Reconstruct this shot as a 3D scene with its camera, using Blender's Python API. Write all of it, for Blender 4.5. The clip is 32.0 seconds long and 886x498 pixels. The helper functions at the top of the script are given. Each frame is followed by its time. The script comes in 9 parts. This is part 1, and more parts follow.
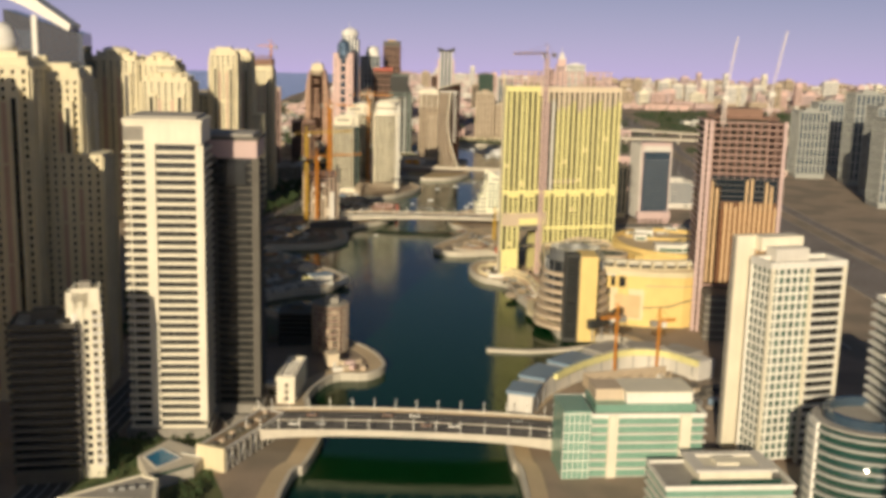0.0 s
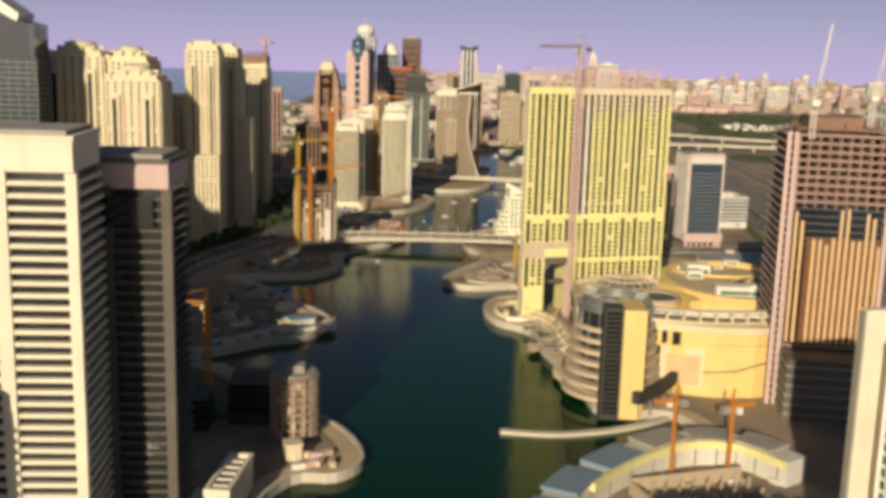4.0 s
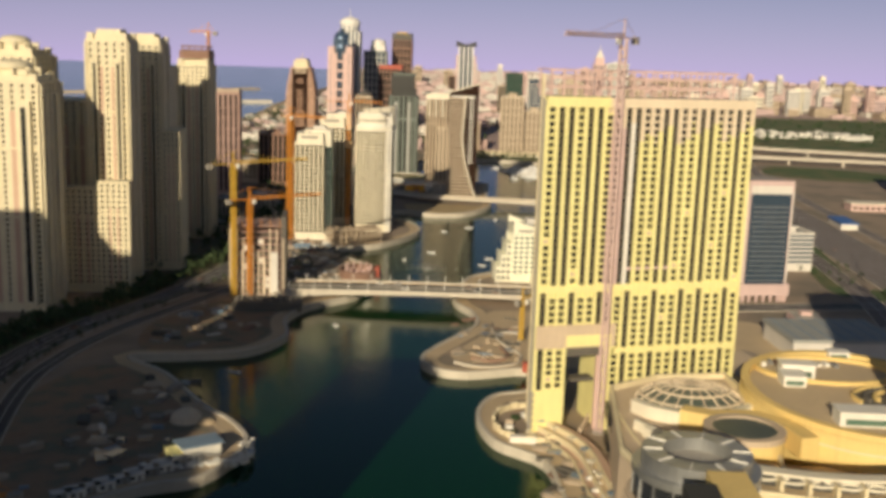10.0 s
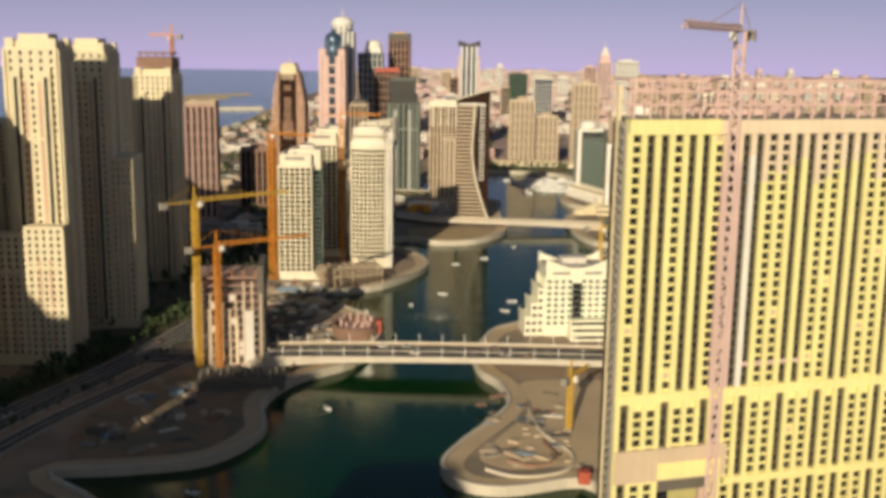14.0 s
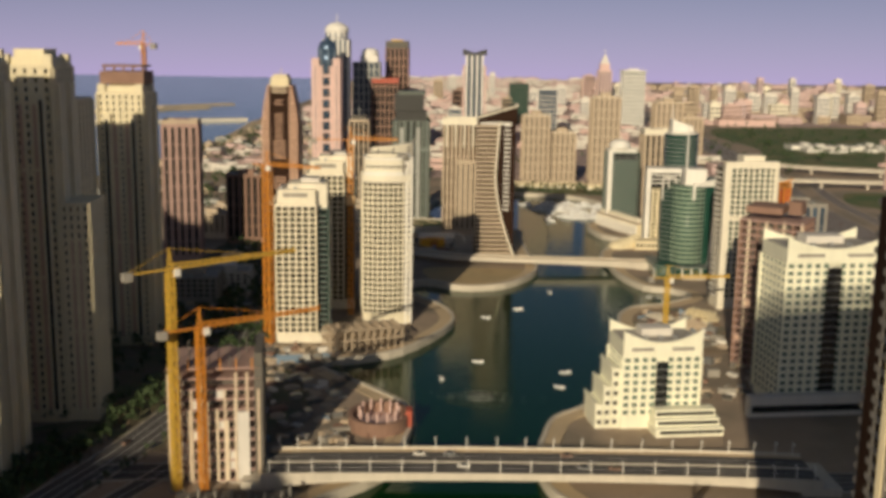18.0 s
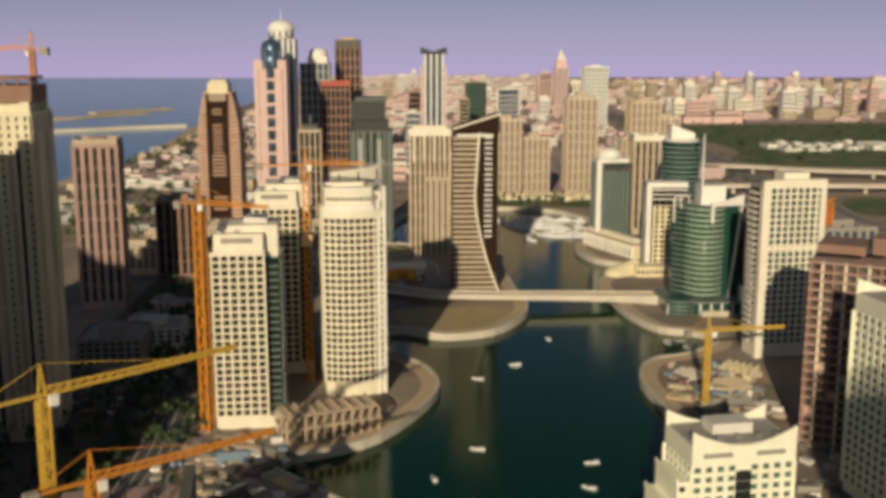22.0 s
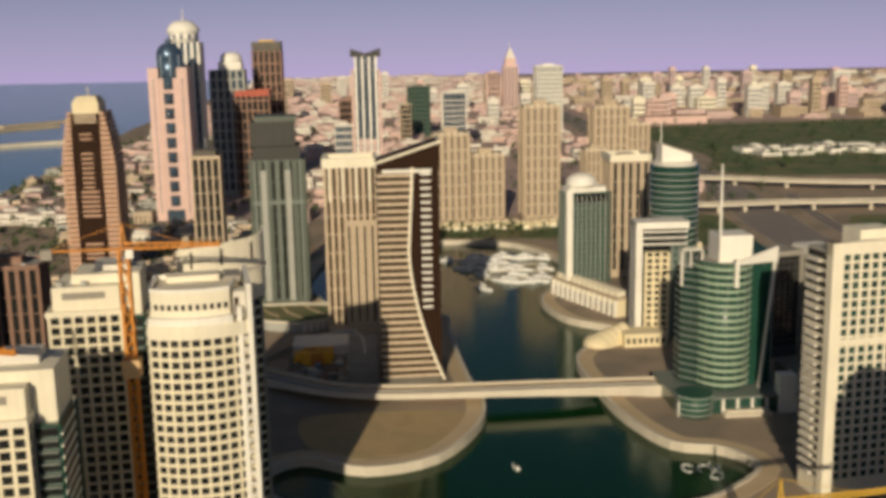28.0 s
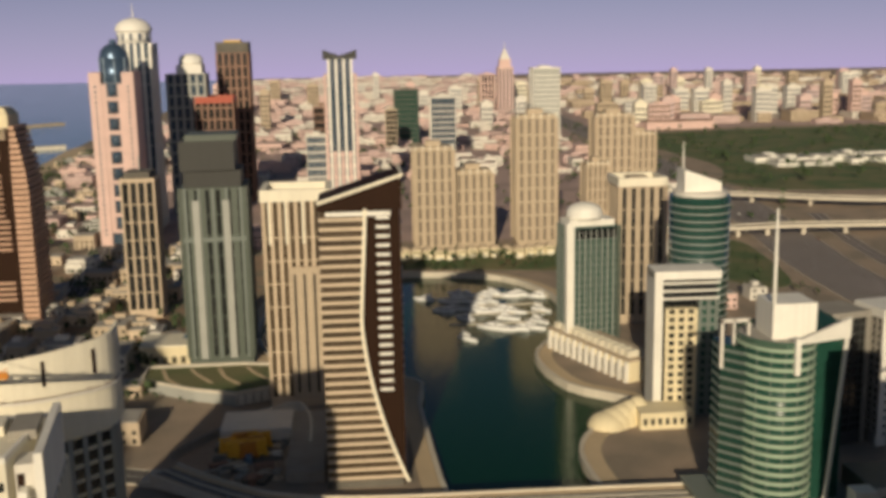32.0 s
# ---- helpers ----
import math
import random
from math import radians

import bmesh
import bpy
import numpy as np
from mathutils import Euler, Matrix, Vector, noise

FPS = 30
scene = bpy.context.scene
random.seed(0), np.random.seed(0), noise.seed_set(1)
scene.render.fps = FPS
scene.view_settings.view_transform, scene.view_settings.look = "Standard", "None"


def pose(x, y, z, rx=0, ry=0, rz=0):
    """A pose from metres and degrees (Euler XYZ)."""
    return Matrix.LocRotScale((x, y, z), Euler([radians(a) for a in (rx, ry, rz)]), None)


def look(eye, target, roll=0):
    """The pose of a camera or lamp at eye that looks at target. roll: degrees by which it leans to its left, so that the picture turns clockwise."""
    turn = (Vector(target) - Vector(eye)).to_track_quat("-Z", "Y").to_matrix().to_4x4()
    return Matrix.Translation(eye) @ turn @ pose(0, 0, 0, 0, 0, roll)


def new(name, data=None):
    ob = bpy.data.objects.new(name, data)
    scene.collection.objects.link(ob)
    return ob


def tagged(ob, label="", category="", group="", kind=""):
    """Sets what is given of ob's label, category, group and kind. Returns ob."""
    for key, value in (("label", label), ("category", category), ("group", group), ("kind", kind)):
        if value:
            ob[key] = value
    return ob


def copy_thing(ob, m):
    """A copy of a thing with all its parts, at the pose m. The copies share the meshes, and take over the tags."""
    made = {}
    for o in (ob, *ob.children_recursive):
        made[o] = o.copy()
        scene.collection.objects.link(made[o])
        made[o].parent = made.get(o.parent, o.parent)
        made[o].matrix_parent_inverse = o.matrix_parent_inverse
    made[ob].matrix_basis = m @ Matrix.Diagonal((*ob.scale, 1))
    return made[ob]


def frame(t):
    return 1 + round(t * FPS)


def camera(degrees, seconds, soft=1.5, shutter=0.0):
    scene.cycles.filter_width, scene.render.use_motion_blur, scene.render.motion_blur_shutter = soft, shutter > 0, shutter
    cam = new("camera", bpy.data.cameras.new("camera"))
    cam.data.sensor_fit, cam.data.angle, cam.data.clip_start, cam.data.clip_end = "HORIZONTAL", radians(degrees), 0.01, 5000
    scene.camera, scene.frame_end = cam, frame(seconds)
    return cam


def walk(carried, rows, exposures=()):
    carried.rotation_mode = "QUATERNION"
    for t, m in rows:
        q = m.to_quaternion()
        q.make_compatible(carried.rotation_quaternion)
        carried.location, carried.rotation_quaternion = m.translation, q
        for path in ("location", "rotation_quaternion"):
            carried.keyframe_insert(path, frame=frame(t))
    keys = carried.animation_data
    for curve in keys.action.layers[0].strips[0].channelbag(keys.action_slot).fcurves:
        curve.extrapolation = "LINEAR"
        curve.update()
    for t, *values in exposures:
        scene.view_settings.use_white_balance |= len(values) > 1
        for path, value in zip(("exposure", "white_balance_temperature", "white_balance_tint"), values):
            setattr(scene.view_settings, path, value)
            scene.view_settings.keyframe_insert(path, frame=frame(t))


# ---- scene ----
cam = camera(45.4, 32.0, soft=4.2)
METRES, EYE, TILT, LEAN, TURN = 1000.0, 162.5, 0.7, 0.0, 0.3
ROWS = [
    (0.0, 0.0, 0.0, 0.0, 0.31, -11.78, -1.47),
    (0.5, 0.0017, 0.0176, -0.0009, 0.96, -11.75, -1.49),
    (1.0, 0.003, 0.0327, -0.0015, 1.41, -11.77, -1.49),
    (1.5, 0.0044, 0.0505, -0.0024, 1.8, -11.76, -1.5),
    (2.0, 0.0056, 0.0669, -0.0033, 1.85, -11.76, -1.53),
    (2.5, 0.0068, 0.0831, -0.0041, 1.85, -11.77, -1.54),
    (3.0, 0.008, 0.0996, -0.0049, 1.85, -11.77, -1.52),
    (3.5, 0.0092, 0.1173, -0.0059, 1.86, -11.78, -1.54),
    (5.5, 0.0127, 0.1825, -0.0088, 1.83, -11.81, -1.44),
    (6.0, 0.0135, 0.1994, -0.0096, 1.83, -11.81, -1.42),
    (6.5, 0.0141, 0.2174, -0.0103, 1.83, -11.82, -1.4),
    (7.0, 0.0144, 0.2325, -0.0107, 1.82, -11.83, -1.44),
    (7.5, 0.0147, 0.2503, -0.0111, 1.84, -11.84, -1.49),
    (8.0, 0.0148, 0.2668, -0.0114, 1.84, -11.85, -1.52),
    (8.5, 0.0146, 0.283, -0.0117, 1.84, -11.86, -1.59),
    (9.0, 0.0145, 0.2994, -0.0122, 1.86, -11.87, -1.67),
    (9.5, 0.0141, 0.3165, -0.0127, 1.87, -11.89, -1.75),
    (10.0, 0.0138, 0.3317, -0.0133, 1.89, -11.88, -1.85),
    (10.5, 0.0132, 0.349, -0.0136, 1.9, -11.9, -1.94),
    (11.0, 0.0125, 0.3653, -0.0138, 1.91, -11.91, -1.97),
    (11.5, 0.0115, 0.3814, -0.0139, 1.88, -11.92, -1.85),
    (12.0, 0.01, 0.3973, -0.0141, 1.83, -11.92, -1.64),
    (12.5, 0.008, 0.4142, -0.0143, 1.78, -11.92, -1.43),
    (13.0, 0.0058, 0.4286, -0.0147, 1.72, -11.91, -1.26),
    (13.5, 0.0032, 0.4455, -0.0149, 1.65, -11.92, -0.99),
    (14.0, 0.0007, 0.4598, -0.0151, 1.57, -11.89, -0.79),
    (14.5, -0.0025, 0.4764, -0.0152, 1.48, -11.84, -0.62),
    (16.5, -0.0178, 0.5371, -0.0154, 1.11, -11.61, -0.81),
    (17.0, -0.0214, 0.5509, -0.0153, 1.01, -11.59, -0.86),
    (17.5, -0.0253, 0.567, -0.0153, 0.86, -11.57, -0.86),
    (18.0, -0.0286, 0.5818, -0.0155, 0.65, -11.51, -0.86),
    (18.5, -0.0319, 0.5966, -0.0155, 0.36, -11.48, -0.79),
    (19.0, -0.0348, 0.6113, -0.0155, -0.03, -11.47, -0.7),
    (19.5, -0.0377, 0.6273, -0.0156, -0.47, -11.49, -0.6),
    (20.0, -0.0398, 0.6411, -0.0158, -0.83, -11.5, -0.51),
    (20.5, -0.0417, 0.6571, -0.0159, -1.24, -11.54, -0.41),
    (21.0, -0.043, 0.6717, -0.0161, -1.62, -11.57, -0.3),
    (21.5, -0.0438, 0.6865, -0.0162, -2.0, -11.6, -0.15),
    (22.0, -0.0442, 0.7011, -0.0163, -2.37, -11.62, -0.05),
    (22.5, -0.0441, 0.7167, -0.0161, -2.77, -11.66, 0.01),
    (23.0, -0.0437, 0.7303, -0.0161, -3.09, -11.68, 0.11),
    (23.5, -0.043, 0.7459, -0.016, -3.4, -11.72, 0.23),
    (24.0, -0.0419, 0.7607, -0.0161, -3.7, -11.74, 0.33),
    (24.5, -0.0404, 0.7752, -0.0161, -4.0, -11.76, 0.42),
    (25.0, -0.0387, 0.7895, -0.016, -4.28, -11.79, 0.5),
    (25.5, -0.0366, 0.8051, -0.016, -4.57, -11.81, 0.59),
    (27.5, -0.0264, 0.8626, -0.0166, -5.17, -11.73, 0.95),
    (28.0, -0.0236, 0.8769, -0.0168, -5.25, -11.73, 1.01),
    (28.5, -0.0206, 0.8923, -0.017, -5.34, -11.73, 1.06),
    (29.0, -0.018, 0.9053, -0.0172, -5.38, -11.72, 1.05),
    (29.5, -0.0149, 0.9203, -0.0174, -5.4, -11.73, 1.1),
    (30.0, -0.0121, 0.9343, -0.0176, -5.42, -11.73, 1.12),
    (30.5, -0.0094, 0.9482, -0.0175, -5.43, -11.73, 1.11),
    (31.0, -0.0068, 0.962, -0.0175, -5.45, -11.74, 1.09),
    (31.5, -0.0039, 0.9771, -0.0175, -5.43, -11.74, 1.04),
    (32.0, -0.0016, 0.9899, -0.0176, -5.42, -11.74, 0.99),
]
walk(cam, [(t, pose(0, 0, EYE, TILT, LEAN, TURN) @ pose(METRES * x, METRES * y, METRES * z, 90 + pitch, roll, yaw)) for t, x, y, z, yaw, pitch, roll in ROWS],
     [(0.0, 0.0), (14.5, 0.0), (17.0, -0.22), (25.5, -0.24), (28.0, -0.22), (32.0, -0.24)])

# ---- sky, sun, exposure ----
HAZE, SKY = (0.54, 0.41, 0.77), 0.037
SUN_EL, SUN_AZ = 18.0, 12.0          # low sun behind the flight, a little from the sea side
world = bpy.data.worlds.new("sky")
scene.world = world
world.use_nodes = True
wn, wl = world.node_tree.nodes, world.node_tree.links
wn.clear()
sky = wn.new("ShaderNodeTexSky")
sky.sky_type = "NISHITA"
sky.sun_disc = False
sky.sun_elevation = radians(SUN_EL)
sky.sun_rotation = radians(180 + SUN_AZ)
sky.altitude, sky.air_density, sky.dust_density, sky.ozone_density = 0, 1.0, 1.6, 3.0
tc, lift, norm = wn.new("ShaderNodeTexCoord"), wn.new("ShaderNodeVectorMath"), wn.new("ShaderNodeVectorMath")
lift.operation, norm.operation = "ADD", "NORMALIZE"
lift.inputs[1].default_value = (0, 0, 0.05)   # the haze hides the true horizon: the sky goes on a little below it
bg, wout = wn.new("ShaderNodeBackground"), wn.new("ShaderNodeOutputWorld")
wl.new(tc.outputs["Generated"], lift.inputs[0])
wl.new(lift.outputs[0], norm.inputs[0])
wl.new(norm.outputs[0], sky.inputs[0])
# dusty lilac haze low in the sky, thinning out upwards
split, thin, fall = wn.new("ShaderNodeSeparateXYZ"), wn.new("ShaderNodeMath"), wn.new("ShaderNodeMath")
thin.operation, fall.operation = "SUBTRACT", "POWER"
thin.use_clamp = True
thin.inputs[0].default_value, fall.inputs[1].default_value = 1.0, 10.0
haze, dim, both = wn.new("ShaderNodeVectorMath"), wn.new("ShaderNodeVectorMath"), wn.new("ShaderNodeVectorMath")
haze.operation, dim.operation, both.operation = "SCALE", "SCALE", "ADD"
haze.inputs[0].default_value = HAZE
dim.inputs["Scale"].default_value = SKY
wl.new(norm.outputs[0], split.inputs[0])
wl.new(split.outputs["Z"], thin.inputs[1])
wl.new(thin.outputs[0], fall.inputs[0])
wl.new(fall.outputs[0], haze.inputs["Scale"])
wl.new(sky.outputs[0], dim.inputs[0])
wl.new(dim.outputs[0], both.inputs[0])
wl.new(haze.outputs[0], both.inputs[1])
wl.new(both.outputs[0], bg.inputs[0])
bg.inputs[1].default_value = 1.0
wl.new(bg.outputs[0], wout.inputs[0])
sun = new("sun", bpy.data.lights.new("sun", "SUN"))
sun.data.energy, sun.data.angle, sun.data.color = 4.5, radians(0.6), (1.0, 0.83, 0.59)
sun_from = Vector((-math.sin(radians(SUN_AZ)) * math.cos(radians(SUN_EL)), -math.cos(radians(SUN_AZ)) * math.cos(radians(SUN_EL)), math.sin(radians(SUN_EL))))
sun.matrix_world = look(tuple(sun_from * 900), (0, 0, 0))


# ---- materials ----
def material(name, color, rough=0.7, metal=0.0, grain=0.12, size=9.0, streak=0.10, bump=0.0, vary=0.06, spec=0.5, second=None):
    """Paint, stone or metal with stains at two scales, rain streaks and a little difference from piece to piece."""
    m = bpy.data.materials.new(name)
    m.use_nodes = True
    n, l = m.node_tree.nodes, m.node_tree.links
    b = n["Principled BSDF"]
    b.inputs["Roughness"].default_value, b.inputs["Metallic"].default_value = rough, metal
    b.inputs["Specular IOR Level"].default_value = spec
    geo = n.new("ShaderNodeNewGeometry")
    big, fine, run, info = n.new("ShaderNodeTexNoise"), n.new("ShaderNodeTexNoise"), n.new("ShaderNodeTexNoise"), n.new("ShaderNodeObjectInfo")
    stretch = n.new("ShaderNodeMapping")
    stretch.inputs["Scale"].default_value = (0.9, 0.9, 0.035)
    big.inputs["Scale"].default_value, fine.inputs["Scale"].default_value, run.inputs["Scale"].default_value = 1.0 / size, 1.3, 1.0
    big.inputs["Detail"].default_value, fine.inputs["Detail"].default_value, run.inputs["Detail"].default_value = 5, 3, 2
    l.new(geo.outputs["Position"], big.inputs["Vector"])
    l.new(geo.outputs["Position"], fine.inputs["Vector"])
    l.new(geo.outputs["Position"], stretch.inputs["Vector"])
    l.new(stretch.outputs[0], run.inputs["Vector"])
    total = None
    for socket, amount in ((big.outputs["Fac"], grain * 2.2), (fine.outputs["Fac"], grain), (run.outputs["Fac"], streak * 2), (info.outputs["Random"], vary)):
        k = n.new("ShaderNodeMath")
        k.operation = "MULTIPLY_ADD"
        k.inputs[1].default_value, k.inputs[2].default_value = amount, -amount / 2
        l.new(socket, k.inputs[0])
        if total is not None:
            s = n.new("ShaderNodeMath")
            l.new(total, s.inputs[0])
            l.new(k.outputs[0], s.inputs[1])
            total = s.outputs[0]
        else:
            total = k.outputs[0]
    up = n.new("ShaderNodeMath")
    up.inputs[1].default_value = 1.0
    l.new(total, up.inputs[0])
    mul = n.new("ShaderNodeVectorMath")
    mul.operation = "SCALE"
    if second is None:
        mul.inputs[0].default_value = color
    else:
        ramp, mix = n.new("ShaderNodeMapRange"), n.new("ShaderNodeMix")
        mix.data_type = "RGBA"
        ramp.inputs["From Min"].default_value, ramp.inputs["From Max"].default_value = 0.42, 0.6
        mix.inputs[6].default_value, mix.inputs[7].default_value = (*color, 1), (*second, 1)
        l.new(big.outputs["Fac"], ramp.inputs["Value"])
        l.new(ramp.outputs[0], mix.inputs[0])
        l.new(mix.outputs[2], mul.inputs[0])
    l.new(up.outputs[0], mul.inputs["Scale"])
    l.new(mul.outputs[0], b.inputs["Base Color"])
    if bump:
        bp = n.new("ShaderNodeBump")
        bp.inputs["Distance"].default_value, bp.inputs["Strength"].default_value = bump, 0.5
        l.new(fine.outputs["Fac"], bp.inputs["Height"])
        l.new(bp.outputs[0], b.inputs["Normal"])
    return m


def glazing(name, color, rough=0.12, vary=0.5):
    """Dark window glass: a glossy dark body, pane by pane a little lighter or darker, as curtains and rooms behind it are."""
    m = material(name, color, rough, 0.0, 0.3, 4.0, 0.1, 0.0, vary, 0.9)
    return m


M = {
    "cream": material("cream_paint", (0.74, 0.65, 0.43), 0.75),
    "yellow": material("yellow_stone_paint", (0.80, 0.745, 0.34), 0.75),
    "sand": material("sand_render", (0.48, 0.39, 0.28), 0.8),
    "pinkish": material("pinkish_cladding", (0.64, 0.46, 0.41), 0.7),
    "white": material("white_paint", (0.80, 0.78, 0.70), 0.65),
    "offwhite": material("off_white_paint", (0.68, 0.65, 0.58), 0.7),
    "warmwhite": material("warm_white_paint", (0.78, 0.73, 0.58), 0.7),
    "jbr": material("beige_render", (0.73, 0.66, 0.46), 0.85),
    "greyconc": material("grey_concrete", (0.30, 0.28, 0.24), 0.9, grain=0.25),
    "redconc": material("raw_reddish_concrete", (0.27, 0.165, 0.12), 0.9, grain=0.25),
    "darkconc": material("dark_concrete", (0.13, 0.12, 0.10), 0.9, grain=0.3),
    "brown": material("brown_cladding", (0.028, 0.013, 0.007), 0.7, spec=0.12),
    "orange": material("orange_crane_paint", (0.60, 0.24, 0.03), 0.5),
    "yellowp": material("yellow_crane_paint", (0.62, 0.40, 0.06), 0.5),
    "whitemetal": material("white_crane_paint", (0.75, 0.68, 0.62), 0.5),
    "steel": material("galvanised_steel", (0.42, 0.43, 0.42), 0.4, 0.7),
    "roofgrey": material("roof_membrane", (0.36, 0.34, 0.30), 0.9, grain=0.3),
    "roofblue": material("blue_roof_sheet", (0.20, 0.28, 0.36), 0.5),
    "red": material("red_paint", (0.42, 0.09, 0.05), 0.6),
    "glass": glazing("dark_window_glass", (0.020, 0.022, 0.022)),
    "gglass": glazing("green_window_glass", (0.02, 0.06, 0.045), 0.08),
    "deepgreen": material("deep_green_glass", (0.018, 0.070, 0.050), 0.3, 0.0, 0.3, 4.0, 0.1, 0.0, 0.4, 0.25),
    "seaglass": glazing("grey_green_glass", (0.085, 0.15, 0.11), 0.1),
    "navy": glazing("navy_window_glass", (0.012, 0.022, 0.034), 0.12),
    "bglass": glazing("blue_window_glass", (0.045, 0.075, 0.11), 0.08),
    "bronze": glazing("bronze_window_glass", (0.07, 0.05, 0.03), 0.15),
    "dome": material("blue_dome_metal", (0.08, 0.13, 0.20), 0.3, 0.5),
    "asphalt": material("asphalt", (0.095, 0.088, 0.082), 0.9, grain=0.25),
    "line": material("road_paint", (0.7, 0.7, 0.66), 0.7),
    "paving": material("sandy_paving", (0.56, 0.44, 0.28), 0.9, grain=0.2, size=25),
    "quay": material("quay_stone", (0.60, 0.55, 0.45), 0.85, grain=0.2, size=12),
    "sandsoil": material("trampled_sand", (0.50, 0.37, 0.19), 0.95, grain=0.5, size=14, second=(0.36, 0.28, 0.15)),
    "ochre": material("ochre_cladding", (0.56, 0.36, 0.25), 0.75),
    "soil": material("building_site_soil", (0.36, 0.245, 0.155), 0.95, grain=0.6, size=12, second=(0.17, 0.16, 0.11)),
    "grass": material("lawn", (0.085, 0.135, 0.045), 0.95, grain=0.5, size=40, second=(0.14, 0.135, 0.06)),
    "leaf": material("leaves", (0.045, 0.075, 0.025), 0.8, grain=0.5, size=5),
    "bark": material("bark", (0.12, 0.08, 0.05), 0.9),
    "tan": material("tan_render", (0.58, 0.47, 0.34), 0.8),
    "char": material("charcoal_cladding", (0.045, 0.046, 0.042), 0.7),
    "mint": material("pale_green_glass_panel", (0.20, 0.36, 0.28), 0.25),
    "rib": material("grey_rib_cladding", (0.36, 0.37, 0.34), 0.7),
    # rose paint; on the far towers and houses its paleness stands in for haze
    "rose": material("rose_paint_and_haze", (0.60, 0.45, 0.42), 0.75),
    "darkband": material("dark_grey_band", (0.16, 0.19, 0.17), 0.5),
    "golden": material("golden_stone_cladding", (0.80, 0.60, 0.23), 0.75),
    "peach": material("peach_primer_paint", (0.72, 0.50, 0.27), 0.8),
    "rust": material("rust_brown_netting", (0.17, 0.08, 0.038), 0.9, grain=0.25),
    "mauve": material("mauve_raw_concrete", (0.40, 0.27, 0.23), 0.9, grain=0.2),
    "salmon": material("salmon_panel_paint", (0.56, 0.39, 0.29), 0.8),
    # shade inside recesses and openings is put into this dark olive-brown
    "recess_shade": material("olive_brown_recess_shade", (0.07, 0.06, 0.038), 0.85),
    "primer": material("cream_primer", (0.74, 0.63, 0.46), 0.8),
    "smoke": material("smoky_green_cladding", (0.085, 0.105, 0.085), 0.5, vary=0.15),
    # tan glass, kept light so that haze shows in the far window strips
    "tanglass": glazing("tan_glass_with_haze", (0.20, 0.165, 0.125), 0.25, 0.3),
    # soil and greenery, darkened so that the towers' shade is in the colour
    "shadesoil": material("shade_dark_ground", (0.17, 0.135, 0.09), 0.95, grain=0.6, size=14, second=(0.09, 0.10, 0.05)),
    # sand with the pink of the distance haze mixed into its colour
    "fartown": material("haze_tinted_sand", (0.52, 0.38, 0.335), 0.95, grain=0.4, size=60, second=(0.33, 0.25, 0.22)),
    "ivory": material("ivory_paint", (0.77, 0.71, 0.53), 0.75),
    "paleasphalt": material("pale_asphalt", (0.20, 0.170, 0.155), 0.9, grain=0.3, size=30),
    "signal": material("signal_yellow_paint", (0.86, 0.47, 0.04), 0.5),
    "balconygreen": material("pale_green_balcony_glass", (0.34, 0.44, 0.33), 0.3),
    "hotelwhite": material("creamy_white_paint", (0.85, 0.84, 0.66), 0.65),
    "boat": material("white_boat_hull", (0.8, 0.8, 0.78), 0.35),
}


def ground_material():
    m = material("dusty_ground", (0.40, 0.315, 0.235), 0.95, 0, 0.45, 40.0, 0.0, 0.0, 0.0, 0.3, (0.23, 0.195, 0.15))
    return m


def water_material():
    m = bpy.data.materials.new("marina_water")
    m.use_nodes = True
    n, l = m.node_tree.nodes, m.node_tree.links
    b = n["Principled BSDF"]
    deep, reach, side = n.new("ShaderNodeMix"), n.new("ShaderNodeMapRange"), n.new("ShaderNodeSeparateXYZ")
    deep.data_type = "RGBA"
    deep.inputs[6].default_value, deep.inputs[7].default_value = (0.001, 0.028, 0.006, 1), (0.05, 0.20, 0.30, 1)   # green basin, blue open sea
    reach.inputs["From Min"].default_value, reach.inputs["From Max"].default_value = -330.0, -430.0
    b.inputs["Roughness"].default_value = 0.09
    b.inputs["IOR"].default_value = 1.33
    tint = n.new("ShaderNodeMix")
    tint.data_type = "RGBA"
    tint.inputs[6].default_value, tint.inputs[7].default_value = (0.42, 0.88, 0.42, 1), (0.95, 0.98, 1.0, 1)
    l.new(reach.outputs[0], tint.inputs[0])
    l.new(tint.outputs[2], b.inputs["Specular Tint"])
    b.inputs["Specular IOR Level"].default_value = 0.5
    geo, small, large, bp = n.new("ShaderNodeNewGeometry"), n.new("ShaderNodeTexNoise"), n.new("ShaderNodeTexNoise"), n.new("ShaderNodeBump")
    small.inputs["Scale"].default_value, small.inputs["Detail"].default_value = 0.35, 4
    large.inputs["Scale"].default_value = 0.012
    bp.inputs["Distance"].default_value, bp.inputs["Strength"].default_value = 0.25, 0.35
    l.new(geo.outputs["Position"], small.inputs["Vector"])
    l.new(geo.outputs["Position"], large.inputs["Vector"])
    l.new(geo.outputs["Position"], side.inputs[0])
    l.new(side.outputs["X"], reach.inputs["Value"])
    l.new(reach.outputs[0], deep.inputs[0])
    l.new(deep.outputs[2], b.inputs["Base Color"])
    l.new(small.outputs["Fac"], bp.inputs["Height"])
    l.new(bp.outputs[0], b.inputs["Normal"])
    r = n.new("ShaderNodeMapRange")
    r.inputs["To Min"].default_value, r.inputs["To Max"].default_value = 0.06, 0.16
    l.new(large.outputs["Fac"], r.inputs["Value"])
    l.new(r.outputs[0], b.inputs["Roughness"])
    return m


M["ground"], M["water"] = ground_material(), water_material()
LAND = 3.0      # quay height above the water


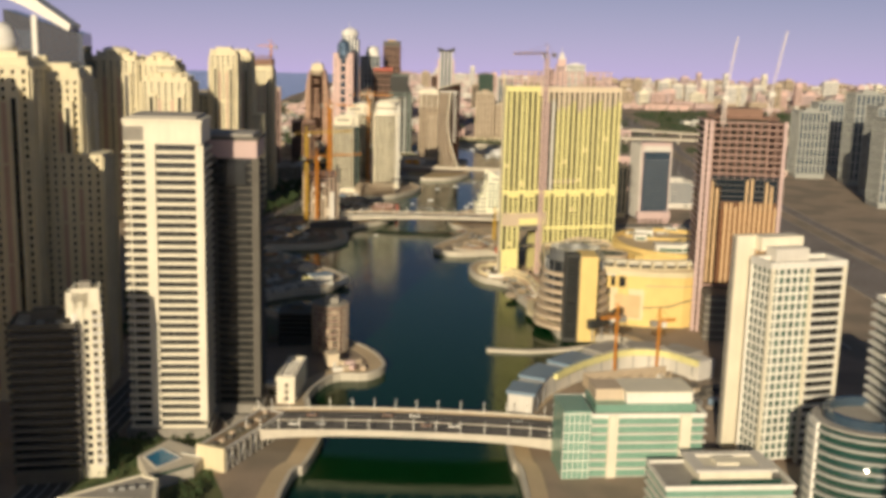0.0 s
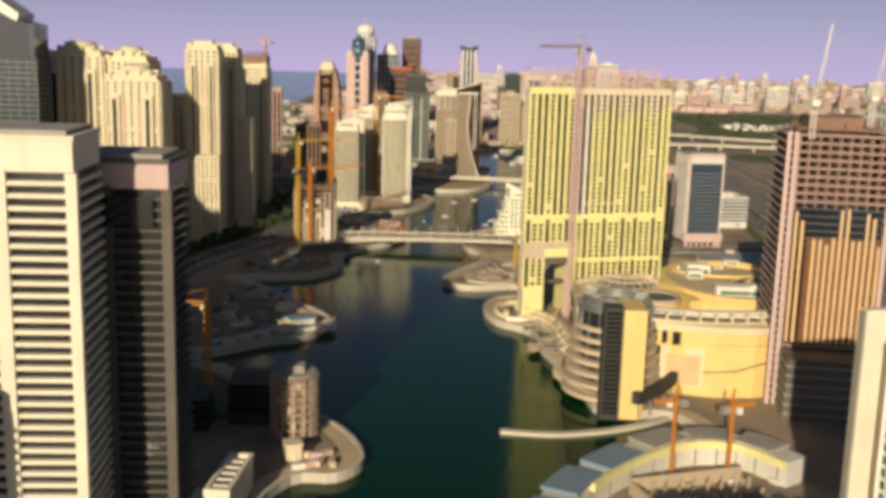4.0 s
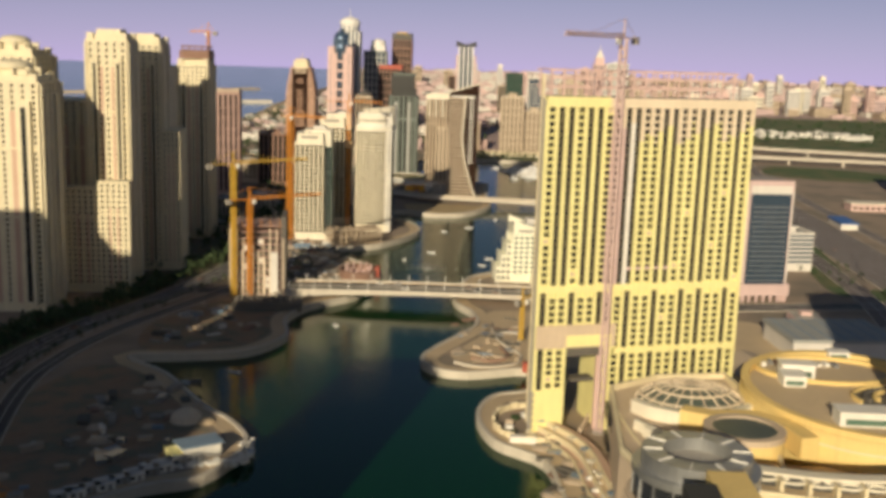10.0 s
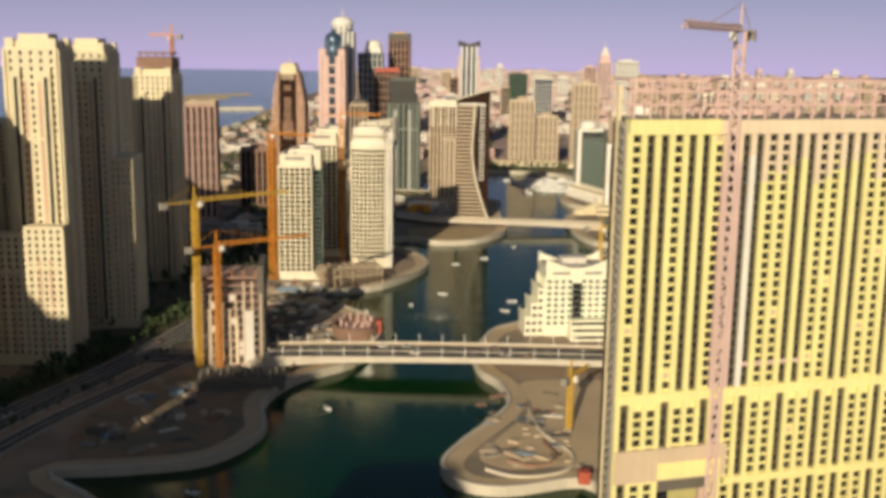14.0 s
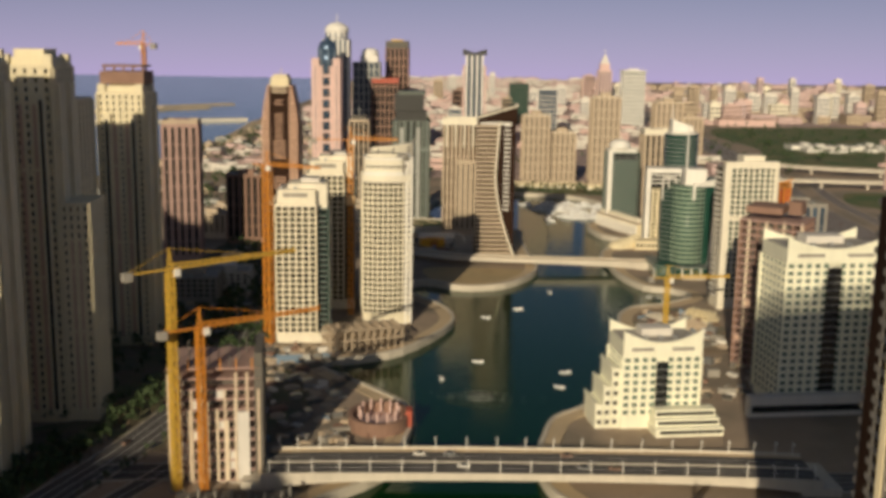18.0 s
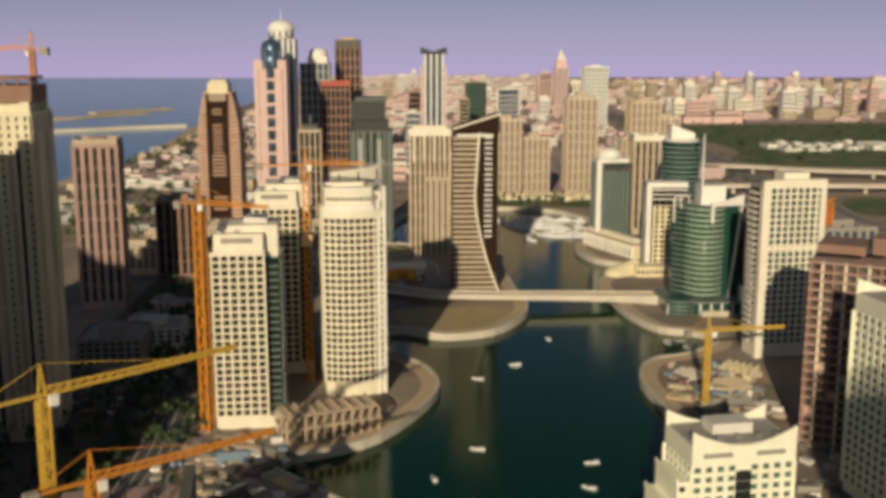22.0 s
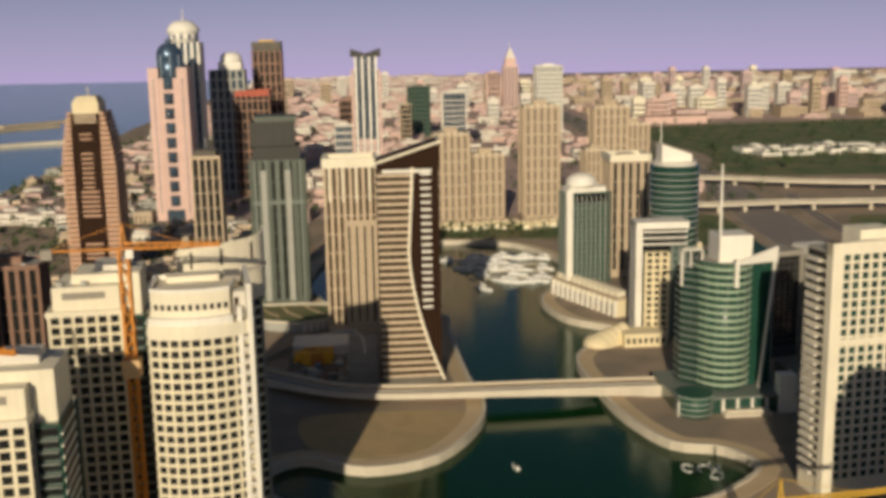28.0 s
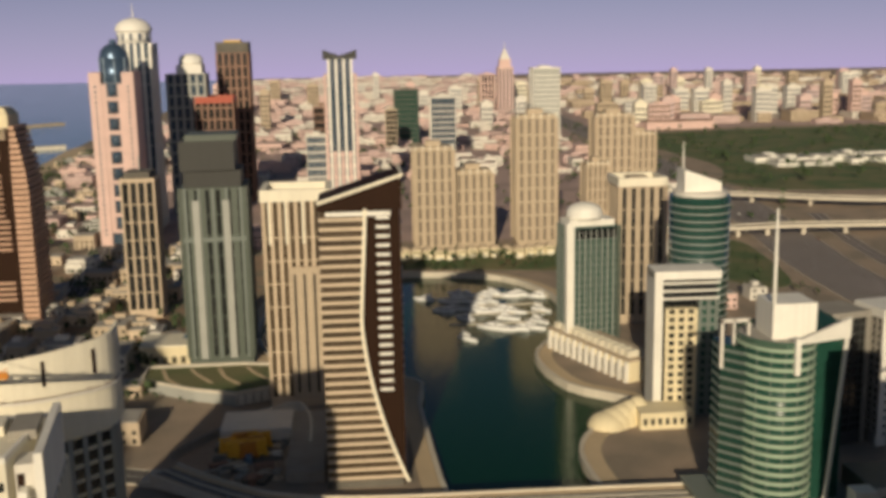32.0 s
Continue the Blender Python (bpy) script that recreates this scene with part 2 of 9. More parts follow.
# ---- mesh helpers ----
class Geo:
    """Collects boxes, prisms and cylinders into one mesh."""

    def __init__(self):
        self.v, self.f, self.smooth = [], [], []

    def add(self, verts, faces, smooth=False):
        k = len(self.v)
        self.v += verts
        self.f += [tuple(i + k for i in f) for f in faces]
        self.smooth += [smooth] * len(faces)
        return self

    def box(self, x0, x1, y0, y1, z0, z1):
        return self.prism([(x0, y0), (x1, y0), (x1, y1), (x0, y1)], z0, z1)

    def prism(self, outline, z0, z1, top=None, smooth=False):
        """An outline (anticlockwise) pulled up from z0 to z1; top: another outline of as many points."""
        n = len(outline)
        top = top or outline
        zs = z1 if isinstance(z1, (list, tuple)) else [z1] * n
        verts = [(x, y, z0) for x, y in outline] + [(x, y, z) for (x, y), z in zip(top, zs)]
        k = len(self.v)
        self.v += verts
        self.f += [tuple(k + i for i in reversed(range(n))), tuple(k + n + i for i in range(n))]
        self.f += [(k + i, k + (i + 1) % n, k + n + (i + 1) % n, k + n + i) for i in range(n)]
        self.smooth += [False, False] + [smooth] * n
        return self

    def cyl(self, x, y, r, z0, z1, n=20, r1=None, smooth=True):
        ring = [(math.cos(2 * math.pi * i / n), math.sin(2 * math.pi * i / n)) for i in range(n)]
        r1 = r if r1 is None else r1
        return self.prism([(x + r * a, y + r * b) for a, b in ring], z0, z1, [(x + r1 * a, y + r1 * b) for a, b in ring], smooth)

    def ring(self, outer, inner, z0, z1):
        """A closed band between two outlines of as many points."""
        n = len(outer)
        vs = [(x, y, z0) for x, y in outer] + [(x, y, z1) for x, y in outer] + [(x, y, z0) for x, y in inner] + [(x, y, z1) for x, y in inner]
        fs = []
        for i in range(n):
            j = (i + 1) % n
            fs += [(i, j, n + j, n + i), (2 * n + j, 2 * n + i, 3 * n + i, 3 * n + j), (n + i, n + j, 3 * n + j, 3 * n + i), (j, i, 2 * n + i, 2 * n + j)]
        return self.add(vs, fs)

    def beam(self, a, b, w=0.5, h=None):
        """A square bar from a to b."""
        a, b = Vector(a), Vector(b)
        d = (b - a).normalized()
        side = d.cross(Vector((0, 0, 1)))
        side = side.normalized() if side.length > 1e-4 else Vector((1, 0, 0))
        up = side.cross(d)
        h = h or w
        vs = []
        for p in (a, b):
            vs += [tuple(p + side * sx * w / 2 + up * sz * h / 2) for sx, sz in ((-1, -1), (1, -1), (1, 1), (-1, 1))]
        return self.add(vs, [(3, 2, 1, 0), (4, 5, 6, 7), (0, 1, 5, 4), (1, 2, 6, 5), (2, 3, 7, 6), (3, 0, 4, 7)])

    def dome(self, x, y, z, r, h, n=16, m=6):
        vs = [(x + r * math.cos(math.pi / 2 * j / m) * math.cos(2 * math.pi * i / n), y + r * math.cos(math.pi / 2 * j / m) * math.sin(2 * math.pi * i / n), z + h * math.sin(math.pi / 2 * j / m)) for j in range(m) for i in range(n)] + [(x, y, z + h)]
        fs = [(j * n + i, j * n + (i + 1) % n, (j + 1) * n + (i + 1) % n, (j + 1) * n + i) for j in range(m - 1) for i in range(n)]
        fs += [((m - 1) * n + i, (m - 1) * n + (i + 1) % n, m * n) for i in range(n)]
        return self.add(vs, fs, True)

    def mesh(self, name, mat):
        me = bpy.data.meshes.new(name)
        me.from_pydata(self.v, [], self.f)
        if any(self.smooth):
            me.polygons.foreach_set("use_smooth", self.smooth)
        me.materials.append(M[mat] if isinstance(mat, str) else mat)
        me.update()
        return me


SHARED = {}


def shared_box(name, sx, sy, sz, mat):
    """One mesh for all boxes of a size and material: x and y from the middle, z from the bottom."""
    key = (name, round(sx, 3), round(sy, 3), round(sz, 3), mat)
    if key not in SHARED:
        SHARED[key] = Geo().box(-sx / 2, sx / 2, -sy / 2, sy / 2, 0, sz).mesh(name, mat)
    return SHARED[key]


def piece(name, mesh, parent, loc=(0, 0, 0), rz=0.0, label=""):
    ob = new(name, mesh)
    ob.parent = parent
    ob.location, ob.rotation_euler = loc, (0, 0, rz)
    return tagged(ob, label=label) if label else ob


def part(name, geo, mat, parent, label="", kind="", loc=(0, 0, 0), rz=0.0):
    ob = piece(name, geo.mesh(name, mat), parent, loc, rz, label)
    return tagged(ob, kind=kind) if kind else ob


def thing(name, label, category, x=0, y=0, z=LAND, turn=0.0, group=""):
    ob = new(name)
    ob.location, ob.rotation_euler = (x, y, z), (0, 0, radians(turn))
    return tagged(ob, label, category, group)


def oval_at(cx, cy, rx, ry, n=32):
    return [(cx + rx * math.cos(b), cy + ry * math.sin(b)) for b in [2 * math.pi * i / n for i in range(n)]]


def spline(points, n=5, closed=False):
    """A smooth line through plan points."""
    out, k = [], len(points)
    for i in range(k if closed else k - 1):
        p = [Vector(points[(i + j) % k] if closed else points[min(max(i + j, 0), k - 1)]) for j in (-1, 0, 1, 2)]
        for s in range(n):
            t = s / n
            out.append(tuple(0.5 * (2 * p[1] + (p[2] - p[0]) * t + (2 * p[0] - 5 * p[1] + 4 * p[2] - p[3]) * t * t + (3 * p[1] - p[0] - 3 * p[2] + p[3]) * t ** 3)))
    return out if closed else out + [tuple(points[-1])]


def offset(line, d, closed=False):
    """The line moved d to its left."""
    out, k = [], len(line)
    for i in range(k):
        a = Vector(line[i - 1] if i or closed else line[0])
        b = Vector(line[(i + 1) % k] if i < k - 1 or closed else line[-1])
        t = (b - a)
        t = t.normalized() if t.length > 1e-6 else Vector((1, 0))
        out.append((line[i][0] - t.y * d, line[i][1] + t.x * d))
    return out


def strip(line, width, z0, z1, geo=None):
    """A flat band along a plan line, with thickness."""
    geo = geo or Geo()
    a, b, k = offset(line, width / 2), offset(line, -width / 2), len(line)
    vs = [(x, y, z) for (x, y), (p, q) in zip(a, b) for x, y, z in ((x, y, z0), (x, y, z1), (p, q, z1), (p, q, z0))]
    fs = [(0, 1, 2, 3), (4 * k - 1, 4 * k - 2, 4 * k - 3, 4 * k - 4)]
    for i in range(k - 1):
        fs += [(4 * i + j, 4 * i + 4 + j, 4 * i + 4 + (j + 1) % 4, 4 * i + (j + 1) % 4) for j in range(4)]
    return geo.add(vs, fs)


# ---- ground, water, shores ----
LEFT_BANK = [(-57, -400), (-57, 200), (-57, 357), (-52, 380), (-50, 419), (-62, 455), (-54, 488), (-38, 492), (-30, 507), (-38, 532), (-56, 556), (-90, 600), (-128, 626),
             (-114, 642), (-96, 660), (-78, 671), (-70, 702), (-81, 725), (-96, 741), (-123, 780), (-147, 802), (-125, 808), (-96, 819), (-82, 848), (-88, 880), (-80, 912), (-57, 940),
             (-50, 975), (-50, 1010), (-68, 1036), (-100, 1074), (-86, 1080), (-58, 1099), (-34, 1151), (-37, 1187), (-52, 1212), (-66, 1240), (-52, 1258), (-28, 1245), (0, 1254), (20, 1287), (25, 1318), (22, 1347), (20, 1424)]
FAR_BANK = [(20, 1462), (-20, 1478), (-46, 1500), (-60, 1560), (-50, 1640), (-10, 1690), (40, 1692), (90, 1672), (113, 1618), (110, 1565), (96, 1526)]
RIGHT_BANK = [(81, 1490), (88, 1445), (112, 1418), (90, 1394), (76, 1365), (77, 1319), (80, 1286), (90, 1256), (108, 1247), (114, 1228), (92, 1207), (71, 1196), (60, 1165), (61, 1113),
              (48, 1060), (25, 1020), (10, 1003), (4, 983), (-1, 955), (2, 930), (11, 910), (13, 882), (-5, 842), (-12, 820), (-6, 804), (11, 799), (38, 808),
              (44, 790), (36, 777), (22, 769), (15, 745), (22, 716), (40, 698), (45, 664), (59, 609), (66, 572), (95, 572), (104, 548), (88, 524), (58, 497), (38, 460), (27, 422), (27, 389), (30, 363), (30, 200), (30, -400)]
COAST = [(7000, -400), (7000, 6800), (-440, 6800), (-455, 3000), (-440, 2700), (-425, 2500), (-415, 2300), (-410, 2100), (-430, 1900), (-470, 1500), (-520, 1000), (-560, 300), (-580, -400)]
shore = spline(LEFT_BANK + FAR_BANK + RIGHT_BANK, 4)
ground = new("ground", Geo().prism(shore + COAST, -3.0, LAND).mesh("ground", "ground"))
tagged(ground, "dusty city ground with sandy building plots between the towers", "ground", kind="structure")
water = new("water", Geo().add([(-9000, -3000, 0), (7500, -3000, 0), (7500, 7500, 0), (-9000, 7500, 0)], [(0, 1, 2, 3)]).mesh("water", "water"))
tagged(water, "dark green calm marina water and sea", "water", kind="structure")


def outline_strip(name, line, width, z0, z1, mat, label, category):
    ob = new(name, strip(line, width, z0, z1).mesh(name, mat))
    return tagged(ob, label, category, kind="structure")


# stone edge and promenade all round the basin
outline_strip("quay", offset(shore, 0.7), 1.7, -2.5, LAND + 0.9, "quay", "pale stone quay edge along the marina basin", "quay")
outline_strip("promenade", offset(shore, 5.0), 6.4, LAND - 0.4, LAND + 0.25, "paving", "sandy paved promenade behind the quay", "promenade")


# ---- towers ----
def at_face(cx, cy, a, u, out):
    """The plan place u along a face and out in front of it; the face looks along (sin a, -cos a)."""
    return cx + math.cos(a) * u + math.sin(a) * out, cy + math.sin(a) * u - math.cos(a) * out


def face(parent, cx, cy, a, width, z0, z1, nf, nc, kind, wall, glass, each=True, proud=0.6, pier=0.38, sill=0.42, skip=None, merge=False):
    """One side of a tower. punch: piers with windows between; strip: piers with tall glazed strips; band: bare, for balcony bands;
    curtain: glass with thin mullions. each: every window is a piece of its own, otherwise they are joined."""
    fh, cw = (z1 - z0) / nf, width / nc
    joined, ribs = Geo(), Geo()
    ca, sa = math.cos(a), math.sin(a)

    def lay(geo, x, y, sx, sy, z, sz):
        geo.prism([(x + ca * p - sa * q, y + sa * p + ca * q) for p, q in ((-sx / 2, -sy / 2), (sx / 2, -sy / 2), (sx / 2, sy / 2), (-sx / 2, sy / 2))], z, z + sz)

    if kind in ("punch", "strip", "curtain"):
        pw = cw * pier if kind != "curtain" else 0.35
        out = proud if kind != "curtain" else 0.4
        for i in range(nc + 1):
            u = -width / 2 + i * cw
            x, y = at_face(cx, cy, a, u, out / 2)
            name = "mullion" if kind == "curtain" else "pier"
            if merge:
                lay(ribs, x, y, pw if 0 < i < nc else pw * 0.9, out + 0.1, z0, z1 - z0)
                continue
            piece(name, shared_box(name, pw if 0 < i < nc else pw * 0.9, out + 0.1, z1 - z0, wall), parent, (x, y, z0), a)
    if kind == "strip":
        for i in range(nc):
            x, y = at_face(cx, cy, a, -width / 2 + (i + 0.5) * cw, 0.03)
            if merge:
                lay(joined, x, y, cw * (1 - pier), 0.12, z0, z1 - z0 - 1)
                continue
            piece("glazing_strip", shared_box("glazing_strip", cw * (1 - pier), 0.12, z1 - z0 - 1, glass), parent, (x, y, z0), a)
    if kind == "punch":
        wide, tall = cw * (1 - pier), fh * (1 - sill)
        for j in range(nf):
            for i in range(nc):
                if skip and skip(i, j):
                    continue
                x, y = at_face(cx, cy, a, -width / 2 + (i + 0.5) * cw, 0.03)
                z = z0 + j * fh + fh * sill * 0.7
                if each:
                    piece("window", shared_box("window", wide, 0.12, tall, glass), parent, (x, y, z), a)
                else:
                    lay(joined, x, y, wide, 0.12, z, tall)
    if joined.v:
        part("side_glazing", joined, glass, parent, kind="stuff")
    if ribs.v:
        part("side_ribbing", ribs, wall, parent, kind="stuff")


def rect(w, d, g=0.0):
    return [(-w / 2 - g, -d / 2 - g), (w / 2 + g, -d / 2 - g), (w / 2 + g, d / 2 + g), (-w / 2 - g, d / 2 + g)]


def floors(parent, key, outer, inner, z0, fh, nf, tall, mat, name="floor_band", loc=(0, 0)):
    """The same band all round, floor by floor."""
    key = (name, key, mat, round(tall, 2))
    if key not in SHARED:
        SHARED[key] = Geo().ring(outer, inner, 0, tall).mesh(name, mat)
    for j in range(nf):
        piece(name, SHARED[key], parent, (loc[0], loc[1], z0 + j * fh))


def joined_floors(parent, outer, inner, z0, fh, nf, tall, mat):
    """The bands of a tower that stays far off, in one mesh."""
    g = Geo()
    for j in range(nf):
        g.ring(outer, inner, z0 + j * fh, z0 + j * fh + tall)
    part("floor_banding", g, mat, parent, kind="stuff")


def block(parent, w, d, z0, z1, nf, wall, glass, front=("punch", 8), side=("punch", 6), each=True, x=0.0, y=0.0, proud=0.6, pier=0.38, sill=0.42, back=True, shell=None, skip=None, far=False, bands=True):
    """A box-shaped body with four faces and a wall band, floor by floor, all round."""
    core = Geo().prism([(x + p, y + q) for p, q in rect(w, d)], z0, z1)
    glassy = front[0] in ("curtain", "band")
    part("body", core, shell or (glass if glassy else wall), parent)
    fh = (z1 - z0) / nf
    ring_out = {"punch": proud * 0.75, "strip": proud * 0.25, "curtain": 0.2, "band": proud}[front[0]]
    tall = {"punch": fh * sill * 0.75, "strip": fh * 0.16, "curtain": fh * 0.2, "band": fh * sill}[front[0]]
    key = (round(w, 2), round(d, 2), round(ring_out, 2))
    every = 3 if front[0] == "strip" else 2 if far else 1
    if bands and far:
        move = lambda line: [(p + x, q + y) for p, q in line]
        joined_floors(parent, move(rect(w, d, ring_out)), move(rect(w, d, -0.3)), z0, fh * every, nf // every, tall * every, wall)
    elif bands:
        floors(parent, key, rect(w, d, ring_out), rect(w, d, -0.3), z0, fh * every, nf // every, tall, wall, "balcony_band" if front[0] == "band" else "floor_band", (x, y))
    face(parent, x, y - d / 2, 0, w, z0, z1, nf, front[1], front[0], wall, glass, each, proud, pier, sill, skip, far)
    face(parent, x + w / 2, y, math.pi / 2, d, z0, z1, nf, side[1], side[0], wall, glass, False, proud, pier, sill, None, True)
    face(parent, x - w / 2, y, -math.pi / 2, d, z0, z1, nf, side[1], side[0], wall, glass, False, proud, pier, sill, None, True)
    if back:
        face(parent, x, y + d / 2, math.pi, w, z0, z1, nf, side[1], side[0], wall, glass, False, proud, pier, sill, None, True)


def roof(parent, w, d, z, mat="roofgrey", parapet="offwhite", x=0.0, y=0.0, plant=True, up=1.4):
    part("roof", Geo().prism([(x + p, y + q) for p, q in rect(w, d, -0.2)], z, z + 0.4), mat, parent)
    part("parapet", Geo().ring([(x + p, y + q) for p, q in rect(w, d, 0.75)], [(x + p, y + q) for p, q in rect(w, d, 0.1)], z - 0.3, z + up), parapet, parent)
    if plant:
        part("plant_room", Geo().box(x - w * 0.22, x + w * 0.2, y - d * 0.2, y + d * 0.25, z + 0.4, z + 4.2), parapet, parent)
        for k in range(3):
            piece("roof_unit", shared_box("roof_unit", 2.2, 1.6, 1.5, "steel"), parent, (x + w * (-0.34 + 0.3 * k), y - d * 0.34, z + 0.4))


def front_at(xl, yl, xr, yr, depth, turn=None):
    """Middle of the base and turn of a block whose front edge runs from left to right."""
    a = math.atan2(yr - yl, xr - xl) if turn is None else radians(turn)
    mx, my = (xl + xr) / 2, (yl + yr) / 2
    return mx - math.sin(a) * depth / 2, my + math.cos(a) * depth / 2, math.degrees(a), math.hypot(xr - xl, yr - yl)


def tower(name, label, xl, yl, xr, yr, depth, h, nf, wall, glass, front, side, each=False, turn=None, category="tower", group="", topped=True, **kw):
    x, y, a, w = front_at(xl, yl, xr, yr, depth, turn)
    t = thing(name, label, category, x, y, LAND, a, group)
    part("base", Geo().box(-w / 2 - 0.4, w / 2 + 0.4, -depth / 2 - 0.4, depth / 2 + 0.4, -0.5, 4.5), wall, t)
    kw.setdefault("pier", 0.38)
    kw.setdefault("far", yl > 1600 or yl < 300 or xl > 430)
    block(t, w, depth, 4.5, h, nf, wall, glass, front, side, each, **kw)
    if topped:
        roof(t, w, depth, h, "roofgrey", wall)
    return t, w


# ---- the near towers on the sea side ----
def striped_tower(label, xl, yl, xr, yr, depth, h, turn, wall, crown=None, tall=11, sill=0.36):
    x, y, a, w = front_at(xl, yl, xr, yr, depth, turn)
    t = thing("apartment_tower", label, "tower", x, y, LAND, a)
    top = h - tall
    part("podium", Geo().box(-w / 2 - 3, w / 2 + 3, -depth / 2 - 3, depth / 2 + 3, -0.5, 4), "greyconc", t)
    block(t, w, depth, 4, top, 34, wall, "glass", ("band", 6), ("band", 6), False, proud=1.5, sill=sill)
    for k, u in enumerate((-0.46, 0.46)):
        part("balcony_wall", Geo().box(w * u - 0.25, w * u + 0.25, -depth / 2 - 1.4, -depth / 2 + 0.3, 7, top), wall, t)
    part("stair_strip", Geo().box(-w * 0.24, -w * 0.10, -depth / 2 - 2.1, -depth / 2 + 0.5, 5, top + 1), wall, t)
    part("corner_pier", Geo().box(w / 2 - 1.0, w / 2 + 1.7, -depth / 2 - 1.7, -depth / 2 + 1.2, 7, top), wall, t)
    part("crown", Geo().box(-w / 2 - 0.9, w / 2 + 0.9, -depth / 2 - 1.6, depth / 2 + 0.9, top + 0.2, h - 2.5), crown or wall, t)
    part("crown_panel", Geo().box(-w / 2 - 1.0, -w * 0.26, -depth / 2 - 1.75, -depth / 2 - 1.5, top + 1.5, h - 4), "greyconc", t)
    part("roof_slab", Geo().box(-w / 2 - 1.4, w / 2 + 1.4, -depth / 2 - 2.0, depth / 2 + 1.4, h - 2.5, h - 1.2), wall, t)
    part("roof_garden", Geo().box(-w / 2 + 1, w / 2 - 1, -depth / 2, depth / 2, h - 1.2, h), "roofgrey", t)
    return t


striped_tower("tall cream apartment tower with striped balconies and blank crown", -124, 403, -97, 407, 24, 129, 5, "warmwhite")
# its neighbour, coloured dark for the shade on it, has a notched crown
t = striped_tower("apartment tower coloured dark for shade below a pale lit crown", -107, 435, -81, 437, 22, 120, 3, "darkconc", "rose", 10, 0.2)
part("crown_notch", Geo().box(-9, 9.5, -13.2, -12.4, 99, 108), "glass", t)

# low tower, coloured dark for the shade it stands in, with its white stair shaft
t, w = tower("apartment_tower", "low apartment tower in shade-dark colours below the striped one", -151, 352, -131, 359, 18, 58, 17, "darkconc", "glass", ("band", 5), ("band", 5), turn=12, proud=1.1)
t, w = tower("apartment_tower", "slim white apartment shaft with small balconies", -132.0, 361, -123.4, 363.2, 9, 66, 20, "warmwhite", "glass", ("punch", 3), ("band", 3), True, turn=14, pier=0.45, topped=False)
part("top_frame", Geo().ring(rect(w, 9, 0.3), rect(w, 9, -0.8), 63, 71), "warmwhite", t)
part("penthouse", Geo().box(-w / 2 - 2.2, w * 0.12, -4.8, 3.6, 60.5, 69.5), "warmwhite", t)
part("lift_house", Geo().box(-2.4, 1.6, -1.4, 2.4, 69.4, 72.5), "greyconc", t)
part("stair_rib", Geo().box(-w / 2 - 0.5, -w / 2 + 1.5, -5.2, -4.4, -0.5, 62), "white", t)
# dark strip laid on the front as the shade of a slot
part("stair_slot", Geo().box(-w / 2 + 1.9, -w / 2 + 3.0, -4.9, -4.4, 4, 58), "recess_shade", t, "slot strip coloured dark for its shade")
for j in range(19):
    piece("balcony", shared_box("balcony", 3.6, 2.0, 1.1, "offwhite"), t, (w / 2 - 0.6, -5.0, 5 + j * 3.08))
    piece("balcony_recess", shared_box("balcony_recess", 3.2, 0.3, 2.0, "recess_shade"), t, (w / 2 - 0.8, -4.75, 6.2 + j * 3.08))
    piece("side_balcony", shared_box("side_balcony", 1.8, 4.0, 1.1, "greyconc"), t, (-w / 2 - 0.9, -1.4, 5 + j * 3.08))


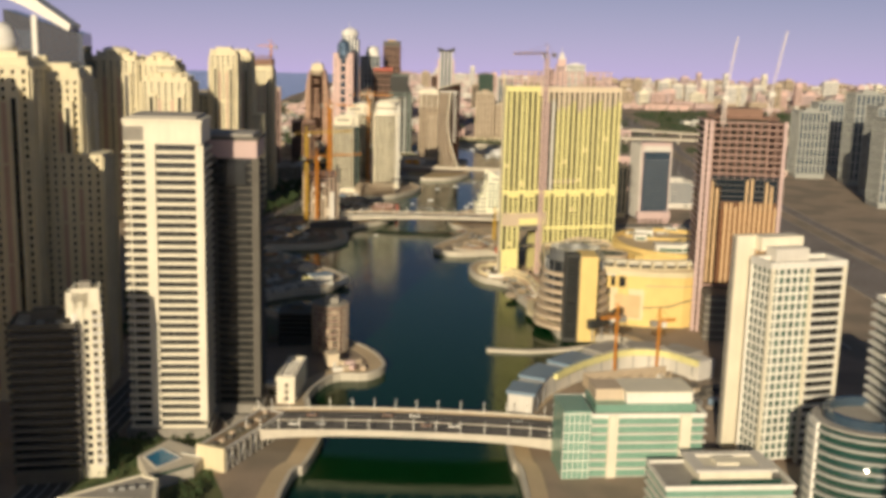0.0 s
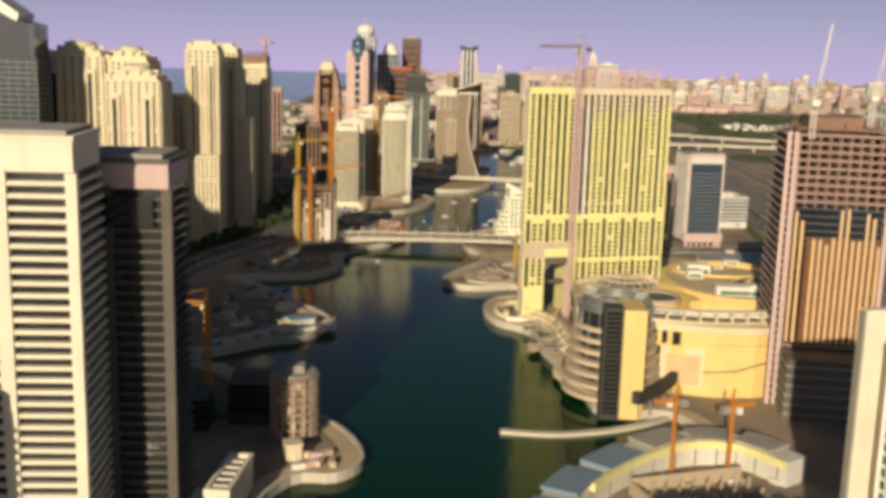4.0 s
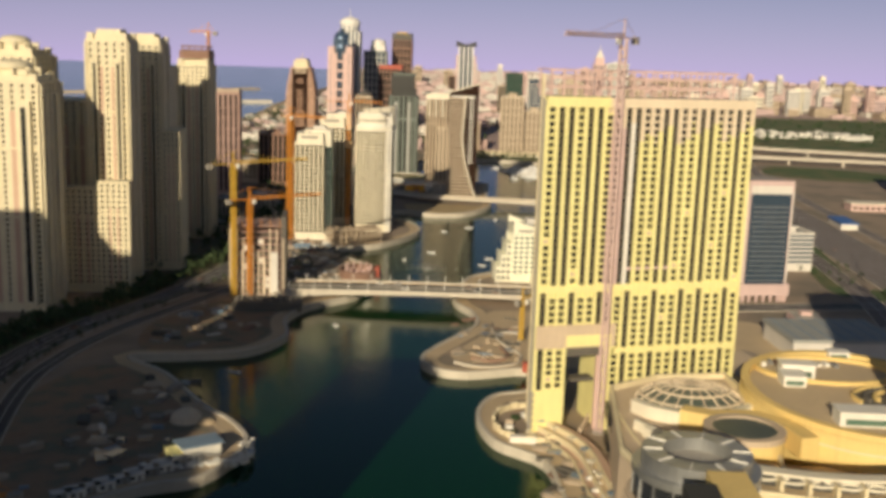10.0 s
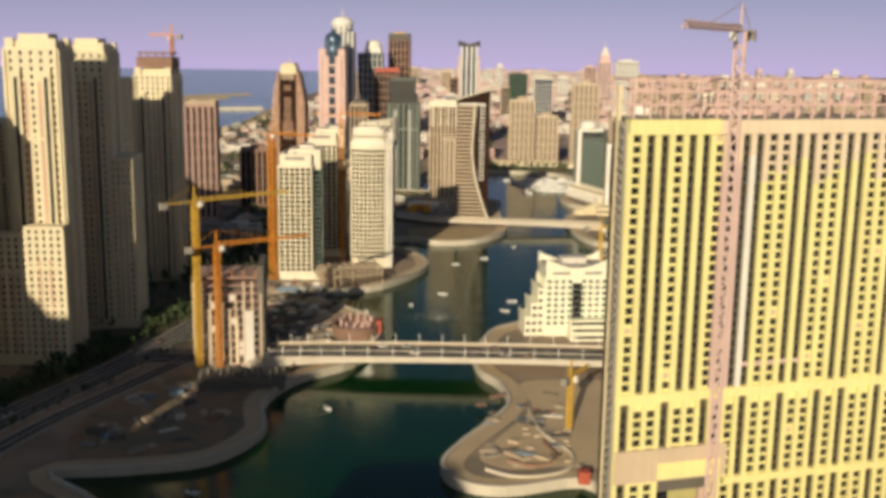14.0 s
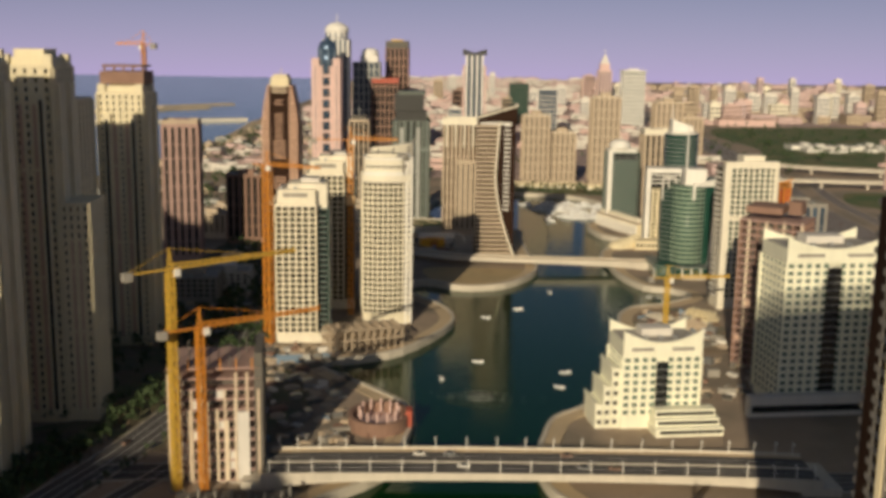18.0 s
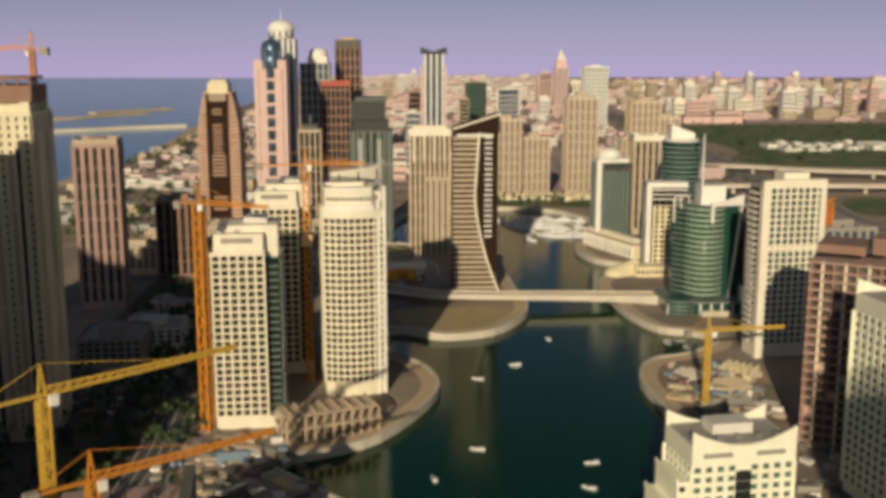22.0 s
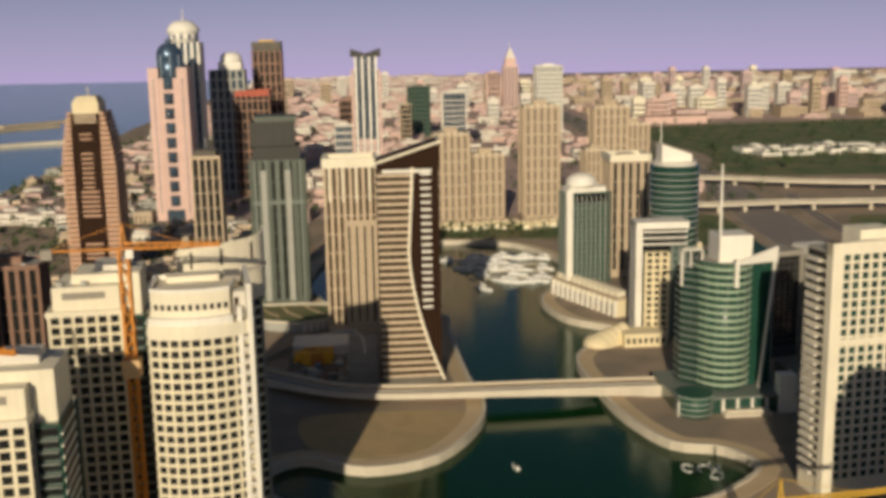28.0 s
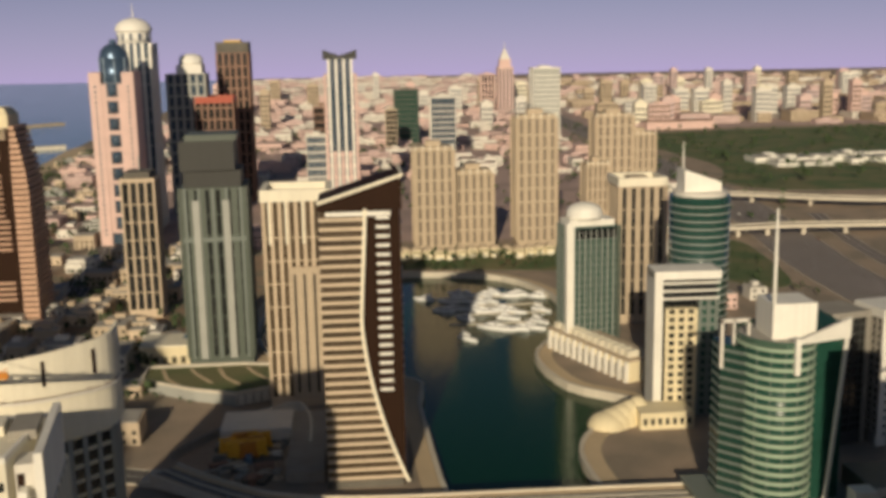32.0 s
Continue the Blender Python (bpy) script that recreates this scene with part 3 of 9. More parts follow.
# ---- beige high-rise row by the beach ----
def beach_tower(label, xl, yl, xr, yr, depth, h, turn, nf=40, cap=0, crown=True, punched=False, cols=7):
    t, w = tower("beach_tower", label, xl, yl, xr, yr, depth, h, nf, "jbr", "glass", ("punch", cols), ("punch", 5), punched, turn=turn, pier=0.72 if not punched else 0.62, sill=0.5, proud=0.35, group="beige towers by the beach", topped=False, bands=False)
    for k in (-0.14, 0.14):
        part("salmon_panel", Geo().box(w * k - w * 0.035, w * k + w * 0.035, -depth / 2 - 0.5, -depth / 2 + 0.2, 5, h - 14), "salmon", t)
    for z in (h * 0.42, h * 0.72):
        part("belt_course", Geo().ring(rect(w, depth, 0.55), rect(w, depth, -0.3), z, z + 1.1), "jbr", t)
    part("roof", Geo().box(-w / 2 - 0.6, w / 2 + 0.6, -depth / 2 - 0.6, depth / 2 + 0.6, h - 0.2, h + 1.2), "jbr", t)
    if crown:
        part("crown_step", Geo().box(-w * 0.42, w * 0.42, -depth * 0.42, depth * 0.42, h + 1.2, h + 4), "jbr", t)
        part("crown_top", Geo().box(-w * 0.3, w * 0.3, -depth * 0.3, depth * 0.3, h + 4, h + 7), "jbr", t)
        for sx in (-1, 1):
            for sy in (-1, 1):
                part("corner_turret", Geo().box(sx * w * 0.42 - 1.8, sx * w * 0.42 + 1.8, sy * depth * 0.42 - 1.8, sy * depth * 0.42 + 1.8, h + 1, h + 5), "jbr", t)
        for k in (-1, 1):
            part("bay", Geo().box(k * w * 0.3 - w * 0.09, k * w * 0.3 + w * 0.09, -depth / 2 - 2.4, -depth / 2 + 1, 4, h - 9), "jbr", t)
            part("bay_glazing", Geo().box(k * w * 0.3 - w * 0.035, k * w * 0.3 + w * 0.035, -depth / 2 - 2.5, -depth / 2 - 2.3, 6, h - 12), "glass", t)
            for s in (-1, 1):
                part("side_bay", Geo().box(s * w / 2 - 0.5, s * w / 2 + 2.0 if s > 0 else s * w / 2 + 0.5, k * depth * 0.28 - 3, k * depth * 0.28 + 3, 4, h - 6) if s > 0 else Geo().box(-w / 2 - 2.0, -w / 2 + 0.5, k * depth * 0.28 - 3, k * depth * 0.28 + 3, 4, h - 6), "jbr", t)
    if cap:
        part("crown_dome", Geo().cyl(0, 0, w * 0.27, h + 7, h + 9, 16).dome(0, 0, h + 9, w * 0.27, 3), "jbr", t)
        for k in range(10):
            b = 2 * math.pi * k / 10
            piece("crown_fin", shared_box("crown_fin", 1.4, 3.4, 9, "jbr"), t, (w * 0.36 * math.cos(b), depth * 0.36 * math.sin(b), h - 1), b + math.pi / 2)
    return t


t = beach_tower("beige high-rise with a lit crown and white roof shell", -206, 440, -176, 444, 30, 144, 4, cap=0)
part("roof_shell", Geo().cyl(-1.5, 2, 7.0, 151, 156, 20).dome(-1.5, 2, 156, 7.0, 7, 20, 6), "white", t)
beach_tower("beige high-rise with lit crown above a shaded shaft", -186, 462, -163, 466, 24, 139, 4)
beach_tower("lower beige wing in front of the high-rise", -178, 458, -153, 462, 20, 106, 4, nf=30, crown=False)
beach_tower("beige high-rise with a rounded crown", -316, 920, -272, 920, 40, 136, 3, cap=1)
beach_tower("beige high-rise with rounded crown behind its neighbour", -272, 925, -240, 925, 34, 133, 3, cap=1)
beach_tower("beige high-rise in front of the domed towers", -254, 872, -216, 875, 30, 121, 3, cap=1)
beach_tower("tall sunlit beige high-rise with narrow window strips", -211, 930, -189, 933, 22, 143, 4, cols=5)
beach_tower("low sunlit beige block with square windows", -223, 921, -203, 923, 7, 60, 3, nf=18, crown=False, punched=True, cols=6)
beach_tower("low sunlit beige block beside the tall high-rise", -203, 921, -187, 923, 7, 64, 3, nf=19, crown=False, punched=True, cols=5)
beach_tower("shaded beige high-rise in the beach row", -206, 985, -187, 987, 26, 141, 4, cols=5)
t = beach_tower("beige high-rise with a dark unfinished top", -207, 1096, -186, 1099, 28, 126, 4)
part("unfinished_floor", Geo().box(-10, 11, -11, 12, 131, 137).box(-9, 10, -10, 11, 139, 140), "redconc", t)
for k in range(5):
    piece("bare_column", shared_box("bare_column", 0.8, 0.8, 4, "redconc"), t, (-8 + 4.6 * k, -9, 136.5))
beach_tower("beige high-rise beyond the low block", -262, 996, -228, 996, 36, 104, 4, crown=False)
beach_tower("low beige wing along the beach row", -186.5, 988, -176, 989, 22, 88, 4, nf=24, crown=False, cols=4)
beach_tower("shaded beige high-rise close behind its taller neighbour", -215, 1022, -193, 1024, 28, 126, 4, crown=False, cols=5)
beach_tower("beige high-rise standing nearer the shore road", -330, 1010, -296, 1010, 34, 118, 4, cap=0)

# dark glass tower with a slanting roof blade
t, w = tower("glass_tower", "dark glass tower with a slanting white roof blade", -358, 852, -296, 860, 40, 136, 36, "darkband", "navy", ("curtain", 10), ("curtain", 8), turn=8, topped=False)
part("upper_glass", Geo().prism(rect(60, 38), 135.5, [176, 158, 158, 176]), "navy", t)
# paler blue panels stand in for reflections on the dark glass
part("lit_glass", Geo().box(-22, -9, -19.3, -18.9, 122, 160), "bglass", t, "pale blue glass with its reflection put into the colour")
part("corner_glass", Geo().box(27, 30.4, -19.4, -10, 100, 158.4), "bglass", t, "pale blue glass with its reflection put into the colour")
part("roof_blade", Geo().add([(-31, -22, 196), (-16, -22, 192), (22, -22, 165), (22, 18, 165), (-16, 18, 192), (-31, 18, 196), (-31, -22, 186), (-12, -22, 178), (20, -22, 160), (20, 18, 160), (-12, 18, 178), (-31, 18, 186)],
     [(0, 1, 4, 5), (1, 2, 3, 4), (11, 10, 7, 6), (10, 9, 8, 7), (0, 6, 7, 1), (1, 7, 8, 2), (2, 8, 9, 3), (3, 9, 10, 4), (4, 10, 11, 5), (5, 11, 6, 0)]), "white", t)
part("blade_post", Geo().box(-8.5, -4.5, -20.4, -17, 140, 172), "white", t)

# unseen towers, added out of view only to throw their shade forward
beach_tower("unseen beige high-rise added for shade at the row's near end", -226, 130, -182, 134, 34, 132, 4, nf=12, cols=3)
beach_tower("unseen beige high-rise added for shade inland of the row", -220, 190, -176, 194, 34, 150, 4, nf=12, cols=3)
beach_tower("unseen beige high-rise added to shade the boulevard", -250, 480, -215, 484, 34, 142, 4, nf=12, cols=3)
beach_tower("unseen beige high-rise added for shade on the boulevard's sea side", -292, 520, -252, 524, 34, 140, 4, nf=12, cols=3)
beach_tower("unseen beige high-rise added for shade at the sea end of the row", -276, 180, -240, 184, 34, 138, 4, nf=12, cols=3)
beach_tower("unseen beige high-rise added for shade above the low tower", -218, 296, -184, 298, 30, 148, 4, nf=12, cols=3)
beach_tower("unseen beige high-rise added to shade its lit-crowned neighbour", -224, 372, -187, 374, 30, 148, 4, nf=12, cols=3)
beach_tower("unseen beige high-rise added for shade in the middle of the row", -302, 600, -264, 602, 32, 130, 4, nf=12, cols=3)
# unseen too: added to shade the land-side towers
t, w = tower("apartment_tower", "unseen white apartment tower added for shade by the near basin", 104, 96, 150, 100, 30, 148, 40, "white", "gglass", ("band", 8), ("band", 6), turn=3)

# ---- mid row between beach and basin ----
t, w = tower("unfinished_tower", "dark unfinished tower standing in shade", -235, 1306, -212, 1310, 24, 95, 28, "mauve", "glass", ("strip", 5), ("strip", 5), turn=8, pier=0.5)
# paler sand ring paints the sunlit top above the shaded shaft
part("lit_top", Geo().ring(rect(w, 24, 0.5), rect(w, 24, -0.5), 95, 99), "sand", t)
t, w = tower("unfinished_tower", "low dark unfinished tower standing in shade", -208, 1381, -180, 1385, 24, 52, 17, "redconc", "glass", ("strip", 6), ("strip", 5), turn=5, pier=0.4)
t, w = tower("apartment_block", "low dark apartment block in the shade", -200, 1180, -172, 1184, 30, 16, 4, "greyconc", "glass", ("punch", 8), ("punch", 6), turn=5)
t, w = tower("apartment_block", "flat grey site building in the shade", -188, 1215, -160, 1218, 22, 12, 3, "offwhite", "glass", ("punch", 7), ("punch", 5), turn=5)
t, w = tower("apartment_block", "low sandy block near the shore road", -250, 1400, -210, 1404, 26, 18, 5, "sand", "glass", ("punch", 9), ("punch", 6), turn=0)

# open concrete frame beside two cranes
x, y, a, w = front_at(-130, 926, -99, 932, 26, 8)
t = thing("unfinished_block", "unfinished concrete block with open bays and bare columns", "building site", x, y, LAND, a)
part("core", Geo().box(-11, 11, -8, 9, -0.5, 38), "darkconc", t)
for j in range(12):
    piece("slab", shared_box("slab", w, 26, 0.7, "mauve"), t, (0, 0, 0.5 + j * 3.7))
for i in range(9):
    for j, yy in ((0, -12.6), (1, 12.6)):
        if (i * 3 + j) % 7 != 5:
            piece("column", shared_box("column", 0.9, 0.9, 40 - 6 * (i % 3 == 2), "tan"), t, (-w / 2 + 0.6 + i * (w - 1.2) / 8, yy, 0))
for i, j in ((1, 2), (1, 3), (2, 4), (3, 2), (4, 5), (5, 1), (5, 2), (2, 7), (4, 8), (3, 6)):
    piece("infill_wall", shared_box("infill_wall", 3.0, 0.4, 3.2, "offwhite"), t, (-w / 2 + 2.4 + i * (w - 1.2) / 8, -12.3, 1 + j * 3.7))
for k in range(7):
    piece("front_fin", shared_box("front_fin", 1.0 + 0.5 * (k % 2), 0.6, 30 - 4 * (k % 3), "primer"), t, (-w / 2 + 4 + k * 3.2, -13.1, 1))
for k in range(6):
    piece("edge_prop", shared_box("edge_prop", 0.4, 0.4, 4.4, "orange"), t, (-w / 2 + 2 + k * 5.4, -12.8, 40.8))
part("white_panel", Geo().box(w * 0.24, w * 0.38, -13.4, -12.9, 1, 26), "offwhite", t)
for k in range(14):
    piece("starter_bar", shared_box("starter_bar", 0.35, 0.35, 3.5 + (k * 5 % 4), "darkconc"), t, (-w / 2 + 1 + k * (w - 2) / 13, -11.8 + (k % 3) * 9, 41.2))
part("scaffold", Geo().box(w * 0.44, w * 0.53, -13, 13, 0, 47), "darkconc", t, "dark scaffold netting")


# ---- pair of towers on the rounded point ----
def twin(label, xl, yl, xr, yr, d, h, nf, crown):
    x, y, a, w = front_at(xl, yl, xr, yr, d, 4)
    t = thing("apartment_tower", label, "tower", x, y, LAND, a, "cream towers on the point")
    wing = w * 0.76
    part("base", Geo().box(-w / 2 - 0.3, w / 2 + 0.3, -d / 2 - 0.3, d / 2 + 0.3, -0.5, 5), "warmwhite", t)
    block(t, wing, d, 5, h, nf, "ivory", "glass", ("punch", 6), ("punch", 6), True, x=-w * 0.12, pier=0.27, sill=0.28, proud=0.4)
    # set-back dark balcony bay beside the gridded front
    part("bay_body", Geo().box(w * 0.26, w * 0.5, -d / 2 + 5.0, d / 2, 5, h - 2), "gglass", t, "dark green glass bay")
    fh = (h - 5) / nf
    for j in range(nf - 1):
        piece("balcony", shared_box("balcony", w * 0.2, 1.2, 0.5, "darkband"), t, (w * 0.37, -d / 2 + 4.5, 5 + j * fh))
        piece("balcony_door", shared_box("balcony_door", w * 0.2, 0.2, 2.1, "glass"), t, (w * 0.37, -d / 2 + 4.95, 5 + j * fh + 1.0))
        piece("side_balcony", shared_box("side_balcony", 0.3, d * 0.62, 0.9, "offwhite"), t, (w * 0.5 + 0.02, 0, 5 + j * fh + 1.0))
    part("parapet", Geo().ring([(p - w * 0.13, q) for p, q in rect(wing, d, 0.7)], [(p - w * 0.13, q) for p, q in rect(wing, d, -0.3)], h - 0.2, h + 1.4), "warmwhite", t)
    part("crown", Geo().box(-w * 0.47, w * 0.25, -d * 0.42, d * 0.42, h, h + crown), "warmwhite", t)
    part("crown_step", Geo().box(-w * 0.28, w * 0.46, -d * 0.22, d * 0.46, h - 2, h + crown + 2.6), "warmwhite", t)
    part("crown_louvre", Geo().box(-w * 0.36, w * 0.1, -d * 0.42 - 0.15, -d * 0.42, h + crown * 0.55, h + crown * 0.8), "greyconc", t)
    for k in range(4):
        piece("roof_unit", shared_box("roof_unit", 1.6, 1.3, 1.2, "steel"), t, (-w * 0.4 + k * 3.4, -d * 0.3 + (k % 2) * 3, h + crown))
    part("lift_house", Geo().box(-w * 0.05, w * 0.3, 0, d * 0.3, h + crown + 2.6, h + crown + 5), "offwhite", t)
    return t


twin("sunlit cream apartment tower with square windows and stepped top", -123.5, 1108, -97, 1110, 26, 71, 23, 8)
twin("cream apartment tower standing behind its shorter twin", -117, 1180, -91, 1183, 24, 78, 24, 8)

# the rounded tower: a bowed gridded front, paired slabs at one end and a curved crown
x, y, a, w = front_at(-83, 1146, -51, 1152, 26, 8)
t = thing("apartment_tower", "rounded cream apartment tower with gridded windows and curved crown", "tower", x, y, LAND, a, "cream towers on the point")
R, H = 24.0, 82.0
arc = [(R * math.sin(b) - 2.5, -13 + R - R * math.cos(b) - 1.5) for b in [radians(-33 + 66 * i / 10) for i in range(11)]]
part("body", Geo().prism(arc + [(arc[-1][0], 13), (arc[0][0], 13)], -0.5, H), "ivory", t)
nf = 25
for i in range(10):
    (x0, y0), (x1, y1) = arc[i], arc[i + 1]
    face(t, (x0 + x1) / 2, (y0 + y1) / 2, math.atan2(y1 - y0, x1 - x0), math.hypot(x1 - x0, y1 - y0), 6, H - 3, nf, 1, "punch", "ivory", "glass", True, 0.4, 0.27, 0.28)
outer, inner = offset(arc, -0.3), offset(arc, 0.4)

band = Geo().prism(outer + list(reversed(inner)), 0, 0.85).mesh("floor_band", "ivory")
for j in range(nf):
    piece("floor_band", band, t, (0, 0, 6 + j * (H - 9) / nf))
part("cornice", Geo().prism(offset(arc, -1.2) + list(reversed(inner)), H - 3, H + 0.6), "warmwhite", t)
for k, (u, top) in enumerate(((6.9, 86.5), (9.6, 92.5))):
    part("end_slab", Geo().box(u, u + 1.3, -13.4 + 0.4 * k, -6 + 18 * k, -0.5, top), "white", t)
for s in (-1, 1):
    face(t, -15.6 if s < 0 else 10.9, 2, s * math.pi / 2, 20, 6, H, nf, 5, "punch", "warmwhite", "glass", False, 0.4, 0.4, 0.4)
for j in range(24):
    piece("recess_balcony", shared_box("recess_balcony", 1.4, 1.6, 0.9, "offwhite"), t, (8.9, -12.6, 5 + j * 3.15))


part("ledge", Geo().prism(offset(arc, -0.6)[:9] + list(reversed(offset(arc, 1.2)[:9])), H + 0.6, H + 2.6), "white", t, "white rolled ledge above the cornice")
part("attic", Geo().prism(offset(arc, 1.3)[:9] + [(9.4, 8), (arc[0][0] + 1, 8)], H, H + 9.0), "warmwhite", t)
for i in range(11):
    f = 0.6 + 7.0 * i / 10
    k = int(f)
    (x0, y0), (x1, y1) = offset(arc, 1.3)[k], offset(arc, 1.3)[k + 1]
    piece("attic_window", shared_box("attic_window", 1.0, 0.3, 1.5, "glass"), t, (x0 + (x1 - x0) * (f - k), y0 + (y1 - y0) * (f - k), H + 4.4), math.atan2(y1 - y0, x1 - x0))
part("attic_kerb", Geo().ring(offset(arc, 1.1)[:9] + [(9.5, 8.2), (arc[0][0] + 0.9, 8.2)], offset(arc, 2.2)[:9] + [(8.4, 7), (arc[0][0] + 2.1, 7)], H + 9, H + 10), "white", t)
part("roof_house", Geo().box(-11, 3, 1, 7, H + 9, H + 10.6), "warmwhite", t)
part("roof_slot", Geo().box(4.2, 8.6, -2, 7, H + 9, H + 10.6), "greyconc", t)
# the wing behind it, its front bowed, under a tall curved roof screen
wing = [(-8, 39), (-1.4, 37.5), (8, 40), (16, 45.5)]
part("rear_wing", Geo().prism(wing + [(16, 62), (-8, 62)], -0.5, 76), "ivory", t)
part("link", Geo().box(-10, 8, 13.05, 37.2, -0.5, 38), "ivory", t)
for (x0, y0), (x1, y1), n in ((wing[0], wing[1], 2), (wing[1], wing[2], 3), (wing[2], wing[3], 3), (wing[3], (16, 62), 4)):
    face(t, (x0 + x1) / 2, (y0 + y1) / 2, math.atan2(y1 - y0, x1 - x0), math.hypot(x1 - x0, y1 - y0), 4, 75, 22, n, "punch", "rib", "glass", False, 0.4, 0.3, 0.3, None, True)
bow = spline([(-9, 46), (-8.4, 39.4), (-1.4, 37.2), (8.2, 39.6), (16.4, 45.2), (18.2, 53)], 5)
back = list(reversed(offset(bow, 0.7)))
m = len(bow)
part("crown_screen", Geo().prism(bow + back, 75.6, [91.8 + 4.6 * i / (m - 1) for i in range(m)] + [96.4 - 4.6 * i / (m - 1) for i in range(m)]), "warmwhite", t, "pale curved roof screen")
for i in (8, 13, 18):
    p, q = bow[min(i, m - 1)]
    piece("screen_slot", shared_box("screen_slot", 0.6, 0.6, 5.2, "brown"), t, (p, q, 86 + 0.12 * i), radians(4 * (i - 8)))
part("screen_ledge", Geo().prism(offset(bow, -0.5) + back, 84.4, 84.9), "offwhite", t)
part("roof_deck", Geo().prism(bow[2:m - 2], 84.9, 85.3), "redconc", t)
for k in range(6):
    piece("roof_unit", shared_box("roof_unit", 1.8, 1.4, 1.5, "steel"), t, (-4 + 2.8 * k, 46 + (k % 2) * 3, 85.2))
part("corner_turret", Geo().box(6.2, 9.4, -10.5, -5, H - 2, H + 8), "offwhite", t)
part("turret_recess", Geo().box(6.5, 7.6, -10.7, -10.3, H + 1, H + 6.5), "brown", t)

# unfinished podium of the pair, open frame on the point
t = thing("podium_frame", "unfinished concrete podium frame with bare columns below the towers", "building site", -79, 1104, LAND, 22)
for j, (ww, dd) in enumerate(((40, 16), (38, 14))):
    piece("slab", shared_box("slab", ww, dd, 0.7, "sand"), t, (0, 0, 5.2 + 5 * j))
for i in range(11):
    for yy in (-7.4, 0, 7.4):
        piece("column", shared_box("column", 0.9, 0.9, 9.8, "sand"), t, (-19 + i * 3.8, yy * 0.93, 0))
for i in range(8):
    piece("portal", shared_box("portal", 0.7, 12, 1.2, "sand"), t, (-17 + i * 4.9, 0, 10.9))
t = thing("site_tent", "blue site tent with a white end beside the tower", "tent", -112, 1075, LAND, 10)
part("canopy", Geo().prism([(-6, -4), (6, -4), (6, 4), (-6, 4)], 0, 3.4, [(-6, -0.3), (6, -0.3), (6, 0.3), (-6, 0.3)]), "roofblue", t)
part("end_panel", Geo().box(6.05, 10, -3, 3, 0, 2.6), "white", t)

# ---- towers round the far bend ----
t, w = tower("office_tower", "cream office tower with tall ribs beside the curved one", -44, 1432, -17, 1432, 26, 91, 26, "tan", "bronze", ("strip", 8), ("strip", 7), turn=0, pier=0.44, topped=False)
part("crown", Geo().ring(rect(w, 26, 1.2), rect(w, 26, -1.2), 90, 95), "warmwhite", t)
part("roof", Geo().box(-w / 2, w / 2, -13, 13, 90, 91.5), "roofgrey", t)
part("shoulder", Geo().box(-4, w / 2 + 0.8, -14.6, -12.8, 4, 62), "sand", t)
for k in range(4):
    piece("shoulder_strip", shared_box("shoulder_strip", 1.0, 0.2, 52, "glass"), t, (-1.5 + 4.1 * k, -14.62, 7))
    piece("crown_rib", shared_box("crown_rib", 1.1, 1.0, 20, "warmwhite"), t, (-w / 2 + 2.5 + k * 7, -13.6, 72))

# bronze tower whose banded sail swings out towards the foot
x, y, a, w = front_at(-18, 1344, 10, 1344, 28, 0)
t = thing("office_tower", "bronze office tower with a banded sail front and slanting roof", "tower", x, y, LAND, a)
part("body", Geo().box(-14, 13.2, -13, 14, -0.5, 99), "brown", t)


def sail(z):
    return -1.5 + 15.5 * max(0.0, 1 - z / 64.0) ** 1.8 + 2.5 * max(0.0, (z - 60) / 39.0)


nf, fh = 30, 3.2
for j in range(nf):
    z = 2.5 + j * fh
    c = sail(z)
    piece("balcony_band", shared_box("balcony_band", c + 14.4, 1.2, 1.15, "tan"), t, ((c - 14.4) / 2, -13.6, z))
    piece("glazing_band", shared_box("glazing_band", c + 14.2, 0.3, fh - 1.35, "bronze"), t, ((c - 14.4) / 2, -13.1, z + 1.35))
    if j > 9:
        piece("white_louvre", shared_box("white_louvre", 4.6, 0.7, 1.0, "white"), t, (7.2, -13.3, z + 0.4))
    piece("side_band", shared_box("side_band", 0.7, 20, 1.0, "bronze"), t, (-14.3, 0, z))
    piece("side_louvre", shared_box("side_louvre", 0.6, 5, 1.1, "white"), t, (13.4, -6, z + 0.4))
edge = Geo()
for j in range(24):
    z0, z1 = 1 + j * 4.1, 1 + (j + 1) * 4.1
    edge.beam((sail(z0) + 0.4, -14.0, z0), (sail(z1) + 0.4, -14.0, z1), 0.9, 1.2)
part("sail_edge", edge, "warmwhite", t)
part("top_beam", Geo().box(-12, 10, -13.9, -12.8, 97, 98.4), "white", t)
part("roof_blade", Geo().prism([(-14.6, -14.2), (13.8, -14.2), (13.8, 14.4), (-14.6, 14.4)], 99, [101.2, 110, 110, 101.2]), "brown", t)
part("blade_edge", Geo().beam((-14.8, -14.3, 101.6), (14.0, -14.3, 110.6), 0.9, 1.1).beam((14.0, -14.3, 110.6), (14.0, 14.4, 110.6), 0.9, 1.1), "warmwhite", t)
part("entrance", Geo().box(-15, 12, -15.5, -13, -0.5, 2.6), "darkconc", t)

t, w = tower("glass_tower", "unfinished green glass tower with dark netted top", -88, 1498, -58, 1500, 30, 88, 25, "smoke", "glass", ("strip", 6), ("strip", 6), turn=2, pier=0.6, topped=False)
part("netted_top", Geo().box(-w / 2 + 1.5, w / 2 - 1.5, -13, 13, 88, 96), "char", t)
part("netted_crown", Geo().box(-w / 2 + 0.2, w / 2 - 4, -14.5, 12, 96, 110), "char", t, "dark green safety netting")
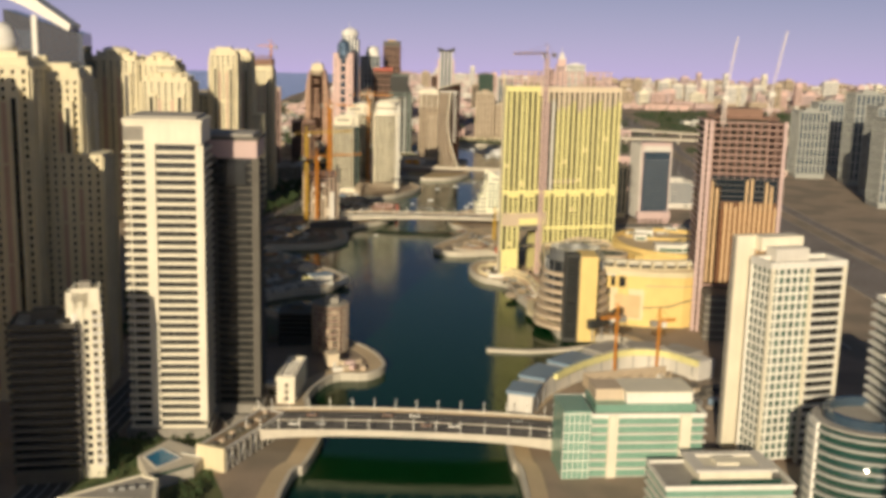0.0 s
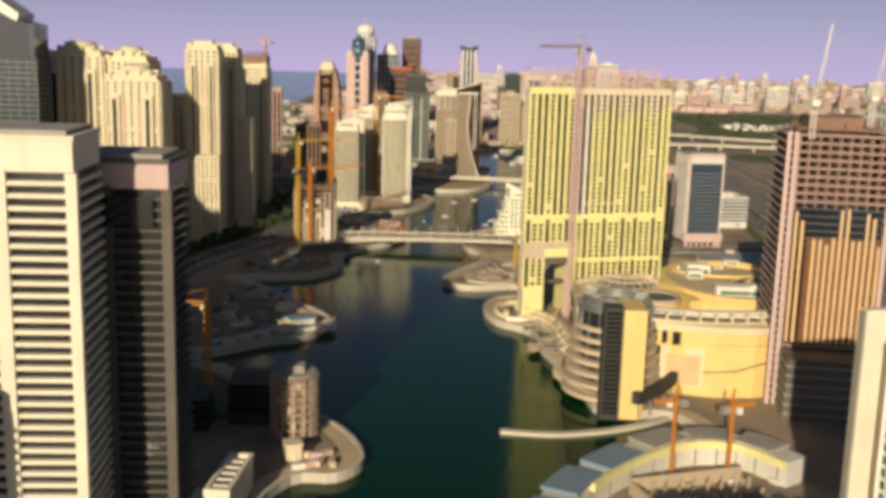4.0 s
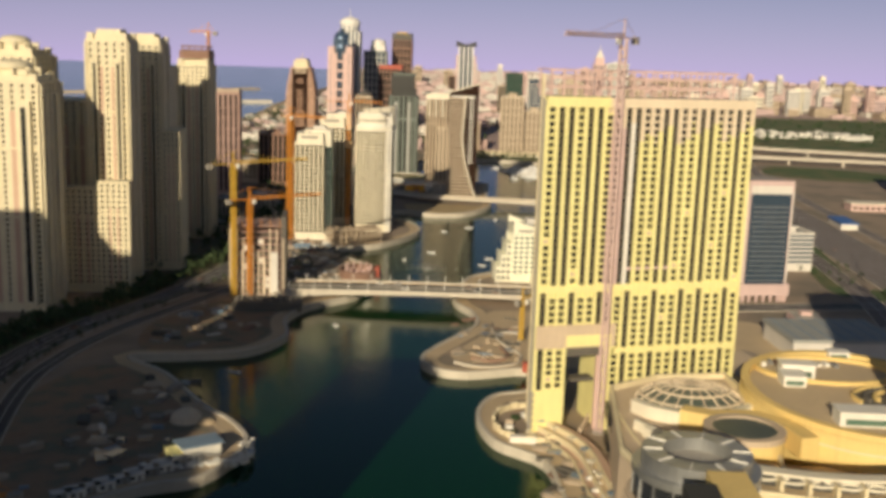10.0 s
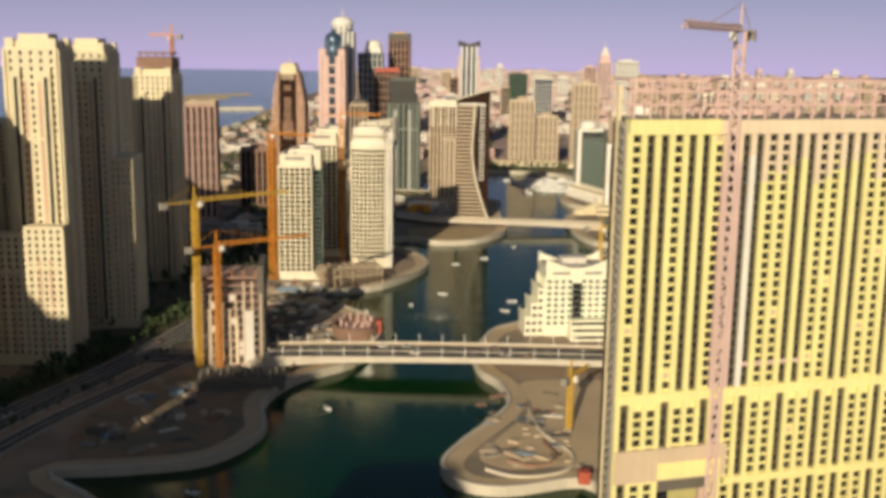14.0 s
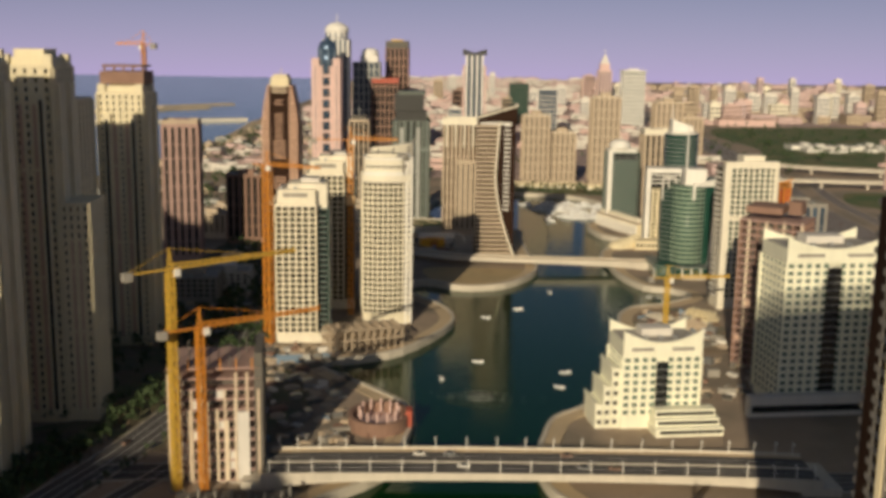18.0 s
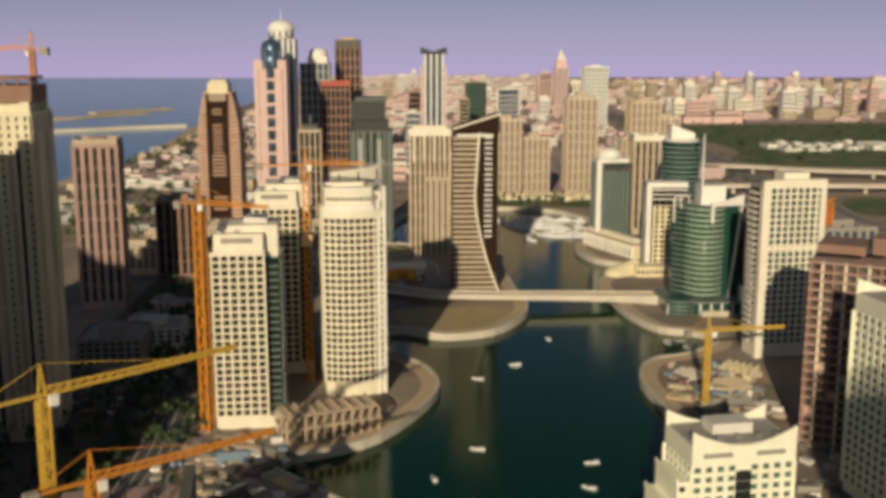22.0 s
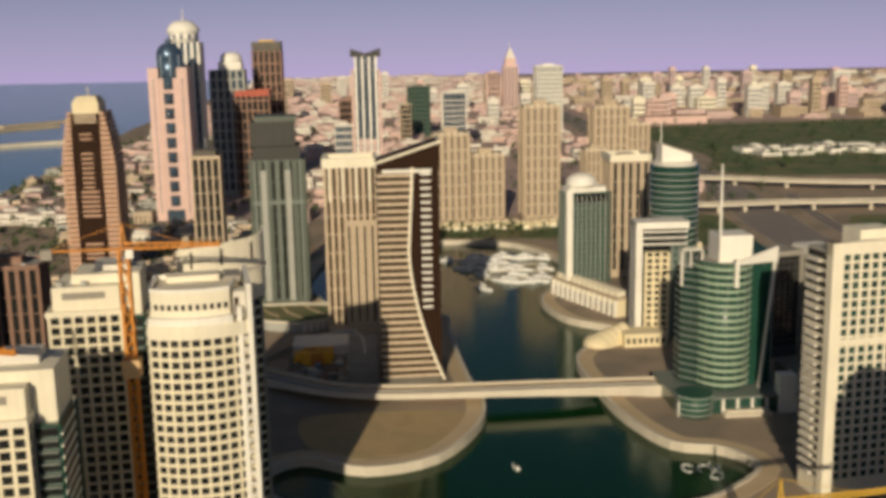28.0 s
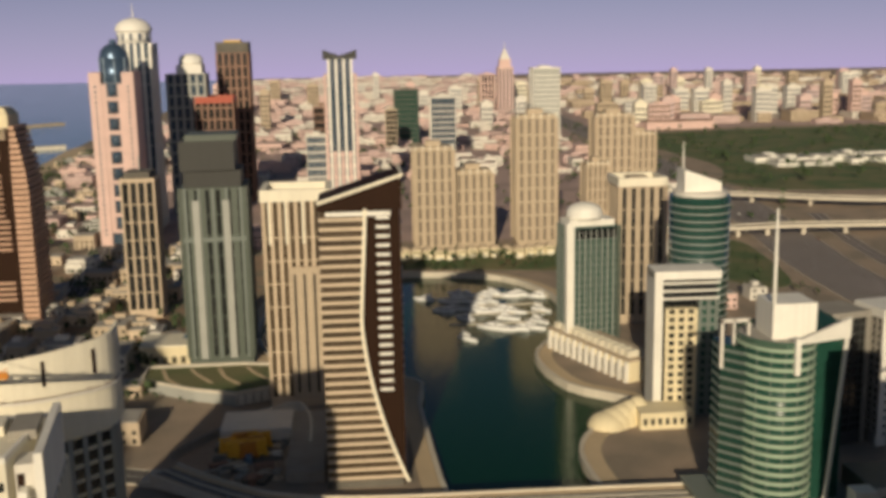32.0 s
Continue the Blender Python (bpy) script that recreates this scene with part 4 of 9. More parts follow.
part("netted_skirt", Geo().box(-w / 2 + 3, w / 2 - 3, -12, 12, 110, 113), "smoke", t)
part("belt", Geo().box(-w / 2 - 0.4, w / 2 + 0.4, -16.2, -14.9, 62, 64), "darkband", t)
for u in (-0.27, 0.2):
    part("pale_pilaster", Geo().box(w * u - 1.6, w * u + 1.6, -16.6, -14.9, 4, 82), "rib", t)
for i in range(5):
    piece("corner_rib", shared_box("corner_rib", 1.3, 1.4, 84, "darkband"), t, (-w / 2 + 2 + i * (w - 4) / 4, -15.4, 4))
t, w = tower("office_tower", "narrow dark tower with pale vertical ribs", -137, 1600, -119, 1600, 18, 80, 22, "tan", "glass", ("strip", 4), ("strip", 4), turn=0, pier=0.26)
part("dark_head", Geo().box(-7, 7, -9.8, 9.8, 81.4, 85), "darkconc", t)
part("head_mast", Geo().cyl(0, 0, 0.4, 85, 93, 8), "rib", t)

# terraced tower whose flank steps out, with a drum on top
t = thing("hotel_tower", "terraced ochre tower with stepped flanks and a cream crown", "tower", -203, 1606, LAND, 0)
part("body", Geo().box(-11, 11, -12.5, 14, -0.5, 112), "brown", t)
for j in range(35):
    z = 2 + j * 3.2
    s = 1.0 if z < 74 else 1.0 - 0.85 * ((z - 74) / 40) ** 1.6
    piece("terrace_band", shared_box("terrace_band", 8 * s + 0.6, 31 - 8 * (1 - s), 2.2, "ochre"), t, (9.6 + 4 * s, 0, z))
    piece("terrace_band", shared_box("terrace_band", 7 * s + 0.6, 31 - 8 * (1 - s), 2.2, "ochre"), t, (-9.6 - 3.5 * s, 0, z))
    if 60 < z < 88 or 94 < z < 100:
        piece("balcony_band", shared_box("balcony_band", 7.5, 1.2, 1.0, "ochre"), t, (-0.5, -13.2, z))
    elif 43 < z < 60 or 14 < z < 27:
        piece("balcony_band", shared_box("balcony_band", 11.5, 1.4, 1.2, "ochre"), t, (-0.2, -13.4, z))
part("flank", Geo().box(9.5, 16.6, -14.2, 14.2, -0.5, 80).box(9.5, 14.5, -12.5, 12.5, 80, 96).box(9.5, 11.5, -11.5, 11.5, 96, 110), "brown", t)
part("flank", Geo().box(-15.6, -9.5, -14.2, 14.2, -0.5, 80).box(-13.8, -9.5, -12.5, 12.5, 80, 96).box(-11.2, -9.5, -11.5, 11.5, 96, 110), "brown", t)
for k in range(4):
    piece("crown_louvre", shared_box("crown_louvre", 14, 1.4, 0.9, "tan"), t, (0, -13.0, 106 + 1.7 * k))
part("crown", Geo().prism(rect(17, 21), 112, 119).prism(rect(17, 21), 119, 123, rect(12, 14)), "cream", t, "cream stone crown with sloped shoulders")
part("mast", Geo().cyl(0, 0, 0.4, 122.5, 129, 8), "cream", t)

# tall pink tower with a blue glass capsule, and the white domed one behind it
t = thing("domed_tower", "tall pink tower with a blue glass capsule on top", "tower", -189, 1853, LAND, 0)
part("body", Geo().box(-16, 16, -14, 16, -0.5, 128), "bglass", t)
for s in (-1, 1):
    part("pink_wing", Geo().box(8 if s > 0 else -17, 17 if s > 0 else -8, -16, 16, -0.5, 136), "pinkish", t)
    for k in range(30):
        piece("slot_window", shared_box("slot_window", 1.2, 0.2, 2.0, "bglass"), t, (s * 12.5, -16.04, 8 + k * 4.0))
for k in range(9):
    part("ladder_panel", Geo().box(-8, 8, -15.4, -13.6, 10 + k * 13, 13.2 + k * 13).box(-8, -4.2, -15.2, -13.6, 13.2 + k * 13, 23 + k * 13).box(4.2, 8, -15.2, -13.6, 13.2 + k * 13, 23 + k * 13), "pinkish", t)
    part("ladder_glass", Geo().cyl(0, -13.6, 3.4, 13.4 + k * 13, 22.6 + k * 13, 16), "bglass", t)
part("capsule", Geo().cyl(0, 0, 11.0, 122, 147, 24).dome(0, 0, 147, 11.0, 11, 24, 6), "dome", t, "dark blue metal and glass capsule")
part("capsule_tip", Geo().cyl(0, 0, 2.5, 157, 161, 16), "dome", t)
for k in range(8):
    b = 2 * math.pi * k / 8 + 0.2
    piece("capsule_rib", shared_box("capsule_rib", 0.9, 0.9, 25, "roofblue"), t, (11.1 * math.cos(b), 11.1 * math.sin(b), 122))
t = thing("domed_tower", "very tall white tower with a white dome and spire", "tower", -186, 1925, LAND, 0)
block(t, 30, 30, -0.5, 158, 46, "white", "bglass", ("strip", 5), ("strip", 5), False, pier=0.45, shell="bglass")
part("drum", Geo().cyl(0, 0, 14, 158, 168, 24), "white", t)
for k in range(12):
    b = 2 * math.pi * k / 12
    piece("drum_window", shared_box("drum_window", 2.2, 0.5, 6, "bglass"), t, (14 * math.cos(b), 14 * math.sin(b), 160), b + math.pi / 2)
part("dome", Geo().dome(0, 0, 168, 15.5, 11, 24, 7), "white", t)
part("spire", Geo().cyl(0, 0, 0.7, 179, 191, 8, 0.15), "white", t)
t, w = tower("apartment_tower", "dark tower with a white rounded top behind the domes", -172, 1990, -138, 1990, 26, 130, 36, "rib", "bglass", ("strip", 5), ("strip", 5), turn=0, topped=False)
part("white_head", Geo().box(-8, 15, -13, 12, 129, 138).cyl(4, 0, 11, 138, 143, 16).dome(4, 0, 143, 11, 5), "white", t)

# unfinished pair
t, w = tower("unfinished_tower", "tall unfinished brown tower with a yellow site crown", -134, 2060, -104, 2060, 30, 148, 40, "redconc", "glass", ("strip", 5), ("strip", 5), turn=0, topped=False, pier=0.4)
part("site_crown", Geo().ring(rect(w, 30, 0.6), rect(w, 30, -0.6), 148, 158), "darkconc", t)
part("yellow_table", Geo().box(-8, 8, -12, 12, 156, 160), "yellowp", t)
t, w = tower("unfinished_tower", "unfinished tower with a red band of netting", -147, 1985, -113, 1985, 30, 108, 30, "redconc", "glass", ("strip", 6), ("strip", 5), turn=0, topped=False, pier=0.3)
part("red_netting", Geo().ring(rect(w, 30, 0.8), rect(w, 30, 0.1), 103, 109), "red", t)
t, w = tower("office_tower", "slim pale tower with a winged roof", -27, 1945, 0, 1945, 26, 128, 36, "pinkish", "bglass", ("strip", 4), ("strip", 4), turn=0, topped=False, pier=0.4)
part("white_shaft", Geo().box(-10, 10, -14, 11, 60, 141), "bglass", t)
for u in (-10, -3.4, 3.4, 10):
    piece("shaft_rib", shared_box("shaft_rib", 2.2, 1.6, 141, "white"), t, (u, -14.2, 0))
part("roof_wing", Geo().prism([(-15, -14), (0, -14), (0, 14), (-15, 14)], 141, [149, 144, 144, 149]), "char", t)
part("roof_wing", Geo().prism([(0, -14), (15, -14), (15, 14), (0, 14)], 141, [144, 149, 149, 144]), "char", t)
for lab, xl, yy, ww, hh, wall, gl in (("brown slab tower behind the winged one", -42, 2060, 20, 92, "redconc", "glass"), ("pale grey glass tower beside the winged one", -46, 1960, 17, 72, "offwhite", "bglass"),
                                      ("dark glass tower far behind the basin", 62, 2600, 36, 84, "darkconc", "gglass"), ("blue glass tower far behind the basin", 102, 2400, 32, 82, "offwhite", "bglass"),
                                      ("slim sandy tower beside the dark one", 44, 2480, 16, 62, "sand", "glass"), ("pale flat-topped glass tower in the haze", 281, 2640, 42, 111, "white", "rib")):
    tower("office_tower", lab, xl, yy, xl + ww, yy, ww, hh, max(8, int(hh / 3.8)), wall, gl, ("curtain", 6), ("curtain", 5), turn=0)


# ---- land side, near the first bridge ----
# white and green tower, turned so that one corner points at the basin
t = thing("apartment_tower", "white apartment tower with green glass balconies and blank fin wall", "tower", 122, 391, LAND, 18)
W4, D4, H4 = 32.0, 12.0, 79.0
block(t, W4, D4, 2, H4, 22, "white", "seaglass", ("punch", 11), ("punch", 4), True, x=W4 / 2, y=D4 / 2, pier=0.30, sill=0.32, proud=0.4)
fh = (H4 - 2) / 22
for j in range(22):
    piece("corner_balcony", shared_box("corner_balcony", W4 * 0.42, 1.6, 0.9, "white"), t, (W4 * 0.78, -0.9, 2 + j * fh))
    piece("balcony_recess", shared_box("balcony_recess", W4 * 0.40, 0.2, 1.9, "glass"), t, (W4 * 0.78, -0.45, 3 + j * fh))
for u in (0.0, W4 * 0.55, W4):
    piece("white_rib", shared_box("white_rib", 1.6, 1.4, H4, "warmwhite"), t, (u, -0.6, 0))
part("rear_core", Geo().box(3.2, W4 - 1, D4 + 0.05, 22, -0.5, H4 + 1), "tan", t)
part("fin_wall", Geo().box(-3.2, 5.0, 19.5, 22.4, -0.5, H4 + 9), "warmwhite", t, "blank cream fin wall")
part("fin_edge", Geo().box(-3.9, -3.2, 19.8, 22.0, -0.5, H4 + 8.6), "greyconc", t)
part("roof_beam", Geo().box(5.0, 24, 15, 22.4, H4 + 3.5, H4 + 8.9), "warmwhite", t)
part("roof_house", Geo().box(7, 22, 8, 14.8, H4 + 0.5, H4 + 5.5), "offwhite", t)
part("roof", Geo().box(0, W4, 0, D4, H4, H4 + 0.5), "roofgrey", t)
part("parapet", Geo().ring([(-1, -1), (W4 + 1, -1), (W4 + 1, D4 + 1), (-1, D4 + 1)], [(0.4, 0.4), (W4 - 0.4, 0.4), (W4 - 0.4, D4 - 0.4), (0.4, D4 - 0.4)], H4 - 0.5, H4 + 2.2), "white", t)

# long green block behind the bridge head
x, y, a, w = front_at(46, 375, 98, 381, 22, 6)
t = thing("apartment_block", "long white block with green glass balconies by the bridge", "apartment block", x, y, LAND, a)
block(t, w, 22, -0.5, 23.5, 7, "offwhite", "mint", ("band", 10), ("band", 5), False, proud=1.0, sill=0.2)
for u, ww in ((-0.17, 3.6), (0.36, 4.2)):
    part("white_pier", Geo().box(w * u - ww / 2, w * u + ww / 2, -12.8, -10.6, -0.5, 24.5), "warmwhite", t)
part("glass_end", Geo().box(-w / 2 - 1.8, -w * 0.33, -13.0, 6, -0.5, 26.5), "mint", t, "green glass curtain wall end")
for k in range(6):
    piece("mullion", shared_box("mullion", 0.25, 0.4, 26, "white"), t, (-w / 2 - 1.6 + k * 1.95, -13.1, 0))
for k in range(7):
    part("glass_end_band", Geo().box(-w / 2 - 2.0, -w * 0.33 + 0.1, -13.25, -12.9, 3.2 + k * 3.7, 3.6 + k * 3.7), "white", t)
roof(t, w, 22, 23.5, "roofgrey", "white", plant=False)
part("roof_glazing", Geo().box(-w * 0.28, w * 0.46, -7.5, 10.6, 23.6, 27), "mint", t, "green glazed roof storey")
part("roof_pavilion", Geo().box(-w * 0.05, w * 0.44, -6, 10, 27, 31), "white", t)
part("rear_pavilion", Geo().box(-w * 0.26, -w * 0.05, -2, 10.4, 27, 31.4), "tan", t)
part("pavilion_slab", Geo().box(-w * 0.06, w * 0.45, -6.4, 10.4, 31, 31.6), "warmwhite", t)

x, y, a, w = front_at(76, 336, 120, 341, 22, 6)
t = thing("apartment_block", "white stepped block with green glass beside the long one", "apartment block", x, y, LAND, a)
block(t, w, 22, -0.5, 13, 4, "offwhite", "mint", ("band", 10), ("band", 5), False, proud=1.0, sill=0.2)
roof(t, w, 22, 13, "roofgrey", "white", plant=False)
part("upper_storey", Geo().box(-w * 0.22, w * 0.36, -7, 9, 13.4, 17.2), "warmwhite", t)
part("upper_slab", Geo().ring([(-w * 0.25, -7.6), (w * 0.4, -7.6), (w * 0.4, 10), (-w * 0.25, 10)], [(-w * 0.16, -4), (w * 0.3, -4), (w * 0.3, 7), (-w * 0.16, 7)], 17.2, 18.2), "offwhite", t)
part("roof_unit", Geo().box(-2, 6, -2, 4, 17.2, 18.6), "warmwhite", t)
part("upper_screen", Geo().box(-w * 0.3, w * 0.42, -9.4, -9, 13.4, 15.4), "gglass", t)

# curved glass building and the green balconied tower at the edge
t = thing("apartment_tower", "curved green glass apartment building with white bands", "tower", 146, 346, LAND, 0)
bow = [(20 * math.cos(b), 18 * math.sin(b)) for b in [2 * math.pi * i / 30 for i in range(30)]]
part("body", Geo().prism(bow, -0.5, 36, smooth=True), "gglass", t)
floors(t, "bow20", [(p * 1.06, q * 1.06) for p, q in bow], [(p * 0.96, q * 0.96) for p, q in bow], 1.5, 3.6, 10, 1.0, "rib", "balcony_band")
part("roof", Geo().prism([(p * 0.98, q * 0.98) for p, q in bow], 36, 36.8), "roofgrey", t)
part("roof_ring", Geo().ring([(p * 0.8, q * 0.8) for p, q in bow], [(p * 0.7, q * 0.7) for p, q in bow], 36.8, 40), "bglass", t)
part("white_fin", Geo().box(-20.5, -19.3, -6, 2, -0.5, 37), "white", t)
tower("apartment_tower", "green balconied apartment tower at the land side", 152, 330, 186, 330, 30, 76, 22, "white", "gglass", ("band", 8), ("band", 8), turn=4, proud=1.6, sill=0.34)

# curved quay building with yellow eaves and its cranes
hall_line = spline([(33, 440), (42, 467), (63, 497), (88, 518), (112, 518), (128, 500)], 5)
t = thing("quay_hall", "curved quay building with blue-grey roofs and yellow eaves", "hall", 0, 0, LAND)
part("wall", strip(hall_line, 11, -0.5, 9.5), "offwhite", t)
for k in range(0, len(hall_line) - 4, 4):
    seg = hall_line[k:k + 4]
    part("roof_panel", strip(seg, 13, 9.5 + (k % 8) * 0.12, 10.9 + (k % 8) * 0.12), "roofblue" if k < 12 else "roofgrey", t)
part("yellow_eave", strip(offset(hall_line[6:], -6.8), 2.2, 7.5, 10.4), "yellow", t)
for k in range(2, len(hall_line) - 1, 2):
    p, q = offset(hall_line, -6.2)[k]
    piece("post", shared_box("post", 0.5, 0.5, 8, "steel"), t, (p, q, 0))
t = thing("site_pit", "unfinished basement walls with columns behind the curved hall", "building site", 92, 480, LAND, 20)
part("floor_slab", Geo().box(-22, 22, -14, 14, -0.4, 0.5), "greyconc", t)
for i in range(8):
    for j in range(4):
        piece("column", shared_box("column", 0.8, 0.8, 4.5 + (i * j) % 3, "sand"), t, (-20 + i * 5.6, -12 + j * 8, 0))
part("wall", Geo().box(-22.5, 22.5, 13.6, 14.4, -0.5, 6), "sand", t)
part("wall", Geo().box(-22.5, -21.7, -14, 14, -0.5, 5), "sand", t)

# thin curved breakwater walk
outline_strip("jetty", spline([(22, 548), (45, 547), (70, 555), (92, 570), (106, 588)], 6), 3.2, -2, 1.6, "quay", "thin curved concrete breakwater walk in the basin", "jetty")

# ---- unfinished reddish tower ----
x, y, a, w = front_at(141, 592, 184, 585, 42, -6)
t = thing("unfinished_tower", "unfinished reddish concrete tower with peach piers and open top floors", "tower", x, y, LAND, a)
D = 42
part("core", Geo().box(-13, 13, -13, 13, -0.5, 122), "darkconc", t)
part("side_netting", Geo().box(-w / 2 + 2.2, -w / 2 + 2.5, -D / 2 + 2, D / 2 - 1, 0, 119), "brown", t, "dark netting behind the open floors")
for j in range(34):
    z = 2 + j * 3.55
    piece("slab", shared_box("slab", w, D, 0.55, "redconc"), t, (0, 0, z))
    piece("slab_edge", shared_box("slab_edge", w + 0.3, 0.4, 0.9, "mauve"), t, (0, -D / 2, z))
    piece("slab_edge", shared_box("slab_edge_side", 0.4, D + 0.3, 1.0, "rose"), t, (-w / 2, 0, z))
for i in range(11):
    u = -w / 2 + 0.6 + i * (w - 1.2) / 10
    piece("column", shared_box("column", 0.9, 0.9, 119, "redconc"), t, (u, -D / 2 + 3.6, 0))
    piece("front_column", shared_box("front_column", 0.5, 0.5, 31, "mauve"), t, (u, -D / 2 - 0.1, 88))
    piece("column", shared_box("column", 0.9, 0.9, 119, "redconc"), t, (-w / 2 + 3.0, -D / 2 + 1 + i * (D - 2) / 10, 0))
    piece("column", shared_box("column", 0.9, 0.9, 119, "redconc"), t, (w / 2 - 0.8, -D / 2 + 1 + i * (D - 2) / 10, 0))
part("glass_panel", Geo().box(-w / 2 + 5, w / 2 - 2, -D / 2 - 0.3, -D / 2 - 0.2, 70, 90), "navy", t, "dark glazing above the piers")
part("net_panel", Geo().box(-w / 2 + 11, w / 2 - 2, -D / 2 - 0.42, -D / 2 - 0.3, 28, 76), "rust", t, "rust-brown netting behind the piers")
part("net_panel", Geo().box(-w / 2 + 5, -w / 2 + 11, -D / 2 - 0.42, -D / 2 - 0.3, 28, 84), "brown", t, "dark netting behind the piers")
for k in range(6):
    piece("net_seam", shared_box("net_seam", w - 7, 0.14, 0.5, "darkconc"), t, (1.5, -D / 2 - 0.44, 72 + 3.2 * k))
for i in range(14):
    hh = (58, 54, 0, 46, 46, 44, 47, 59, 60, 46, 46, 58, 56, 44)[i]
    if hh:
        piece("peach_pier", shared_box("peach_pier", 1.15, 0.8, hh, "peach"), t, (-w / 2 + 6 + i * (w - 8.6) / 13, -D / 2 - 0.6, 29))
for i in range(3):
    piece("corner_pier", shared_box("corner_pier", 1.8, 1.4, 121, "rose"), t, (-w / 2 + (0.2, 3.2, w - 0.4)[i], -D / 2 - 0.3, 0))
for i in range(12):
    piece("starter_column", shared_box("starter_column", 0.6, 0.6, 4.5, "redconc"), t, (-w / 2 + 1.5 + i * (w - 3) / 11, -D / 2 + 3 + (i % 3) * 12, 121))
part("formwork_deck", Geo().box(-w / 2 + 4, w / 2 - 3, -D / 2 + 4, D / 2 - 4, 121.6, 122.4).box(-w / 2 + 9, w / 2 - 12, -D / 2 + 8, 6, 122.4, 127), "redconc", t, "reddish formwork on the open top floor")
part("podium", Geo().box(-w / 2 + 4, w / 2 + 14, -D / 2 - 20, -D / 2 - 0.6, -0.5, 26), "darkconc", t, "dark unfinished podium")
for j in range(6):
    part("podium_slab", Geo().box(-w / 2 + 3.4, w / 2 + 14.6, -D / 2 - 20.6, -D / 2 - 0.6, 2 + j * 4.2, 2.8 + j * 4.2), "greyconc", t)


def luffing_crane(label, x, y, z, h, tip, mat, base=None):
    """A tower crane with a raised jib."""
    t = thing("luffing_crane", label, "crane", x, y, z)
    m = Geo()
    for sx in (-0.9, 0.9):
        for sy in (-0.9, 0.9):
            m.beam((sx, sy, 0), (sx, sy, h), 0.28)
    for k in range(int(h / 2)):
        s = 1 if k % 2 else -1
        m.beam((-0.9 * s, -0.9, 2 * k), (0.9 * s, -0.9, 2 * k + 2), 0.16).beam((-0.9, -0.9 * s, 2 * k), (-0.9, 0.9 * s, 2 * k + 2), 0.16)
    part("mast", m, mat, t)
    part("cab", Geo().box(-1.6, 1.6, -2.6, 1.6, h, h + 2.4), "white", t)
    j = Geo()
    tip = Vector(tip)
    root = Vector((0, 0, h + 1.5))
    for s in (-0.6, 0.6):
        j.beam((s, 0, h + 1.5), (tip.x + s * 0.3, tip.y, h + tip.z), 0.28)
    for k in range(10):
        p, q = root.lerp(Vector((tip.x, tip.y, h + tip.z)), k / 10), root.lerp(Vector((tip.x, tip.y, h + tip.z)), (k + 1) / 10)
        j.beam((p.x - 0.6, p.y, p.z), (q.x + 0.6, q.y, q.z), 0.14)
    part("jib", j, mat, t)
    part("counterweight", Geo().box(-1.5 - 4 * (tip.x > 0), 1.5 - 4 * (tip.x > 0) + 3, -1.4, 1.4, h + 0.4, h + 2.6), "greyconc", t)
    return t


luffing_crane("white luffing crane on the unfinished tower", 150, 590, LAND + 118, 14, (4.5, 0, 34), "whitemetal")
luffing_crane("white luffing crane with raised jib on the unfinished tower", 180, 606, LAND + 118, 16, (6.0, 0, 36), "whitemetal")

# ---- huge yellow hotel slab ----
FL, FR = (36.5, 725.0), (117.5, 750.0)
x, y, a, w = front_at(*FL, *FR, 0.001)
t = thing("hotel_tower", "huge yellow hotel slab under construction with a tall entrance portal", "tower", (FL[0] + FR[0]) / 2, (FL[1] + FR[1]) / 2, LAND, a)
HA, NF = 130.0, 50
fh = HA / NF
hw = w / 2
# local plan: front on y = 0, the left side runs back slightly inwards
EX, EY = 7.5, 24.0
body = [(-hw, 0.4), (hw, 0.4), (hw - 4, 22), (-hw + EX, EY)]
Z_BAND, Z_LINT, Z_OPEN = 57.0, 43.0, 34.0
PX0, PX1 = -hw + 13.0, -hw + 28.5
part("body", Geo().prism(body, Z_LINT - 8, HA), "yellow", t)
part("leg", Geo().prism([(-hw, 0.4), (PX0, 0.4), (PX0, EY - 1), (-hw + EX, EY - 0.5)], -0.5, Z_LINT - 8), "yellow", t)
part("base_body", Geo().prism([(PX1, 0.4), (hw, 0.4), (hw - 4, 22), (PX1, EY - 1)], -0.5, Z_LINT - 8), "yellow", t)
part("portal_soffit", Geo().box(PX0, PX1, 0.6, EY - 1, Z_LINT - 12, Z_LINT - 8), "darkconc", t)
part("portal_lintel", Geo().box(-hw - 0.4, PX1 + 4, -1.3, 0.6, Z_LINT - 8, Z_LINT + 1), "tan", t, "unpainted stone lintel")
part("lintel_panel", Geo().box(-hw + 12, PX1 + 2, -1.5, -1.25, Z_LINT - 7.6, Z_LINT - 3), "yellow", t)
part("cream_band", Geo().box(-hw - 0.3, hw + 0.2, -1.0, 0.5, Z_BAND, Z_BAND + 2.6), "yellow", t)
part("lower_band", Geo().box(PX1 + 4, hw + 0.2, -1.0, 0.5, Z_OPEN - 2, Z_OPEN), "yellow", t)
part("parapet", Geo().box(-hw - 0.4, -hw + 6.4 * w / 22, -1.2, 2, HA - 2.6, HA + 1.2), "yellow", t)
part("parapet", Geo().box(-hw + 6.4 * w / 22, hw + 0.4, -1.15, 2, HA - 2.6, HA + 1.0), "primer", t, "unpainted cream parapet")
part("portal_column", Geo().box(PX1 - 1.8, PX1 - 0.6, 2, 3.4, -0.5, Z_LINT - 8), "pinkish", t)
